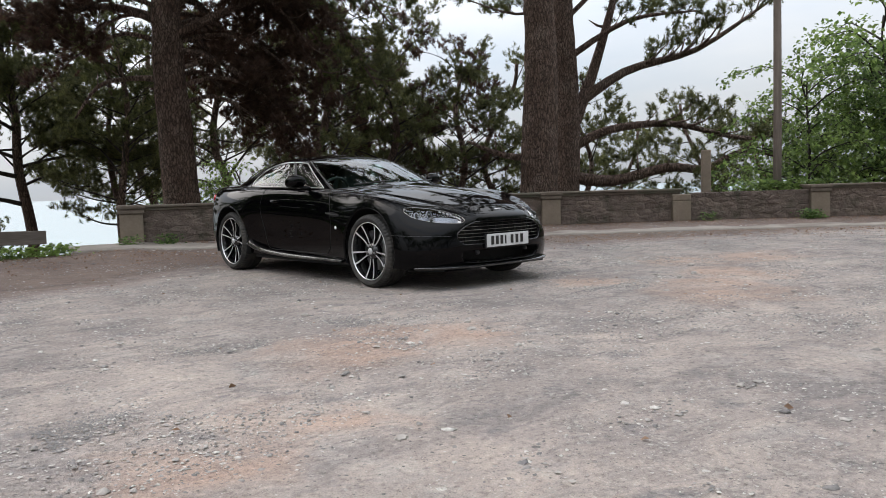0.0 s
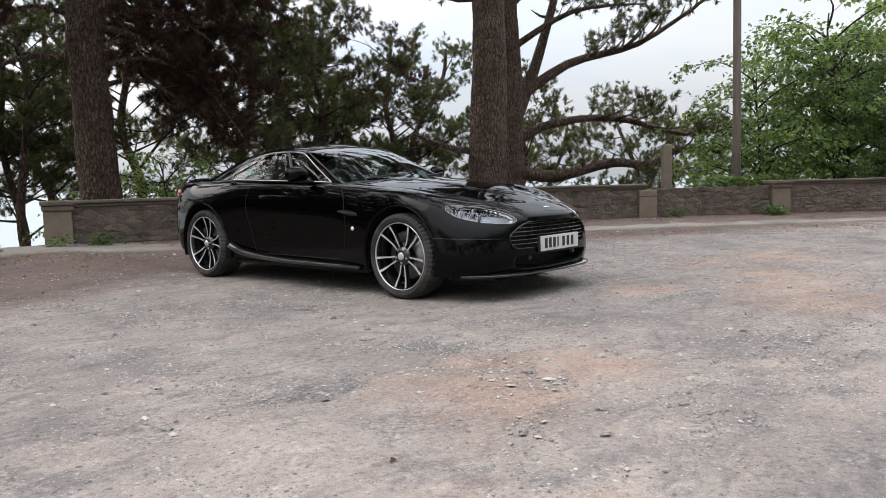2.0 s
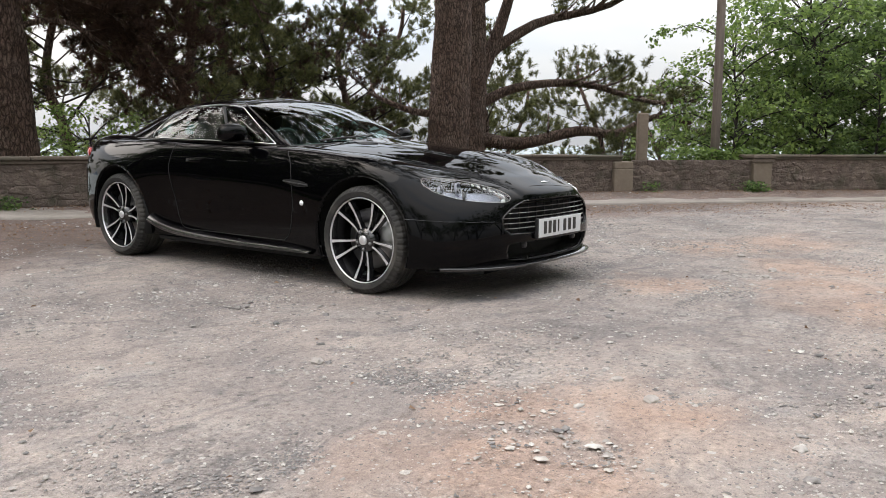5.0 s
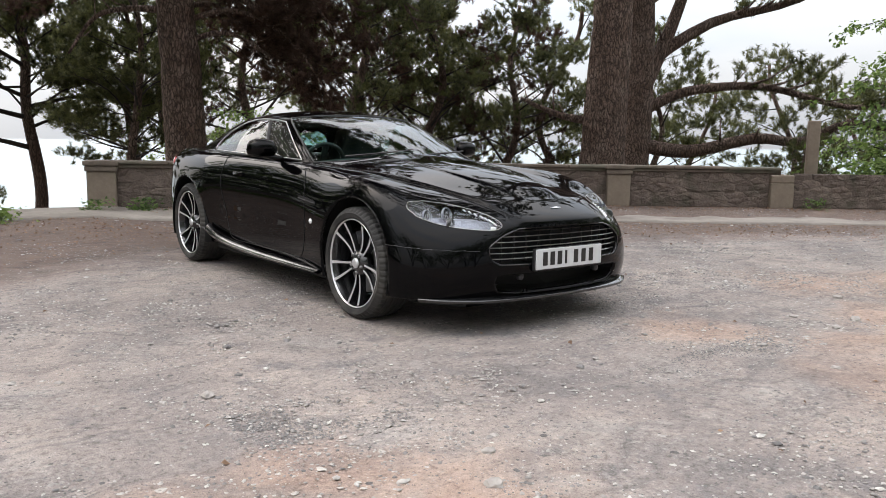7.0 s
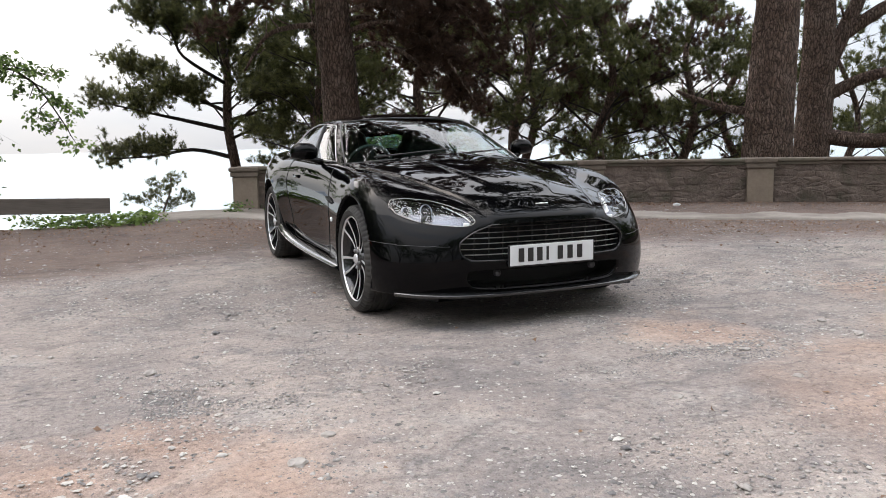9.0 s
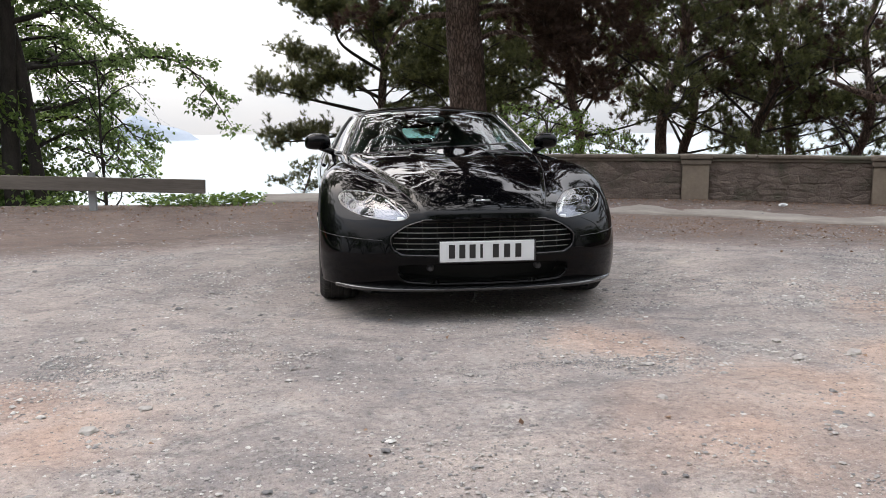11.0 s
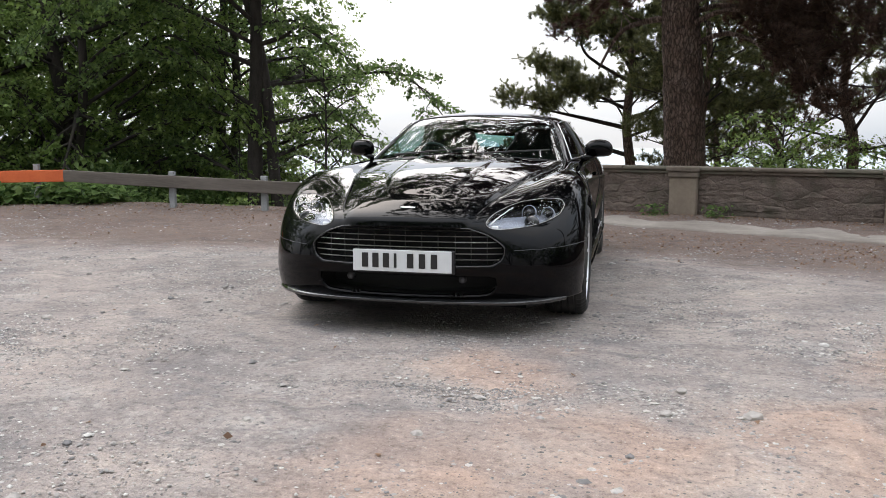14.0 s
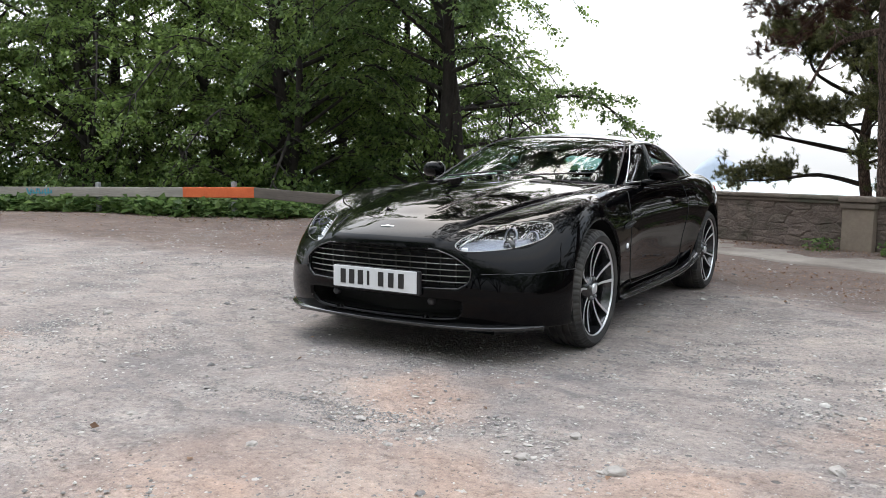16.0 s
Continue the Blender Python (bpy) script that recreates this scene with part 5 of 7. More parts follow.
def car_inside(car):
    # dashboard, seats, wheel, bulkhead
    v, f = [], []
    for i, (y, z) in enumerate([(-.66, .865), (-.45, .885), (-.25, .875), (-.16, .84), (-.14, .72), (-.2, .55)]):
        for k in range(9):
            x = -.70 + 1.40 * k / 8
            hump = 0.02 * math.exp(-((x + .36) / .2)**2) if 0 < i < 4 else 0
            v.append((x, y + 0.08 * (abs(x) / .7)**2, z + hump - 0.03 * (abs(x) / .7)**2))
            if i and k:
                a = i * 9 + k
                f.append((a - 10, a - 9, a, a - 1))
    link("dashboard", mesh_data("dashboard", v, f, LEATHER), car, "dark leather dashboard")
    for x in (-.36, .36):
        v, f = [], []
        prof = [(.02, .42, .24), (.20, .46, .25), (.40, .44, .25), (.48, .55, .25), (.55, .75, .25), (.62, .93, .235), (.655, 1.02, .15), (.67, 1.10, .13), (.70, 1.125, .11)]
        for i, (y, z, w) in enumerate(prof):
            for k in range(9):
                s = -1 + 2 * k / 8
                v.append((x + s * w, y - 0.05 * abs(s)**3, z + (0.05 * abs(s)**3 if i < 3 else 0)))
            if i:
                for k in range(1, 9):
                    a = i * 9 + k
                    f.append((a - 10, a - 9, a, a - 1))
        me = mesh_data("seat", v, f, LEATHER)
        bm = bmesh.new()
        bm.from_mesh(me)
        bmesh.ops.solidify(bm, geom=list(bm.faces), thickness=0.09)
        bm.to_mesh(me)
        bm.free()
        me.shade_smooth()
        link("seat", me, car, "dark leather sports seat")
    v, f = [], []
    for i in range(32):
        a = 2 * math.pi * i / 32
        for k in range(8):
            w = 2 * math.pi * k / 8
            r = .175 + .015 * math.cos(w)
            v.append((r * math.cos(a), r * math.sin(a), .015 * math.sin(w)))
            f.append((i * 8 + k, ((i + 1) % 32) * 8 + k, ((i + 1) % 32) * 8 + (k + 1) % 8, i * 8 + (k + 1) % 8))
    sw = link("steering_wheel", mesh_data("steering_wheel", v, f, LEATHER), car, "black leather steering wheel", Matrix.Translation((-.36, -.02, .83)) @ Matrix.Rotation(radians(-66), 4, "X"))
    bm = bmesh.new()
    box(bm, (.31, .05, .02), (0, 0, 0), .008)
    box(bm, (.05, .17, .02), (0, -.08, 0), .008)
    part("steering_spokes", bm, LEATHER, sw)
    bm = bmesh.new()
    box(bm, (1.36, .06, .50), (0, .84, .64), .02)
    box(bm, (1.30, .75, .04), (0, 1.22, .875), .01)
    part("bulkhead", bm, LEATHER, car, "dark trimmed rear bulkhead")
    bm = bmesh.new()
    box(bm, (1.5, 1.6, .03), (0, .05, .24))
    part("cabin_floor", bm, SEAM, car)
    bm = bmesh.new()
    bmesh.ops.create_uvsphere(bm, u_segments=16, v_segments=10, radius=1, matrix=Matrix.Translation((0, -.06, 1.125)) @ Matrix.Diagonal((.10, .02, .028, 1)))
    part("rear_view_mirror", bm, BLACK_TRIM, car)
    # wipers
    for x0, x1, y1, z1 in ((-.50, .05, -.60, .975), (.06, .58, -.50, .965)):
        v, f = tube([(x0, -.66 + .1 * (abs(x0) / .6)**2, .925 - 0.02 * abs(x0)), ((x0 + x1) / 2, -.645, .940), (x1, y1 - .0, z1 - .012)], [.007, .006, .004], 6)
        link("wiper", mesh_data("wiper", v, f, BLACK_TRIM), car, "black wiper arm")


def coupe():
    car = thing("sports_car", "glossy black two-door coupe parked on the gravel", "car")
    car.matrix_basis = pose(-.023, 0, 0, 0, 0, .56)
    car_body(car)
    car_cabin(car)
    car_front(car)
    car_flank(car)
    car_inside(car)
    for x, y, w in ((.778, AXLE_F, .240), (.757, AXLE_R, .270)):
        for side in (1, -1):
            wheel(car, (side * x, y, TYRE_R - 0.003), side, w)
    return car


coupe()


# ---- trees ----
def bark_tube(path, radii, sides, rough=0.06, seed=0):
    v, f = tube(path, radii, sides)
    n = sides
    out = []
    for i, p in enumerate(v):
        c = Vector(path[i // n]) if i // n < len(path) else Vector(p)
        d = Vector(p) - c
        k = 1 + rough * noise.noise(Vector(p) * 3.1 + Vector((seed, 0, 0))) + rough * 0.6 * noise.noise(Vector(p) * 9.0)
        out.append(c + d * k)
    return out, f


def smooth_path(pts, n=5):
    return [Vector(p) for p in spline_loop([tuple(p) for p in pts], n, False)]


def brushes(centres, axes, rng, shoots=6, needles=18, width=0.017, reach=0.27, needle=0.14):
    """Pine foliage: at each place some upturned shoots, each ringed with needles, one thin triangle a needle."""
    n = len(centres) * shoots
    c = np.repeat(np.asarray(centres), shoots, 0) + rng.normal(size=(n, 3)) * 0.075
    d = np.repeat(np.asarray(axes), shoots, 0) + rng.normal(size=(n, 3)) * 0.65 + np.array([0, 0, 0.35])
    d /= np.linalg.norm(d, axis=1, keepdims=True)
    L = reach * rng.uniform(0.55, 1.15, (n, 1))
    m = n * needles
    t = rng.random((m, 1)) ** 0.8
    D = np.repeat(d, needles, 0)
    p = np.repeat(c, needles, 0) + D * np.repeat(L, needles, 0) * t
    r = rng.normal(size=(m, 3))
    r -= D * (r * D).sum(1, keepdims=True)
    r /= np.linalg.norm(r, axis=1, keepdims=True)
    q = D * rng.uniform(0.2, 1.0, (m, 1)) + r
    q /= np.linalg.norm(q, axis=1, keepdims=True)
    side = np.cross(q, D)
    side /= np.maximum(np.linalg.norm(side, axis=1, keepdims=True), 1e-6)
    ln = needle * rng.uniform(0.7, 1.15, (m, 1))
    v = np.stack([p - side * width, p + side * width, p + q * ln], 1).reshape(-1, 3)
    return v, np.arange(len(v)).reshape(-1, 3)


def leaves(centres, axes, rng, size=0.10, spread=0.8):
    """Broad leaves, each a folded rhomb of two faces joined on the midrib."""
    n = len(centres)
    c = np.asarray(centres)
    d = rng.normal(size=(n, 3)) * spread + np.asarray(axes)
    d /= np.linalg.norm(d, axis=1, keepdims=True)
    up = np.array([0, 0, 1.0]) + rng.normal(size=(n, 3)) * 0.55
    s = np.cross(d, up)
    s /= np.linalg.norm(s, axis=1, keepdims=True)
    nrm = np.cross(s, d)
    L = size * rng.uniform(0.6, 1.35, (n, 1))
    tip, a, b = c + d * L - nrm * L * 0.15, c + d * L * 0.42 + s * L * 0.36 + nrm * L * 0.10, c + d * L * 0.42 - s * L * 0.36 + nrm * L * 0.10
    v = np.stack([c, a, tip, b], 1).reshape(-1, 3)
    i = np.arange(n)[:, None] * 4
    f = np.concatenate([i + np.array([[0, 1, 2]]), i + np.array([[0, 2, 3]])], 0)
    return v, f


def pine(name, label, at, height, r0, seed, first=0.35, limbs=26, reach=2.6, clump=(0.5, 0.5, 0.3), per=(5, 23, 0.017, .26, .125), rust=0.0, lean=(0, 0), extra=(), clear=(), group="coastal pines", wander=0.12, split=False, top_reach=0.45, droop=0.0, fine=10.0, bushy=1):
    """A coastal pine. extra: limbs of its own, as (height, [way points from the trunk], radius)."""
    rng, rr = np.random.default_rng(seed), random.Random(seed)
    ob = thing(name, label, "pine tree", at, group=group)
    trunk = [Vector((lean[0] * s**1.5 + wander * height / 10 * noise.noise(Vector((seed, s * 3.5, 0))), lean[1] * s**1.5 + wander * height / 10 * noise.noise(Vector((seed, 5, s * 3.5))), height * s - 0.4 * (s == 0))) for s in [i / 16 for i in range(17)]]
    radii = [r0 * (1.0 + 0.28 * math.exp(-z * 16 / 16 * 2.2) - 0.72 * (z / 16)**1.1) for z in range(17)]
    path = smooth_path(trunk, 8 if r0 > 0.25 else 3)
    rad = list(np.interp(np.linspace(0, 16, len(path)), range(17), radii))
    v, f = bark_tube(path, rad, 40 if r0 > 0.25 else 10, 0.07, seed)
    if r0 > 0.25:                                     # long furrows between bark plates
        n, furrowed = 40, []
        for i, p in enumerate(v):
            c = path[i // n]
            a = 2 * math.pi * (i % n) / n
            k = 1 + 0.05 * noise.noise(Vector((a * 5.0, p.z * 0.9 + seed, 0))) + 0.045 * noise.noise(Vector((a * 11.0, p.z * 2.2, seed)))
            furrowed.append(c + (Vector(p) - c) * k)
        v = furrowed
    link("trunk", mesh_data("trunk", v, f, BARK), ob, "furrowed reddish brown bark")

    def trunk_at(z):
        i = int(np.argmin([abs(p.z - z) for p in path]))
        return path[i], rad[i]
    wood, spots, ways = [], [], []

    def foliage(end, out, scale=1.0):
        for _ in range(bushy * (2 if scale > 0.9 else 1)):
            spots.append(np.array(end) + rng.normal(size=3) * np.array(clump) * (0.3 if bushy == 1 else 0.42))
            ways.append(np.array(out) * 0.6 + np.array([0, 0, 0.3]))

    def limb(start, ways_out, r, level=0):
        pts = smooth_path([start] + ways_out, 4 if level == 0 else 2)
        n = len(pts)
        wood.append(bark_tube(pts, [r * (1 - 0.82 * i / (n - 1)) for i in range(n)], 7 if level == 0 else 4, 0.08, seed + len(wood)))
        total = sum((pts[i + 1] - pts[i]).length for i in range(n - 1))
        k = max(2, int(total * (2.6 if total < 7 else 3.0))) if level == 0 else 1
        for q in range(k):
            s = (0.38 + 0.60 * (q + rr.random()) / k) if level == 0 else (0.45 + 0.5 * (q + rr.random()) / k)
            i = min(n - 2, int(s * (n - 1)))
            p, d = pts[i], (pts[i + 1] - pts[i]).normalized()
            if level == 0:
                sideways = d.cross(Vector((0, 0, 1))).normalized() * (1 if q % 2 else -1)
                out = (d * rr.uniform(0.4, 0.9) + sideways * rr.uniform(0.4, 1.0) + Vector((0, 0, rr.uniform(0.0, 0.55) - droop))).normalized()
                ln = rr.uniform(0.45, 1.0) * (0.55 + 0.2 * total) * (1.1 - 0.5 * s)
                mid = p + out * ln * 0.5 + Vector((0, 0, -0.05))
                end = p + out * ln + Vector((0, 0, 0.10 * ln))
                limb(p, [mid, end], r * 0.30, 1)
            else:
                foliage(p + Vector((0, 0, 0.04)), d, 0.75)
        foliage(pts[-1], (pts[-1] - pts[-2]).normalized(), 1.0)
    for k in range(limbs):
        s = first + (0.985 - first) * (k + rr.random() * 0.7) / limbs
        p, r = trunk_at(height * s)
        az = k * 2.399 + rr.uniform(-0.4, 0.4)
        if any(lo <= height * s <= hi and abs((math.degrees(az) - mid + 180) % 360 - 180) < half for lo, hi, mid, half in clear):
            continue
        L = reach * (1 - (1 - top_reach) * max(0, (s - 0.45) / 0.55)**1.3) * rr.uniform(0.65, 1.15)
        d = Vector((math.cos(az), math.sin(az), 0))
        up = rr.uniform(0.0, 0.5) + 0.5 * max(0, s - 0.8) - droop
        bend = d.cross(Vector((0, 0, 1))) * rr.uniform(-0.25, 0.25)
        limb(p + d * r * 0.6, [p + d * L * 0.45 + bend * L * 0.5 + Vector((0, 0, L * (up - 0.08))), p + d * L + Vector((0, 0, L * (up + 0.10)))], max(0.018, r * rr.uniform(0.22, 0.36)))
    for z, pts, r, *bare in extra:
        p, _ = trunk_at(z)
        if bare:
            q = smooth_path([p] + [p + Vector(w) for w in pts], 4)
            wood.append(bark_tube(q, [r * (1 - 0.7 * i / (len(q) - 1)) for i in range(len(q))], 7, 0.08, seed))
            for i in range(4, len(q) - 1, 2):
                d = Vector((rr.uniform(-1, 1), rr.uniform(-1, 1), rr.uniform(-.2, 1))) * 0.5
                wood.append(bark_tube([q[i], q[i] + d * 0.5, q[i] + d + Vector((0, 0, .1))], [r * .25, r * .18, r * .06], 4, 0.05, seed))
        else:
            limb(p, [p + Vector(q) for q in pts], r)
    bark = BARK_DARK if r0 < 0.25 else BARK
    if split:
        for v, f in [w for w in wood if len(w[1]) > 40]:
            link("limb", mesh_data("limb", v, f, bark), ob)
        wood = [w for w in wood if len(w[1]) <= 40]
    v, f = joined(wood)
    tagged(link("brushwood", mesh_data("brushwood", v, f, bark), ob), kind="stuff")
    spots, ways = np.array(spots), np.array(ways)
    cut = int(len(spots) * rust)
    order = np.argsort(np.linalg.norm(spots[:, :2] - np.array([lean[0] * 0.3, lean[1] * 0.3]), axis=1) + rng.uniform(0, 1.2, len(spots)))
    shoots, needles, width, span, length = per
    for pick, name, mat, lab in ((order[:cut], "dry_crown", NEEDLES_RUST, "rust-brown dry inner needles"), (order[cut:], "crown", NEEDLES, "dark green needle clumps")):
        if not len(pick):
            continue
        low = pick[spots[pick][:, 2] < fine]
        high = pick[spots[pick][:, 2] >= fine]
        soup = []
        if len(low):                                  # fine needles where the crown comes down into sight
            soup.append(brushes(spots[low], ways[low], rng, shoots, int(needles * 1.5), width * 0.56, span * 0.8, length))
        if len(high):
            soup.append(brushes(spots[high], ways[high], rng, shoots - 1, max(8, int(needles * 0.55)), width * 2.1, span * 1.2, length * 1.5))
        v = np.concatenate([a for a, _ in soup])
        link(name, big_mesh(name, v, np.arange(len(v)).reshape(-1, 3), mat), ob, lab)
    return ob


def broadleaf(name, label, at, height, r0, seed, stems=2, spread=1.0, levels=4, leaf=0.11, per=16, mat=None, cat="tree", group="broadleaf trees", low=0.25, lean=(0, 0), cloud=0.30):
    """A broad-leaved tree: stems fork into limbs and twigs that carry leaves."""
    rng, rr = np.random.default_rng(seed), random.Random(seed)
    ob = thing(name, label, cat, at, group=group)
    wood, spots, ways = [], [], []

    def grow(p, d, length, r, level):
        if level >= levels - 1 and level > 2:              # twigs: one straight three-sided spike
            end = p + d * length
            wood.append(tube([p, end], [r, r * 0.3], 3, False))
            for q in range(per):
                s = rr.random()
                c = p.lerp(end, s) + Vector(rng.normal(size=3)) * cloud * (0.4 + s)
                spots.append(np.array(c))
                ways.append(np.array(d) * 0.5 + np.array([0, 0, -0.15]))
            if level < levels:
                for q in range(3):
                    side = d.orthogonal().normalized()
                    side.rotate(Matrix.Rotation(2.1 * q + rr.random() + level, 3, d))
                    grow(p.lerp(end, 0.45 + 0.27 * q), (d + side * rr.uniform(0.45, 1.0) * spread).normalized(), length * rr.uniform(0.58, 0.82), r * 0.5, level + 1)
            return
        bendv = Vector((rr.uniform(-1, 1), rr.uniform(-1, 1), rr.uniform(-0.1, 0.6))) * 0.22
        mid, end = p + d * length * 0.5 + bendv * length * 0.35, p + (d + bendv * 0.5) * length
        pts = smooth_path([p, mid, end], 3 if level < 2 else 1)
        n = len(pts)
        sides = (12, 7, 5, 4, 3)[min(level, 4)]
        wood.append(bark_tube(pts, [r * (1 - 0.45 * i / (n - 1)) for i in range(n)], sides, 0.08, seed))
        d2 = (pts[-1] - pts[-2]).normalized()
        if level >= levels - 1:
            for q in range(per):
                s = rr.random()
                c = p.lerp(end, s) + Vector(rng.normal(size=3)) * cloud * (0.4 + s)
                spots.append(np.array(c))
                ways.append(np.array(d2) * 0.5 + np.array([0, 0, -0.15]))
        if level >= levels:
            return
        kids = rr.choice((3, 3, 4)) if level else 5
        for q in range(kids):
            a = 2 * math.pi * (q + rr.random() * 0.6) / kids + level
            side = d2.orthogonal().normalized()
            side.rotate(Matrix.Rotation(a, 3, d2))
            open_ = rr.uniform(0.45, 1.05) * spread
            nd = (d2 + side * open_ + Vector((0, 0, 0.05 if level < 2 else -0.05))).normalized()
            start = pts[-1] if q < 2 else pts[rr.randint(min(n // 2, n - 2), n - 2)]
            grow(start, nd, length * rr.uniform(0.58, 0.82), r * rr.uniform(0.42, 0.58), level + 1)
    for s in range(stems):
        a = 2 * math.pi * s / max(1, stems) + seed
        d = Vector((0.28 * math.cos(a) * (stems > 1) + lean[0], 0.28 * math.sin(a) * (stems > 1) + lean[1], 1)).normalized()
        grow(Vector((0.16 * math.cos(a) * (stems > 1), 0.16 * math.sin(a) * (stems > 1), -0.35)), d, height * (low + 0.12 * rr.random()), r0, 0)
    v, f = joined(wood)
    link("trunk", mesh_data("trunk", v, f, BARK_DARK), ob, "dark branching trunk")
    v, f = leaves(np.array(spots), np.array(ways), rng, leaf)
    link("crown", big_mesh("crown", v, f, mat or LEAVES), ob, "dense green leaves")
    return ob


def spreading_tree(name, label, at, height, r0, seed, first=0.2, limbs=22, reach=3.6, leaf=0.105, per=11, mat=None, lean=(0, 0), fork=0.0, group="broadleaf trees", sag=0.35, top=0.55, skip=(), cat="tree", cropped=None):
    """A broad-leaved tree with a lasting trunk, arching limbs and flat leafy sprays along them."""
    rng, rr = np.random.default_rng(seed), random.Random(seed)
    ob = thing(name, label, cat, at, group=group)
    trunk = [Vector((lean[0] * s + 0.05 * height * noise.noise(Vector((seed, s * 2.6, 0))), lean[1] * s + 0.05 * height * noise.noise(Vector((seed, 7, s * 2.6))), height * s - 0.5 * (s == 0))) for s in [i / 12 for i in range(13)]]
    path = smooth_path(trunk, 3)
    rad = [r0 * (1.0 + 0.35 * math.exp(-9.0 * i / len(path)) - 0.80 * (i / len(path))**0.9) for i in range(len(path))]
    wood = [bark_tube(path, rad, 12, 0.10, seed)]
    if fork:                                            # a second stem that leans in and crosses behind
        i = int(len(path) * 0.34)
        q = smooth_path([trunk[0] + Vector((fork, .15, 0)), path[i // 2] + Vector((fork * .72, .1, 0)), path[i] + Vector((.10, .12, 0)), path[i] + Vector((-.35, .3, 1.4)), path[i] + Vector((-1.0, .5, 3.0))], 4)
        wood.append(bark_tube(q, [r0 * (0.85 - 0.6 * k / (len(q) - 1)) for k in range(len(q))], 10, 0.10, seed + 1))
    spots, ways, branches = [], [], []

    def spray(p, d, length, r):
        side = d.cross(Vector((0, 0, 1))).normalized()
        end = p + d * length + Vector((0, 0, -0.10 * length))
        mid = p.lerp(end, 0.5) + Vector((0, 0, 0.08 * length)) + side * rr.uniform(-.08, .08) * length
        branches.append(tube([p, mid, end], [r, r * 0.7, r * 0.3], 4, False))
        for k in range(max(3, int(length * 5.5))):
            s = 0.25 + 0.75 * (k + rr.random()) / max(3, int(length * 5.5))
            c = p.lerp(mid, 2 * s) if s < 0.5 else mid.lerp(end, 2 * s - 1)
            out = (d * 0.6 + side * rr.uniform(.5, 1.1) * (1 if k % 2 else -1) + Vector((0, 0, rr.uniform(-.35, .25)))).normalized()
            ln = rr.uniform(.18, .42)
            branches.append(tube([c, c + out * ln], [r * 0.35, r * 0.12], 3, False))
            for _ in range(per):
                g = rr.uniform(0.2, 1.1)
                spots.append(np.array(c + out * ln * g) + rng.normal(size=3) * np.array([.075, .075, .05]))
                ways.append(np.array(out) * 0.7 + np.array([0, 0, -0.25]))
    for k in range(limbs):
        s = first + (0.97 - first) * ((k + rr.random() * 0.6) / limbs)**0.9
        az = k * 2.399 + rr.uniform(-.35, .35) + seed
        if any(lo <= s <= hi and abs((math.degrees(az) - mid + 180) % 360 - 180) < half for lo, hi, mid, half in skip):
            continue
        i = min(len(path) - 2, int(s * (len(path) - 1)))
        p, r = path[i], rad[i]
        L = reach * (1 - (1 - top) * s) * rr.uniform(.7, 1.15)
        d = Vector((math.cos(az), math.sin(az), 0))
        w = d.cross(Vector((0, 0, 1))) * rr.uniform(-.22, .22)
        up = rr.uniform(.12, .5) + 0.45 * s
        if cropped:                                     # one side: long low limbs, short middle ones; wide unseen top added for reflections
            near = smooth01(cropped[1], cropped[1] * .6, abs((math.degrees(az) - cropped[0] + 180) % 360 - 180))
            L *= 1 + near * (cropped[4] * (1 - smooth01(cropped[2], cropped[2] + .05, s)) - .78 * smooth01(cropped[2], cropped[3], s) + 1.2 * smooth01(.57, .66, s))
            up *= 1 - .55 * near * smooth01(.62, .55, s)
        pts = smooth_path([p, p + (d * .33 + w * .5) * L + Vector((0, 0, up * .36 * L)), p + (d * .68 - w * .4) * L + Vector((0, 0, (up * .62 - .06 * sag) * L)), p + (d + w * .5) * L + Vector((0, 0, (up * .62 - sag) * L))], 4)
        n = len(pts)
        lr = max(.02, r * rr.uniform(.30, .48))
        wood.append(bark_tube(pts, [lr * (1 - 0.80 * j / (n - 1)) for j in range(n)], 6, 0.12, seed + k))
        m = max(4, int(L * 3.4))
        for q in range(m):
            t = 0.28 + 0.70 * (q + rr.random()) / m
            j = min(n - 2, int(t * (n - 1)))
            e = (pts[j + 1] - pts[j]).normalized()
            sd = e.cross(Vector((0, 0, 1))).normalized() * (1 if q % 2 else -1)
            spray(pts[j], (e * rr.uniform(.5, .9) + sd * rr.uniform(.4, 1.0) + Vector((0, 0, rr.uniform(-.25, .3)))).normalized(), rr.uniform(.55, 1.1) * (0.35 + 0.16 * L) * (1.15 - 0.5 * t), lr * .30)
        spray(pts[-1], (pts[-1] - pts[-2]).normalized(), 0.6, lr * .25)
    v, f = joined(wood)
    link("trunk", mesh_data("trunk", v, f, BARK_DARK), ob, "dark trunk and crooked limbs")
    v, f = joined(branches)
    tagged(link("brushwood", mesh_data("brushwood", v, f, BARK_DARK), ob), kind="stuff")
    v, f = leaves(np.array(spots), np.array(ways), rng, leaf, 0.6)
    link("crown", big_mesh("crown", v, f, mat or LEAVES), ob, "green leaves with gaps between")
    return ob


def base(x, y, sink=0.15):
    return (x, y, float(land(x, y)) - sink)


# two great pines behind the wall, and a third
def hanging_boughs(n, seed, lo, hi, a0, a1, short, long_, drop, r=0.06):
    """Boughs that leave the trunk between two heights, swing out over a sector and hang at the tips."""
    rb, out = random.Random(seed), []
    for k in range(n):
        a, L, h = radians(rb.uniform(a0, a1)), rb.uniform(short, long_), lo + (hi - lo) * (k + rb.random()) / n
        dx, dy = math.cos(a), math.sin(a)
        out.append((h, [(.35 * L * dx, .35 * L * dy, .25), (.7 * L * dx, .7 * L * dy, -.15 * drop), (L * dx, L * dy, -drop * rb.uniform(.6, 1.2))], r))
    return out


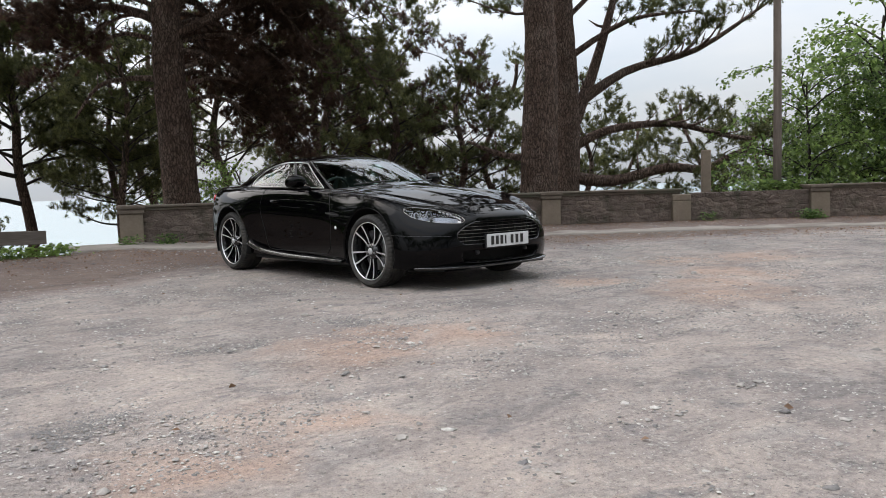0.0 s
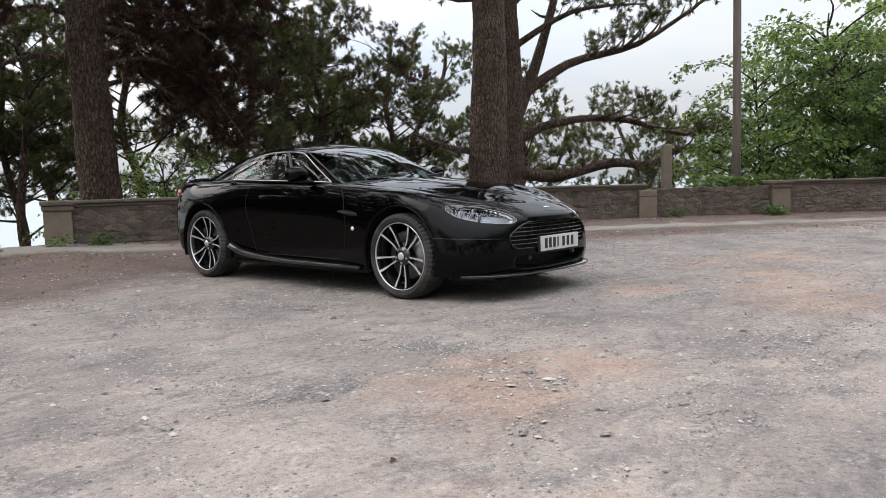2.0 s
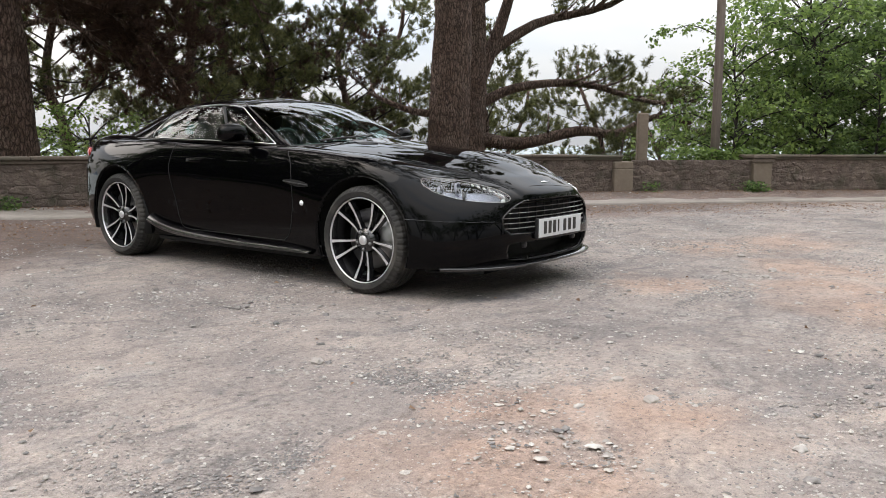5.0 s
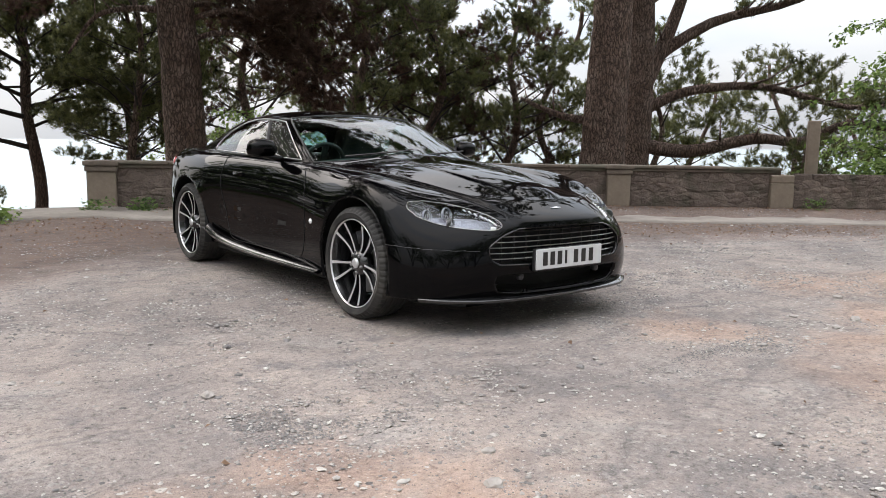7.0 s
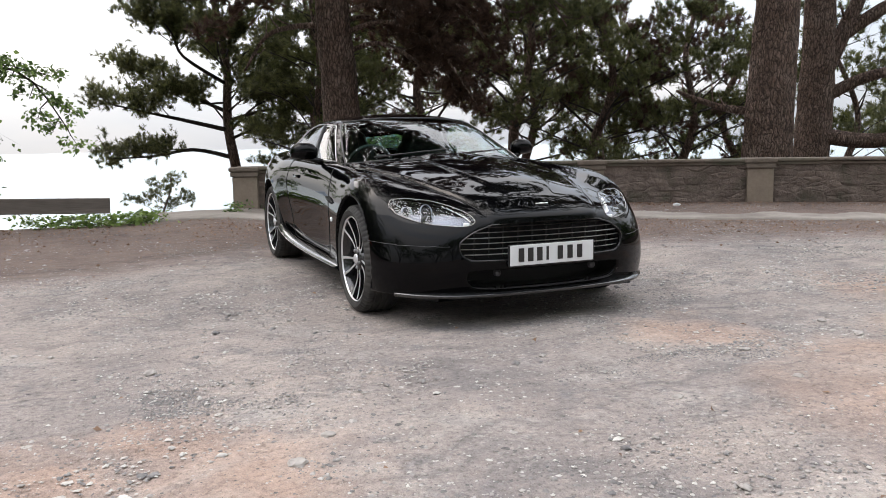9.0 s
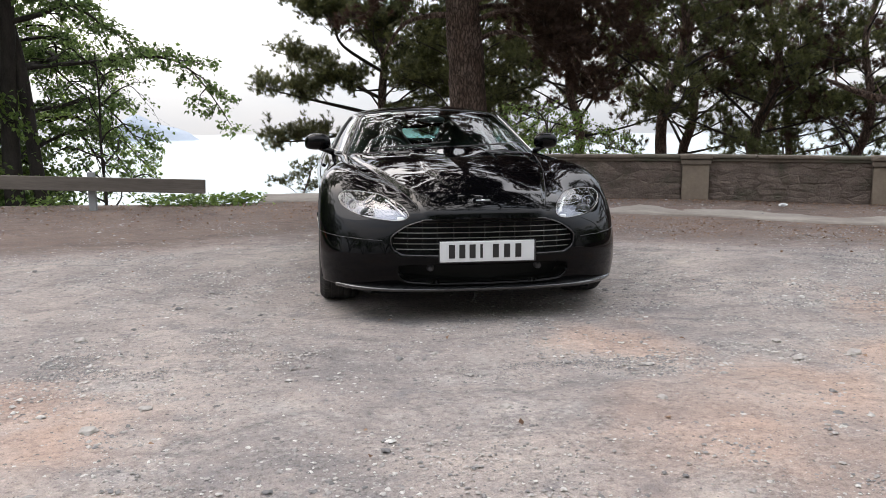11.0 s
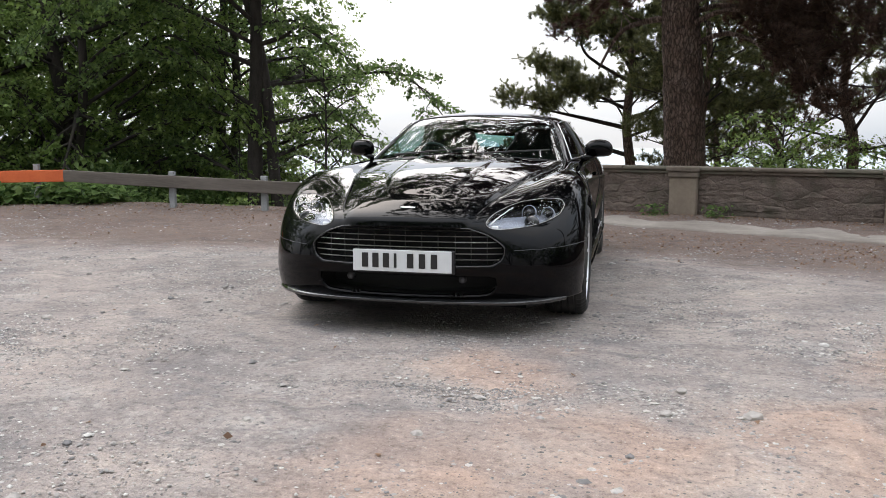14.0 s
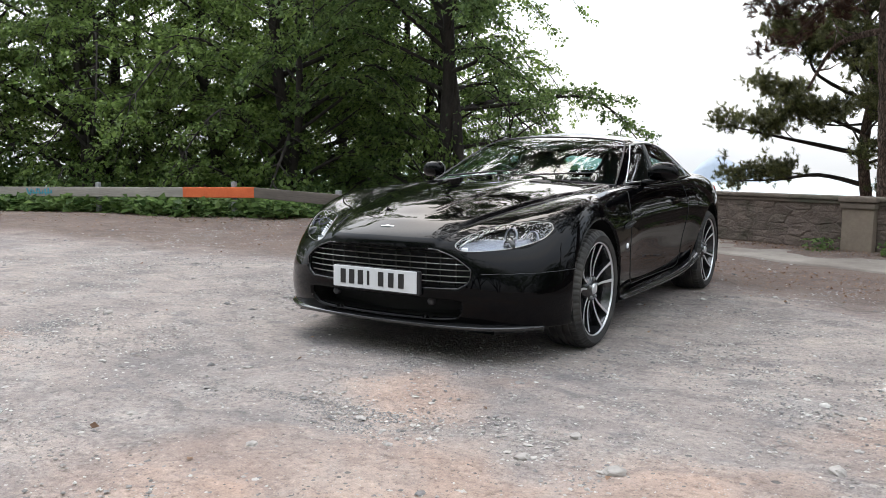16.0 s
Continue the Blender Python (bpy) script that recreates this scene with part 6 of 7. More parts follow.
pine("pine_tree", "tall pine with a thick reddish brown trunk behind the wall", base(1.91, 9.39), 15.0, 0.43, 11, first=0.50, limbs=26, reach=4.6, rust=0.55, droop=0.06, split=True, fine=9.0, per=(6, 25, .015, .26, .125), extra=[
    (7.0, [(1.0, -.3, .5), (2.4, -.5, .1), (3.6, -.4, -1.3)], .10), (7.6, [(1.1, .4, .6), (2.8, .7, .2), (4.2, .8, -1.6)], .10), (6.6, [(.8, .9, .2), (1.9, 1.7, -.3), (2.7, 2.2, -1.3)], .07),
    (5.6, [(-.6, .6, .05), (-1.1, 1.1, -.1), (-1.5, 1.4, -.75)], .075, 1), (6.5, [(.6, -.6, .35), (1.2, -1.2, .65), (1.9, -1.8, .95)], .12), (6.2, [(.5, -.5, -.1), (1.0, -1.0, -.5), (1.5, -1.4, -1.1)], .075), (6.8, [(-.8, .8, .35), (-1.6, 1.6, .3), (-2.4, 2.2, .2)], .11), (8.0, [(1.6, -.9, .3), (3.4, -1.3, -1.2), (4.2, -1.5, -2.4)], .09), (7.3, [(.6, -1.0, .4), (1.6, -1.6, -.2), (2.4, -1.9, -1.2)], .07),
    (7.9, [(1.3, .1, .4), (3.0, .2, -.3), (4.6, .3, -1.9)], .08), (8.4, [(1.2, -.6, .5), (3.2, -.9, .1), (5.2, -1.0, -1.4)], .09), (7.2, [(.9, .5, .2), (2.2, 1.0, -.7), (3.2, 1.3, -2.0)], .07), (8.8, [(1.5, .8, .4), (3.6, 1.6, -.2), (5.4, 2.2, -1.8)], .09), (9.0, [(-2.0, .2, .7), (-4.4, .3, .9), (-6.4, -.4, .7)], .11), (8.8, [(-2.0, -.3, .4), (-3.1, -.8, -.7), (-3.5, -.9, -1.9)], .08),
    # high limbs out of view, added so bonnet and glass mirror a canopy
    (9.6, [(-1.8, -1.2, .6), (-4.0, -2.6, .9), (-6.2, -4.0, .3)], .11), (10.2, [(-1.8, .9, .6), (-3.8, 1.8, .9), (-6.0, 2.4, .2)], .10), (10.8, [(-1.6, -2.0, .7), (-3.2, -4.4, 1.0), (-4.6, -6.8, .5)], .11), (11.4, [(-2.2, -.6, .6), (-5.0, -1.4, .9), (-7.6, -2.4, .2)], .10)]
    + [(10.2 + 0.28 * k, [(1.9 * math.sin(a), -1.9 * math.cos(a), .6), (r * .55 * math.sin(a + .1), -r * .55 * math.cos(a + .1), .9), (r * math.sin(a), -r * math.cos(a), .5)], .12) for k, (a, r) in enumerate([(-.05, 8.5), (.2, 9.0), (.1, 7.0), (.38, 8.5), (-.35, 8.0), (-.6, 9.5), (-.2, 11.5), (.05, 12.0), (.55, 10.5), (-.45, 11.0)])]
    + hanging_boughs(14, 4, 5.0, 8.2, -48, 45, 2.2, 3.8, 1.25) + hanging_boughs(6, 14, 6.0, 8.5, 130, 215, 1.6, 2.8, .5), clear=((5.5, 9.2, 180, 60), (4.0, 8.6, 270, 45)))
pine("pine_tree", "tall pine with a thick furrowed trunk behind the wall", base(8.95, 5.50), 15.0, 0.50, 23, first=0.58, limbs=10, reach=3.2, split=True, per=(6, 25, .015, .26, .125), extra=[
    # the two limbs from 10 m up are unseen, added for bonnet reflections
    (3.85, [(-.5, .5, .08), (-.85, .9, .26), (-1.15, 1.2, .45)], .095, 1)] + [(10.0 + .4 * k, [(-1.6 * math.cos(a), -1.6 * math.sin(a), .5), (-r * .55 * math.cos(a), -r * .55 * math.sin(a), .9), (-r * math.cos(a), -r * math.sin(a), .4)], .11) for k, (a, r) in enumerate([(.1, 7.0), (.8, 8.0)])], clear=((5.0, 9.4, 230, 80),))
pine("pine_tree", "leaning pine with long crooked limbs behind the wall", base(10.95, 6.42), 14.0, 0.43, 37, first=0.58, limbs=11, reach=3.2, split=True, per=(6, 25, .015, .26, .125), extra=[
    (5.9, [(1.2, -.9, 1.0), (2.5, -2.2, 1.5), (3.8, -3.4, 2.6)], .16), (4.9, [(.8, -.7, .5), (1.8, -1.9, .6), (3.0, -3.1, .2), (3.7, -4.0, .25)], .14),
    (4.3, [(.7, -.9, -.15), (1.6, -1.9, .15), (2.3, -2.6, .1), (2.9, -3.3, .5), (3.6, -3.9, .35)], .17, 1), (5.2, [(.45, -.3, 1.2), (.9, -.6, 2.8), (1.2, -.9, 4.4)], .20, 1), (7.2, [(1.0, -1.2, .9), (1.9, -2.6, 1.0)], .10)], clear=((5.0, 9.0, 230, 60),))
# pines standing lower on the slope
pine("pine_tree", "spreading pine rooted below the wall over the sea", base(1.1, 17.8), 12.5, 0.20, 41, first=0.50, limbs=30, reach=2.6, per=(6, 22, .017, .22, .11), wander=0.7, lean=(-.6, .2), fine=11.5, bushy=3, extra=[(5.4, [(-1.1, 0, .25), (-2.1, -.1, .1), (-3.2, -.2, .05)], .07), (6.3, [(-1.3, -.3, .3), (-2.2, -.4, .5), (-3.2, -.3, .75)], .07), (6.9, [(-1.0, .5, .5), (-1.9, .9, 1.0), (-2.6, 1.0, 1.3)], .06), (6.6, [(1.1, -.4, .3), (2.0, -.6, .3), (2.9, -.6, .1)], .06), (7.6, [(-1.2, -.5, .7), (-1.5, -.8, 1.3), (-2.0, -.9, 1.9)], .06), (5.9, [(.9, .6, .3), (1.9, .8, .2)], .05)])
pine("pine_tree", "pine with a high dark crown behind the wall", base(2.6, 14.5), 9.8, 0.15, 83, first=0.46, limbs=32, reach=2.0, wander=0.5)
variants = [
    pine("pine_tree", "slim pine with open branches on the slope", base(15.2, 12.9), 12.5, 0.20, 53, first=0.42, limbs=22, reach=2.9, wander=0.9, fine=14),
    pine("pine_tree", "dense dark pine on the slope behind the wall", base(6.4, 16.5), 11.5, 0.22, 61, first=0.52, limbs=28, reach=3.3, rust=0.35, wander=0.8, fine=14),
    pine("pine_tree", "bushy young pine on the slope behind the wall", base(17.2, 6.6), 9.6, 0.15, 71, first=0.25, limbs=26, reach=2.3, wander=0.9),
]
spot = random.Random(9)
for which, x, y, sc in [(1, 9.8, 16.5, 1.0), (1, 12.8, 16.0, .95), (1, 5.2, 19.5, 1.0), (0, 3.2, 17.0, .8), (2, 20.5, 6.0, 1.05), (2, 18.5, 10.0, 1.1), (0, 20.5, 13.5, .72), (2, 14.2, 8.6, .95), (1, 10.4, 13.4, .98), (2, -1.3, 11.4, .36), (2, 7.4, 8.4, .40), (2, 12.6, 3.4, .42), (1, 7.6, 12.9, .95), (1, 12.4, 12.2, .9)]:
    c = copy_thing(variants[which], pose(*base(x, y), 0, 0, spot.uniform(0, 360)))
    c.scale = (sc, sc, sc)

# the two-stemmed broadleaf by the barrier and the wood beyond it
spreading_tree("broadleaf_tree", "two-stemmed dark broadleaf tree leaning out beyond the barrier rail", base(-6.3, 8.9), 14.5, 0.175, 3, first=.185, limbs=80, reach=4.1, leaf=.092, per=29, mat=LEAVES_DARK, fork=.55, sag=.24, skip=((0, .36, 270, 50), (0, .235, 350, 60), (.2, .31, 355, 34)), cropped=(28, 95, .31, .48, .24))
spreading_tree("broadleaf_tree", "thin twiggy sapling beside the barrier rail", base(-4.9, 9.0), 4.8, 0.05, 51, first=.25, limbs=18, reach=1.5, leaf=.07, per=3, mat=LEAVES_DARK, sag=.30)
wood_trees = [
    spreading_tree("broadleaf_tree", "crooked broadleaf tree in the wood beyond the rail", base(-10.4, 8.6), 9.5, 0.15, 8, first=.22, limbs=26, reach=4.0, leaf=.098, per=17, mat=LEAVES, lean=(.6, -.3)),
    spreading_tree("broadleaf_tree", "tall shaded broadleaf tree in the wood beyond the rail", base(-13.8, 9.8), 13.0, 0.20, 15, first=.20, limbs=28, reach=4.6, leaf=.098, per=17, mat=LEAVES, lean=(-.4, -.8)),
    broadleaf("broadleaf_tree", "low bushy tree beside the barrier rail", base(-8.8, 6.9), 3.4, 0.07, 27, stems=3, spread=1.1, levels=4, leaf=.10, per=20, mat=LEAVES_BRIGHT, low=.26, cloud=.18),
    # coarse and out of view, added to darken what the paintwork reflects
    broadleaf("broadleaf_tree", "tall dense broadleaf tree at the back of the car park, unseen, for reflections", base(-27, -5, 5.0), 17.0, 0.30, 77, stems=1, spread=.95, levels=4, leaf=.46, per=9, mat=LEAVES_DARK, low=.30, cloud=.6),
]
for which, x, y, sc, rz in [(1, -9.6, 13.4, 1.0, 50), (0, -15.2, 6.6, 1.0, 140), (1, -17.6, 8.8, 1.1, 220), (2, -11.6, 7.2, 1.0, 80), (2, -14.2, 6.0, 1.1, 200), (0, -18.6, 3.6, 1.05, 300), (2, -9.4, 13.2, 1.5, 10), (0, -12.6, 12.0, 1.1, 190), (2, -17.0, 4.4, 1.0, 330), (2, -12.2, 10.6, 1.7, 45), (2, -16.0, 10.0, 1.8, 95), (1, -13.4, 15.0, 1.1, 310), (1, -16.5, 7.5, 1.15, 75), (1, -21.5, 6.0, 1.3, 150), (1, -11.2, 9.6, 1.1, 20), (1, -8.6, 11.8, .9, 200), (2, -10.6, 9.6, 1.3, 120), (2, -14.6, 8.4, 1.5, 20), (0, -20.5, 7.0, 1.2, 30), (2, -9.2, 11.4, 1.5, 300), (2, -18.6, 6.4, 1.6, 210), (1, -18.8, 11.2, 1.1, 260), (2, -13.0, 8.0, 1.3, 10), (1, -15.4, 13.4, 1.0, 100), (0, -11.0, 13.0, 1.3, 60), (0, -15.6, 14.6, 1.5, 250), (2, -10.2, 12.6, 1.9, 150), (2, -14.4, 11.0, 2.0, 40), (1, -20.6, 10.2, 1.2, 20), (2, -7.9, 9.6, 1.1, 70),
                            # unseen ring behind the viewpoint, sunk so the crowns close the reflected horizon
                            (3, -21, -11, .7, 60), (3, -14, -17, .8, 120), (3, -4.6, -17.5, .9, 30), (3, 3.0, -17.0, 1.0, 200), (3, 13, -18, 1.0, 250), (3, 19, -12, .9, 310), (3, -10, -22, 1.0, 75), (3, 9, -22, 1.1, 15)]:
    c = copy_thing(wood_trees[which], pose(*base(x, y, 5.0 if which == 3 else .15), 0, 0, rz))
    c.scale = (sc, sc, sc)

# bushes behind the lower wall and the tall pole
bush = spreading_tree("bush", "green leafy bush growing over the wall", base(12.1, .7), 4.9, 0.06, 33, first=.08, limbs=30, reach=2.0, leaf=.085, per=13, mat=LEAVES, group="bushes behind the wall", sag=.10, top=.6, cat="bush")
bush_dark = spreading_tree("bush", "dense dark green bush behind the wall", base(13.6, -.6), 5.4, 0.07, 44, first=.08, limbs=32, reach=2.2, leaf=.095, per=15, mat=LEAVES_DARK, group="bushes behind the wall", sag=.15, top=.6, cat="bush")
for ob, x, y, sc, rz in [(bush, 13.2, -.5, 1.25, 70), (bush_dark, 15.2, .2, 1.35, 130), (bush_dark, 15.4, -2.6, 1.45, 200), (bush, 11.0, .9, .45, 20), (bush_dark, 12.6, -1.8, .6, 280), (bush, 14.6, 1.4, 1.1, 160), (bush_dark, 17.2, -1.0, 1.6, 40), (bush_dark, 15.8, -5.0, 1.4, 10), (bush, 3.9, 10.3, .86, 90), (bush, 2.9, 11.0, .74, 200), (bush, 5.0, 11.2, .8, 310)]:
    c = copy_thing(ob, pose(*base(x, y), 0, 0, rz))
    c.scale = (sc, sc, sc)

# ---- timber barrier rail ----
def along(p, q, s):
    return (p[0] + (q[0] - p[0]) * s, p[1] + (q[1] - p[1]) * s)


fence = thing("barrier_rail", "weathered timber barrier rail on grey metal posts beside the drop", "fence")
for (a, c, z0, z1, mat, lab) in [(RAIL[0], RAIL[1], 0.385, 0.51, WOOD_DARK, "dark weathered rail board"), (RAIL[1], RAIL[2], 0.51, 0.42, WOOD_GREY, "pale grey rail board with a painted end"), (RAIL[2], RAIL[3], 0.42, 0.45, WOOD_GREY, "pale grey rail board")]:
    d = Vector((c[0] - a[0], c[1] - a[1], z1 - z0))
    m = Matrix.Translation((a[0], a[1], z0)) @ d.to_track_quat("X", "Z").to_matrix().to_4x4()
    bm = bmesh.new()
    box(bm, (d.length, 0.06, 0.165), (d.length / 2, 0, 0.0), 0.008)
    rail = part("rail_board", bm, mat, fence, lab, False, m)
    if mat is WOOD_GREY and z0 > 0.5:
        bm = bmesh.new()
        box(bm, (1.32, 0.068, 0.172), (0.66, 0, 0.0), 0.008)
        part("painted_end", bm, ORANGE, rail, "orange painted end", False)
        bm = bmesh.new()
        for q in range(9):
            h = 0.05 + 0.04 * abs(math.sin(q * 2.1))
            box(bm, (0.026, 0.074, h * 1.25), (3.95 + q * 0.062, 0.0, 0.01 * math.sin(q * 1.7)), 0, Matrix.Rotation(0.4 * math.sin(q * 3.3), 4, "Y"))
        box(bm, (0.50, 0.073, 0.018), (4.18, 0.0, -0.02))
        part("spray_mark", bm, TEAL, rail, "teal spray paint scrawl", False)
for s, seg, hh in [(0.285, 0, 0.56), (0.60, 0, 0.60), (0.085, 1, 0.68), (0.60, 1, 0.62), (0.12, 2, 0.58), (0.6, 2, 0.60)]:
    x, y = along(RAIL[seg], RAIL[seg + 1], s)
    bm = bmesh.new()
    z = float(land(x, y))
    box(bm, (0.085, 0.06, hh + 0.3 - z), (0, 0.065, (hh + z - 0.3) / 2), 0.008)
    part("post", bm, GALV, fence, "", False, pose(x, y, 0))

# ---- utility pole and stone post behind the wall ----
v, f = tube([(0, 0, -.6), (0.01, 0, 2), (0.0, .02, 5), (.02, 0, 8.2)], [.080, .077, .070, .060], 16)
ob = link("utility_pole", mesh_data("utility_pole", v, f, WOOD_POLE))
ob.matrix_basis = pose(10.0, .35, float(land(10.0, .35)))
tagged(ob, "tall weathered brown timber pole behind the wall", "pole")
bm = bmesh.new()
box(bm, (.18, .18, 1.6), (0, 0, .72), .02)
ob = part("stone_post", bm, PILLAR, smooth=False, m=pose(9.15, 1.36, -.1, 0, 0, 35))
tagged(ob, "square weathered stone post standing behind the wall", "post")

# ---- loose stones and grit on the gravel ----
def pebbles(name, n, lo, hi, area, seed, mat, label, flat=0.6, gate=0.12, tiny=False):
    rng = np.random.default_rng(seed)
    x, y = rng.uniform(area[0], area[1], n), rng.uniform(area[2], area[3], n)
    keep = (y < edge_y(x) - 0.2) & np.array([noise.noise(Vector((a * 0.9, b * 0.9, seed))) + 0.6 * noise.noise(Vector((a * 3.3, b * 3.3, 2))) + 0.35 * noise.noise(Vector((a * 9, b * 9, 4))) > rng.normal() * 0.18 + gate for a, b in zip(x, y)])
    x, y = x[keep], y[keep]
    n = len(x)
    r = lo * (hi / lo) ** (rng.random(n) ** 2.6)
    octa = np.array([(1, 0, 0), (0, 1, 0), (-1, 0, 0), (0, -1, 0), (0.1, 0.1, 1), (0, 0, -0.6), (.7, .7, .45), (-.7, .6, .5), (-.6, -.7, .4), (.7, -.7, .5)], float)
    hull = np.array([(0, 6, 4), (6, 1, 4), (1, 7, 4), (7, 2, 4), (2, 8, 4), (8, 3, 4), (3, 9, 4), (9, 0, 4), (1, 6, 0), (2, 7, 1), (3, 8, 2), (0, 9, 3)])
    if tiny:
        octa, hull = octa[[0, 1, 2, 3, 4]], np.array([(0, 1, 4), (1, 2, 4), (2, 3, 4), (3, 0, 4)])
    jit = octa[None] * rng.uniform(0.65, 1.25, (n, len(octa), 1)) + rng.normal(size=(n, len(octa), 3)) * 0.08
    w = rng.uniform(0, 6.28, n)
    sx, sz = rng.uniform(0.7, 1.4, n), flat * rng.uniform(0.6, 1.2, n)
    px, py = jit[..., 0] * sx[:, None], jit[..., 1]
    v = np.stack([x[:, None] + r[:, None] * (px * np.cos(w)[:, None] - py * np.sin(w)[:, None]), y[:, None] + r[:, None] * (px * np.sin(w)[:, None] + py * np.cos(w)[:, None]), (land(x, y) + r * 0.05)[:, None] + r[:, None] * sz[:, None] * jit[..., 2]], -1)
    f = (np.arange(n)[:, None, None] * len(octa) + hull[None]).reshape(-1, 3)
    ob = link(name, big_mesh(name, v.reshape(-1, 3), f, mat))
    return tagged(ob, label, "gravel", kind="stuff")


pebble_mat, nt, b = material("loose_stone")
isl = nt.nodes.new("ShaderNodeNewGeometry").outputs["Random Per Island"]
col = ramp(nt, isl, [(0.0, (0.14, 0.133, 0.135)), (0.35, (0.24, 0.225, 0.215)), (0.75, (0.34, 0.315, 0.295)), (1.0, (0.52, 0.50, 0.47))])
nt.links.new(mixc(nt, 0.5, col, ramp(nt, noise_fac(nt, coords(nt), 60, 3), [(0.3, (0.6, 0.6, 0.6)), (0.7, (1.3, 1.3, 1.3))]), "MULTIPLY"), b.inputs["Base Color"])
b.inputs["Roughness"].default_value = 0.9
pebbles("loose_grit", 150000, 0.0035, 0.0115, (-6.5, 7, -6, 2.5), 1, pebble_mat, "loose grey grit scattered over the car park", gate=0.26, tiny=True)
pebbles("fine_gravel", 60000, 0.0045, 0.011, (-5.6, 4.6, -5.4, 0.5), 21, pebble_mat, "fine loose gravel scattered over the car park", flat=0.75, gate=0.10)
pebbles("loose_stones", 12000, 0.007, 0.024, (-7.5, 9, -7, 4), 2, pebble_mat, "small loose stones scattered over the gravel", gate=0.05)
PALE_STONE = rough_material("pale_stone", (0.34, 0.315, 0.29), (0.50, 0.465, 0.43), 30.0, 0.9, 70, 0.004)
DARK_GRIT = rough_material("dark_grit", (0.085, 0.083, 0.085), (0.22, 0.21, 0.205), 60.0, 0.9)
pebbles("embedded_stones", 200, 0.006, 0.021, (-3.05, -1.8, -4.05, -2.85), 3, PALE_STONE, "pale flat stones set into the worn gravel", flat=0.22, gate=0.0)
pebbles("embedded_stones", 150, 0.007, 0.024, (.4, 2.3, -3.7, -2.4), 8, PALE_STONE, "pale flat stones set into the sandy gravel", flat=0.22, gate=0.1)
for spot_x, spot_y, rad, sd in ((-2.9, -2.75, .36, 11), (-1.7, -2.6, .45, 12), (.2, -3.2, .5, 13), (1.9, -2.0, .5, 14), (-3.9, -3.9, .35, 15)):
    pebbles("dark_grit", 5200, 0.003, 0.0075, (spot_x - rad, spot_x + rad, spot_y - rad * .6, spot_y + rad * .6), sd, DARK_GRIT, "drift of dark grit on the gravel", gate=0.30, tiny=True)
for x, y, r, rz in [(1.59, -3.01, 0.029, 20), (-2.10, -2.215, 0.026, 70), (-.19, -3.48, 0.019, 0), (.44, -3.47, 0.020, 130), (1.28, -3.05, 0.022, 40), (1.35, -2.75, 0.020, 80), (-1.7, -3.5, 0.026, 10), (-3.31, -4.86, 0.022, 0), (-1.55, -3.3, 0.022, 200), (2.2, -2.6, 0.025, 300)]:
    bm = bmesh.new()
    bmesh.ops.create_icosphere(bm, subdivisions=3, radius=1)
    for vv in bm.verts:
        k = 1 + 0.28 * noise.noise(vv.co * 1.7 + Vector((x * 9, y * 9, 0))) + 0.08 * noise.noise(vv.co * 5)
        vv.co = Vector((vv.co.x * 1.25, vv.co.y, vv.co.z * 0.62)) * k * r
    ob = part("rock", bm, PEBBLE, smooth=False, m=pose(x, y, r * 0.22, 0, 0, rz))
    tagged(ob, "pale grey loose stone lying on the gravel", "stone", "loose rocks")

# ---- fallen leaves, weeds and undergrowth ----
def litter(name, n, pick, seed, size, mat, label, tilt=0.08):
    rng = np.random.default_rng(seed)
    p = pick(rng, n)
    z = land(p[:, 0], p[:, 1]) + rng.uniform(0.006, 0.014, len(p))
    c = np.column_stack([p, z])
    w = rng.uniform(0, 6.28, len(p))
    d = np.column_stack([np.cos(w), np.sin(w), rng.normal(size=len(p)) * tilt])
    v, f = leaves(c, d * 3, rng, size, 0.15)
    ob = link(name, big_mesh(name, v, f, mat))
    return tagged(ob, label, "leaves", kind="stuff")


LITTER = leaf_material("dead_leaves", (0.17, 0.105, 0.072), (0.34, 0.225, 0.155), 0.8, 4.0)


def by_wall(rng, n):
    fr, out = densify(offset_line(WALL, 0.0), 30), []
    idx = rng.integers(0, len(fr) - 1, n)
    off = np.where(rng.random(n) < 0.45, np.abs(rng.normal(size=n)) * 0.28 + 0.03, 1.7 + np.abs(rng.normal(size=n)) * 0.7)
    for i, o in zip(idx, off):
        a, c = fr[i], fr[i + 1]
        d = Vector((c[0] - a[0], c[1] - a[1])).normalized()
        j = rng.random()
        out.append((a[0] + (c[0] - a[0]) * j + d.y * o, a[1] + (c[1] - a[1]) * j - d.x * o))
    return np.array(out)


def by_rail(rng, n):
    x = rng.uniform(-15, -0.6, n)
    y = edge_y(x) - 0.2 - np.abs(rng.normal(size=n)) * 1.0
    return np.column_stack([x, y])


def anywhere(rng, n):
    p = np.column_stack([rng.uniform(-7, 8, n), rng.uniform(-6, 3, n)])
    return p


litter("fallen_leaves", 9000, by_wall, 4, 0.024, LITTER, "dry brown leaf litter along the wall")
litter("fallen_leaves", 4200, by_rail, 5, 0.026, LITTER, "dry brown leaf litter along the rail")
litter("fallen_leaves", 120, anywhere, 6, 0.03, LITTER, "scattered dry leaves on the gravel")


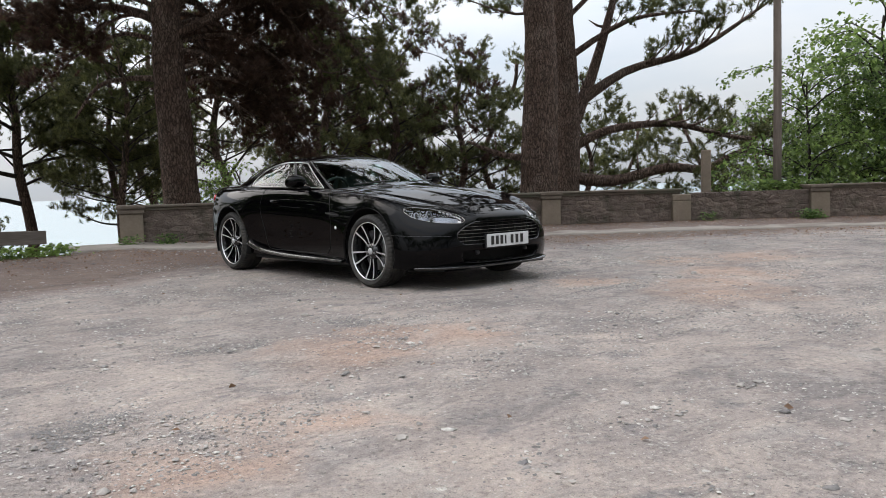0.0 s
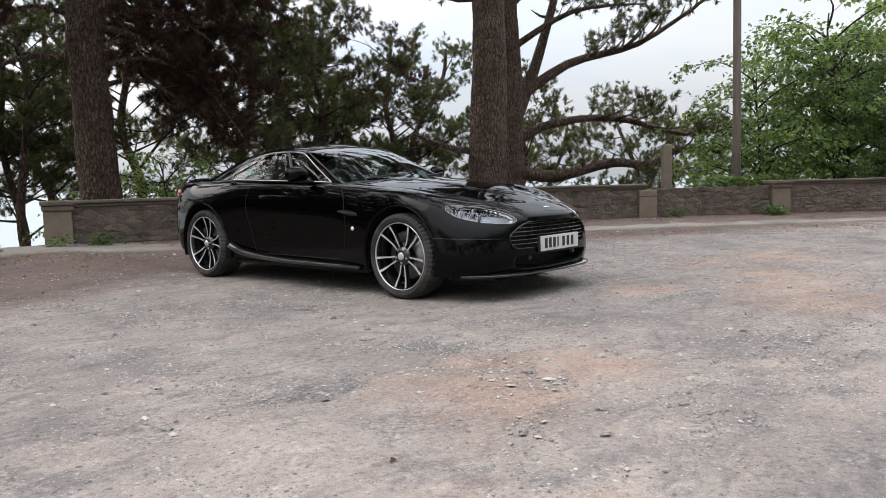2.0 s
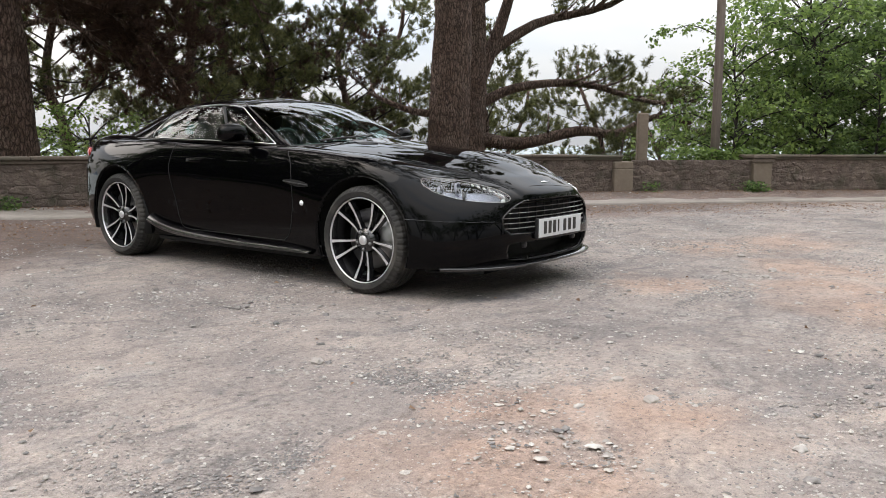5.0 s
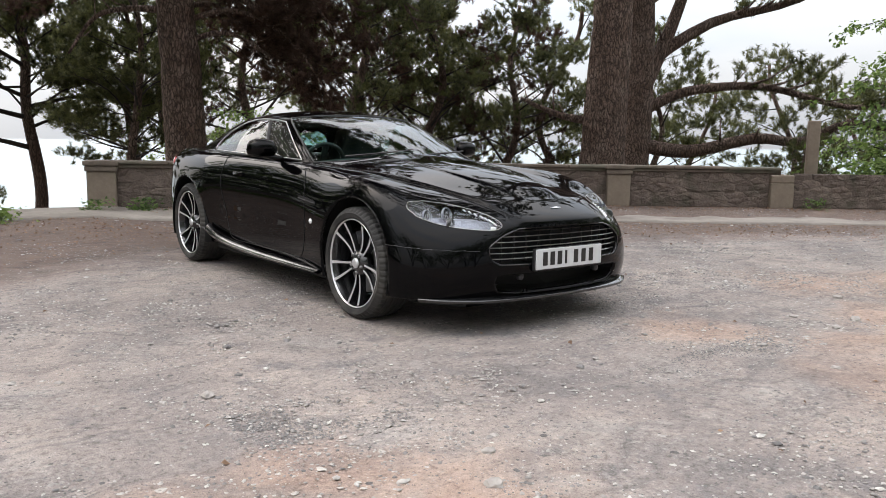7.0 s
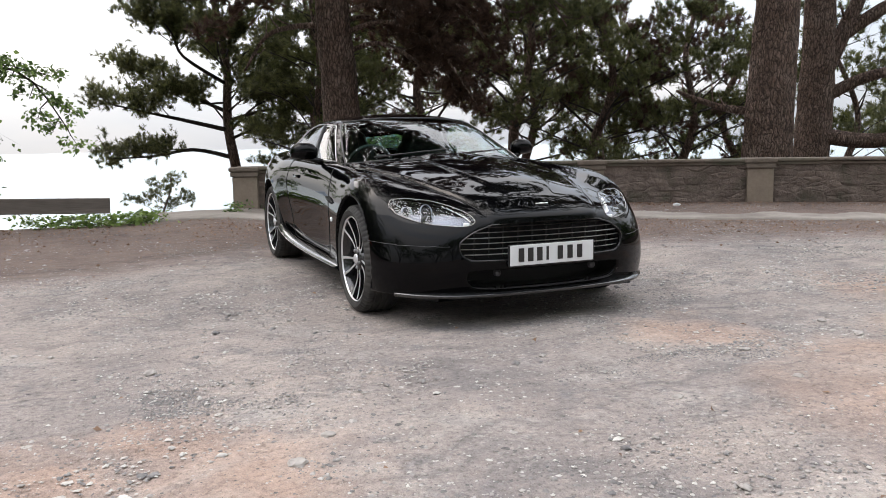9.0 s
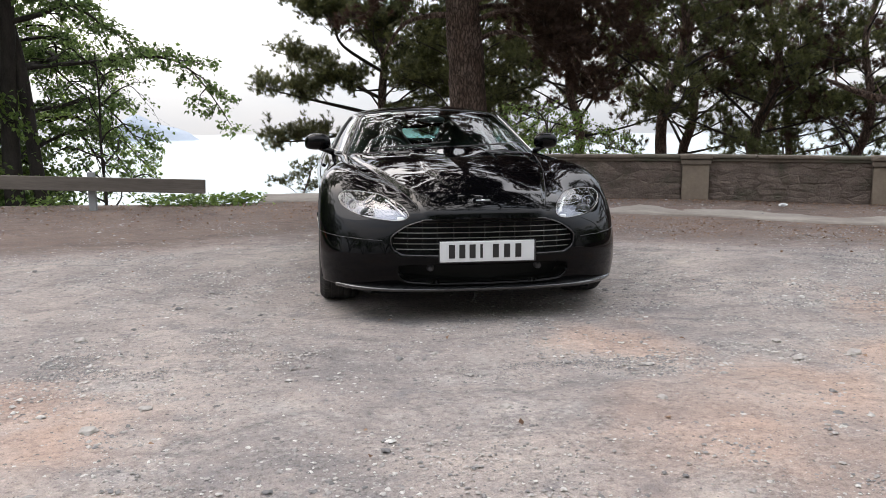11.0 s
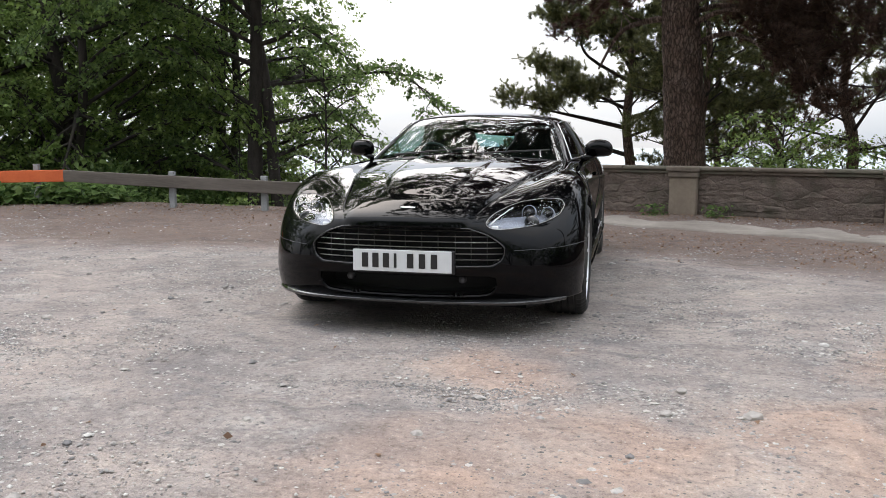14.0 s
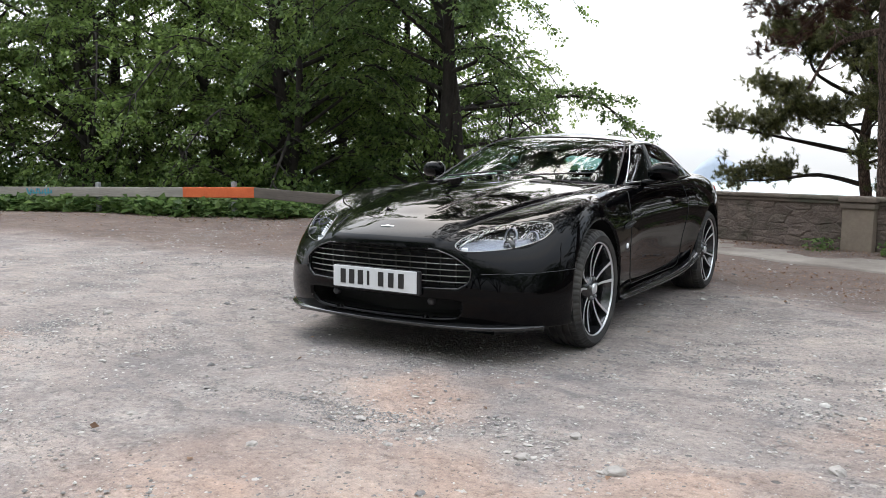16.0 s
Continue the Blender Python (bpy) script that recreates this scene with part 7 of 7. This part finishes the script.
def weeds(name, n, pick, seed, height, size, mat, label, cat="plants"):
    """Leafy low growth: leaves stacked up over their spots."""
    rng = np.random.default_rng(seed)
    p = pick(rng, n)
    h = height * rng.random(len(p)) ** 1.3
    c = np.column_stack([p + rng.normal(size=p.shape) * 0.05, land(p[:, 0], p[:, 1]) + h])
    ax = np.column_stack([rng.normal(size=len(p)), rng.normal(size=len(p)) - 0.5, np.full(len(p), 0.25)])
    v, f = leaves(c, ax, rng, size, 0.3)
    ob = link(name, big_mesh(name, v, f, mat))
    return tagged(ob, label, cat, kind="stuff")


def rail_foot(rng, n):
    x = rng.uniform(-17, -6.4, n)
    return np.column_stack([x, edge_y(x) - 0.85 + rng.uniform(0, 1.1, n) - 0.12 * np.sin(x * 2.1)])


def edge_tufts(rng, n):
    cx = rng.choice([-2.75, -2.45, -2.1, -1.9, -3.1, -5.5, -4.4], n, p=[.2, .2, .2, .15, .1, .05, .1])
    x = cx + rng.normal(size=n) * 0.13
    return np.column_stack([x, edge_y(x) - 0.1 + rng.normal(size=n) * 0.12])


def wall_foot(rng, n):
    spots = np.array([(-.75, 5.0), (-.2, 4.95), (1.35, 4.4), (2.08, 4.18), (9.5, -.48), (9.62, -.55), (8.2, .75)])
    s = spots[rng.choice(len(spots), n, p=[.16, .16, .1, .1, .2, .2, .08])]
    return s + rng.normal(size=(n, 2)) * 0.075


def wall_top(rng, n):
    t = 0.5 + 0.6 * rng.random(n)
    a, c = np.array(WALL[4]), np.array(WALL[5])
    return a + (c - a) * t[:, None] + np.array([.38, .50]) + rng.normal(size=(n, 2)) * 0.16


weeds("undergrowth", 7000, rail_foot, 7, 0.27, 0.15, LEAVES_BRIGHT, "broad-leaved green undergrowth below the barrier rail")
weeds("grass_tufts", 900, edge_tufts, 8, 0.13, 0.065, LEAVES, "rough grass and weeds at the edge of the drop")
weeds("weeds", 900, wall_foot, 9, 0.15, 0.055, LEAVES_BRIGHT, "small green weeds at the foot of the wall")


rng = np.random.default_rng(12)
p = wall_top(rng, 1500)
c = np.column_stack([p, 0.40 + rng.random(len(p)) ** 1.4 * 0.42])
v, f = leaves(c, np.column_stack([rng.normal(size=len(p)) - .4, rng.normal(size=len(p)) - .6, np.zeros(len(p))]), rng, 0.09, 0.4)
tagged(link("ivy", big_mesh("ivy", v, f, LEAVES)), "green ivy and brambles spilling over the wall", "ivy", kind="stuff")

# a scrap of white paper dropped on the footpath
bm = bmesh.new()
bmesh.ops.create_icosphere(bm, subdivisions=2, radius=1)
for vv in bm.verts:
    k = 1 + 0.45 * noise.noise(vv.co * 2.6) + 0.2 * noise.noise(vv.co * 6.1)
    vv.co = Vector((vv.co.x * 0.062, vv.co.y * 0.045, vv.co.z * 0.022)) * k
ob = part("paper_scrap", bm, PLATE_WHITE, smooth=False, m=pose(4.63, 2.64, float(land(4.63, 2.64)) + 0.045, 0, 0, 25))
tagged(ob, "crumpled scrap of white paper on the footpath", "litter")

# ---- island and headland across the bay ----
# the distance haze is put into the rock's pale blue-grey colour
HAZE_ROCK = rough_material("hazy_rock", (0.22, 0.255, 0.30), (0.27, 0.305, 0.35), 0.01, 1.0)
def far_hill(name, outline, depth, label):
    v, f = [], []
    n = len(outline)
    for k, (sc, dz) in enumerate(((0.0, -8), (0.55, 0.6), (1.0, 1.0), (0.55, 0.6), (0.0, -8))):
        for x, y, z in outline:
            back = (k - 2) * depth
            hz = -31 + (z + 31) * (dz if dz > 0 else 0)
            v.append((x, y + back, hz))
    for k in range(4):
        for i in range(n - 1):
            a = k * n + i
            f.append((a, a + 1, a + n + 1, a + n))
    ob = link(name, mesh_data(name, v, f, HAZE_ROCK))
    return tagged(ob, label, "island", kind="structure")


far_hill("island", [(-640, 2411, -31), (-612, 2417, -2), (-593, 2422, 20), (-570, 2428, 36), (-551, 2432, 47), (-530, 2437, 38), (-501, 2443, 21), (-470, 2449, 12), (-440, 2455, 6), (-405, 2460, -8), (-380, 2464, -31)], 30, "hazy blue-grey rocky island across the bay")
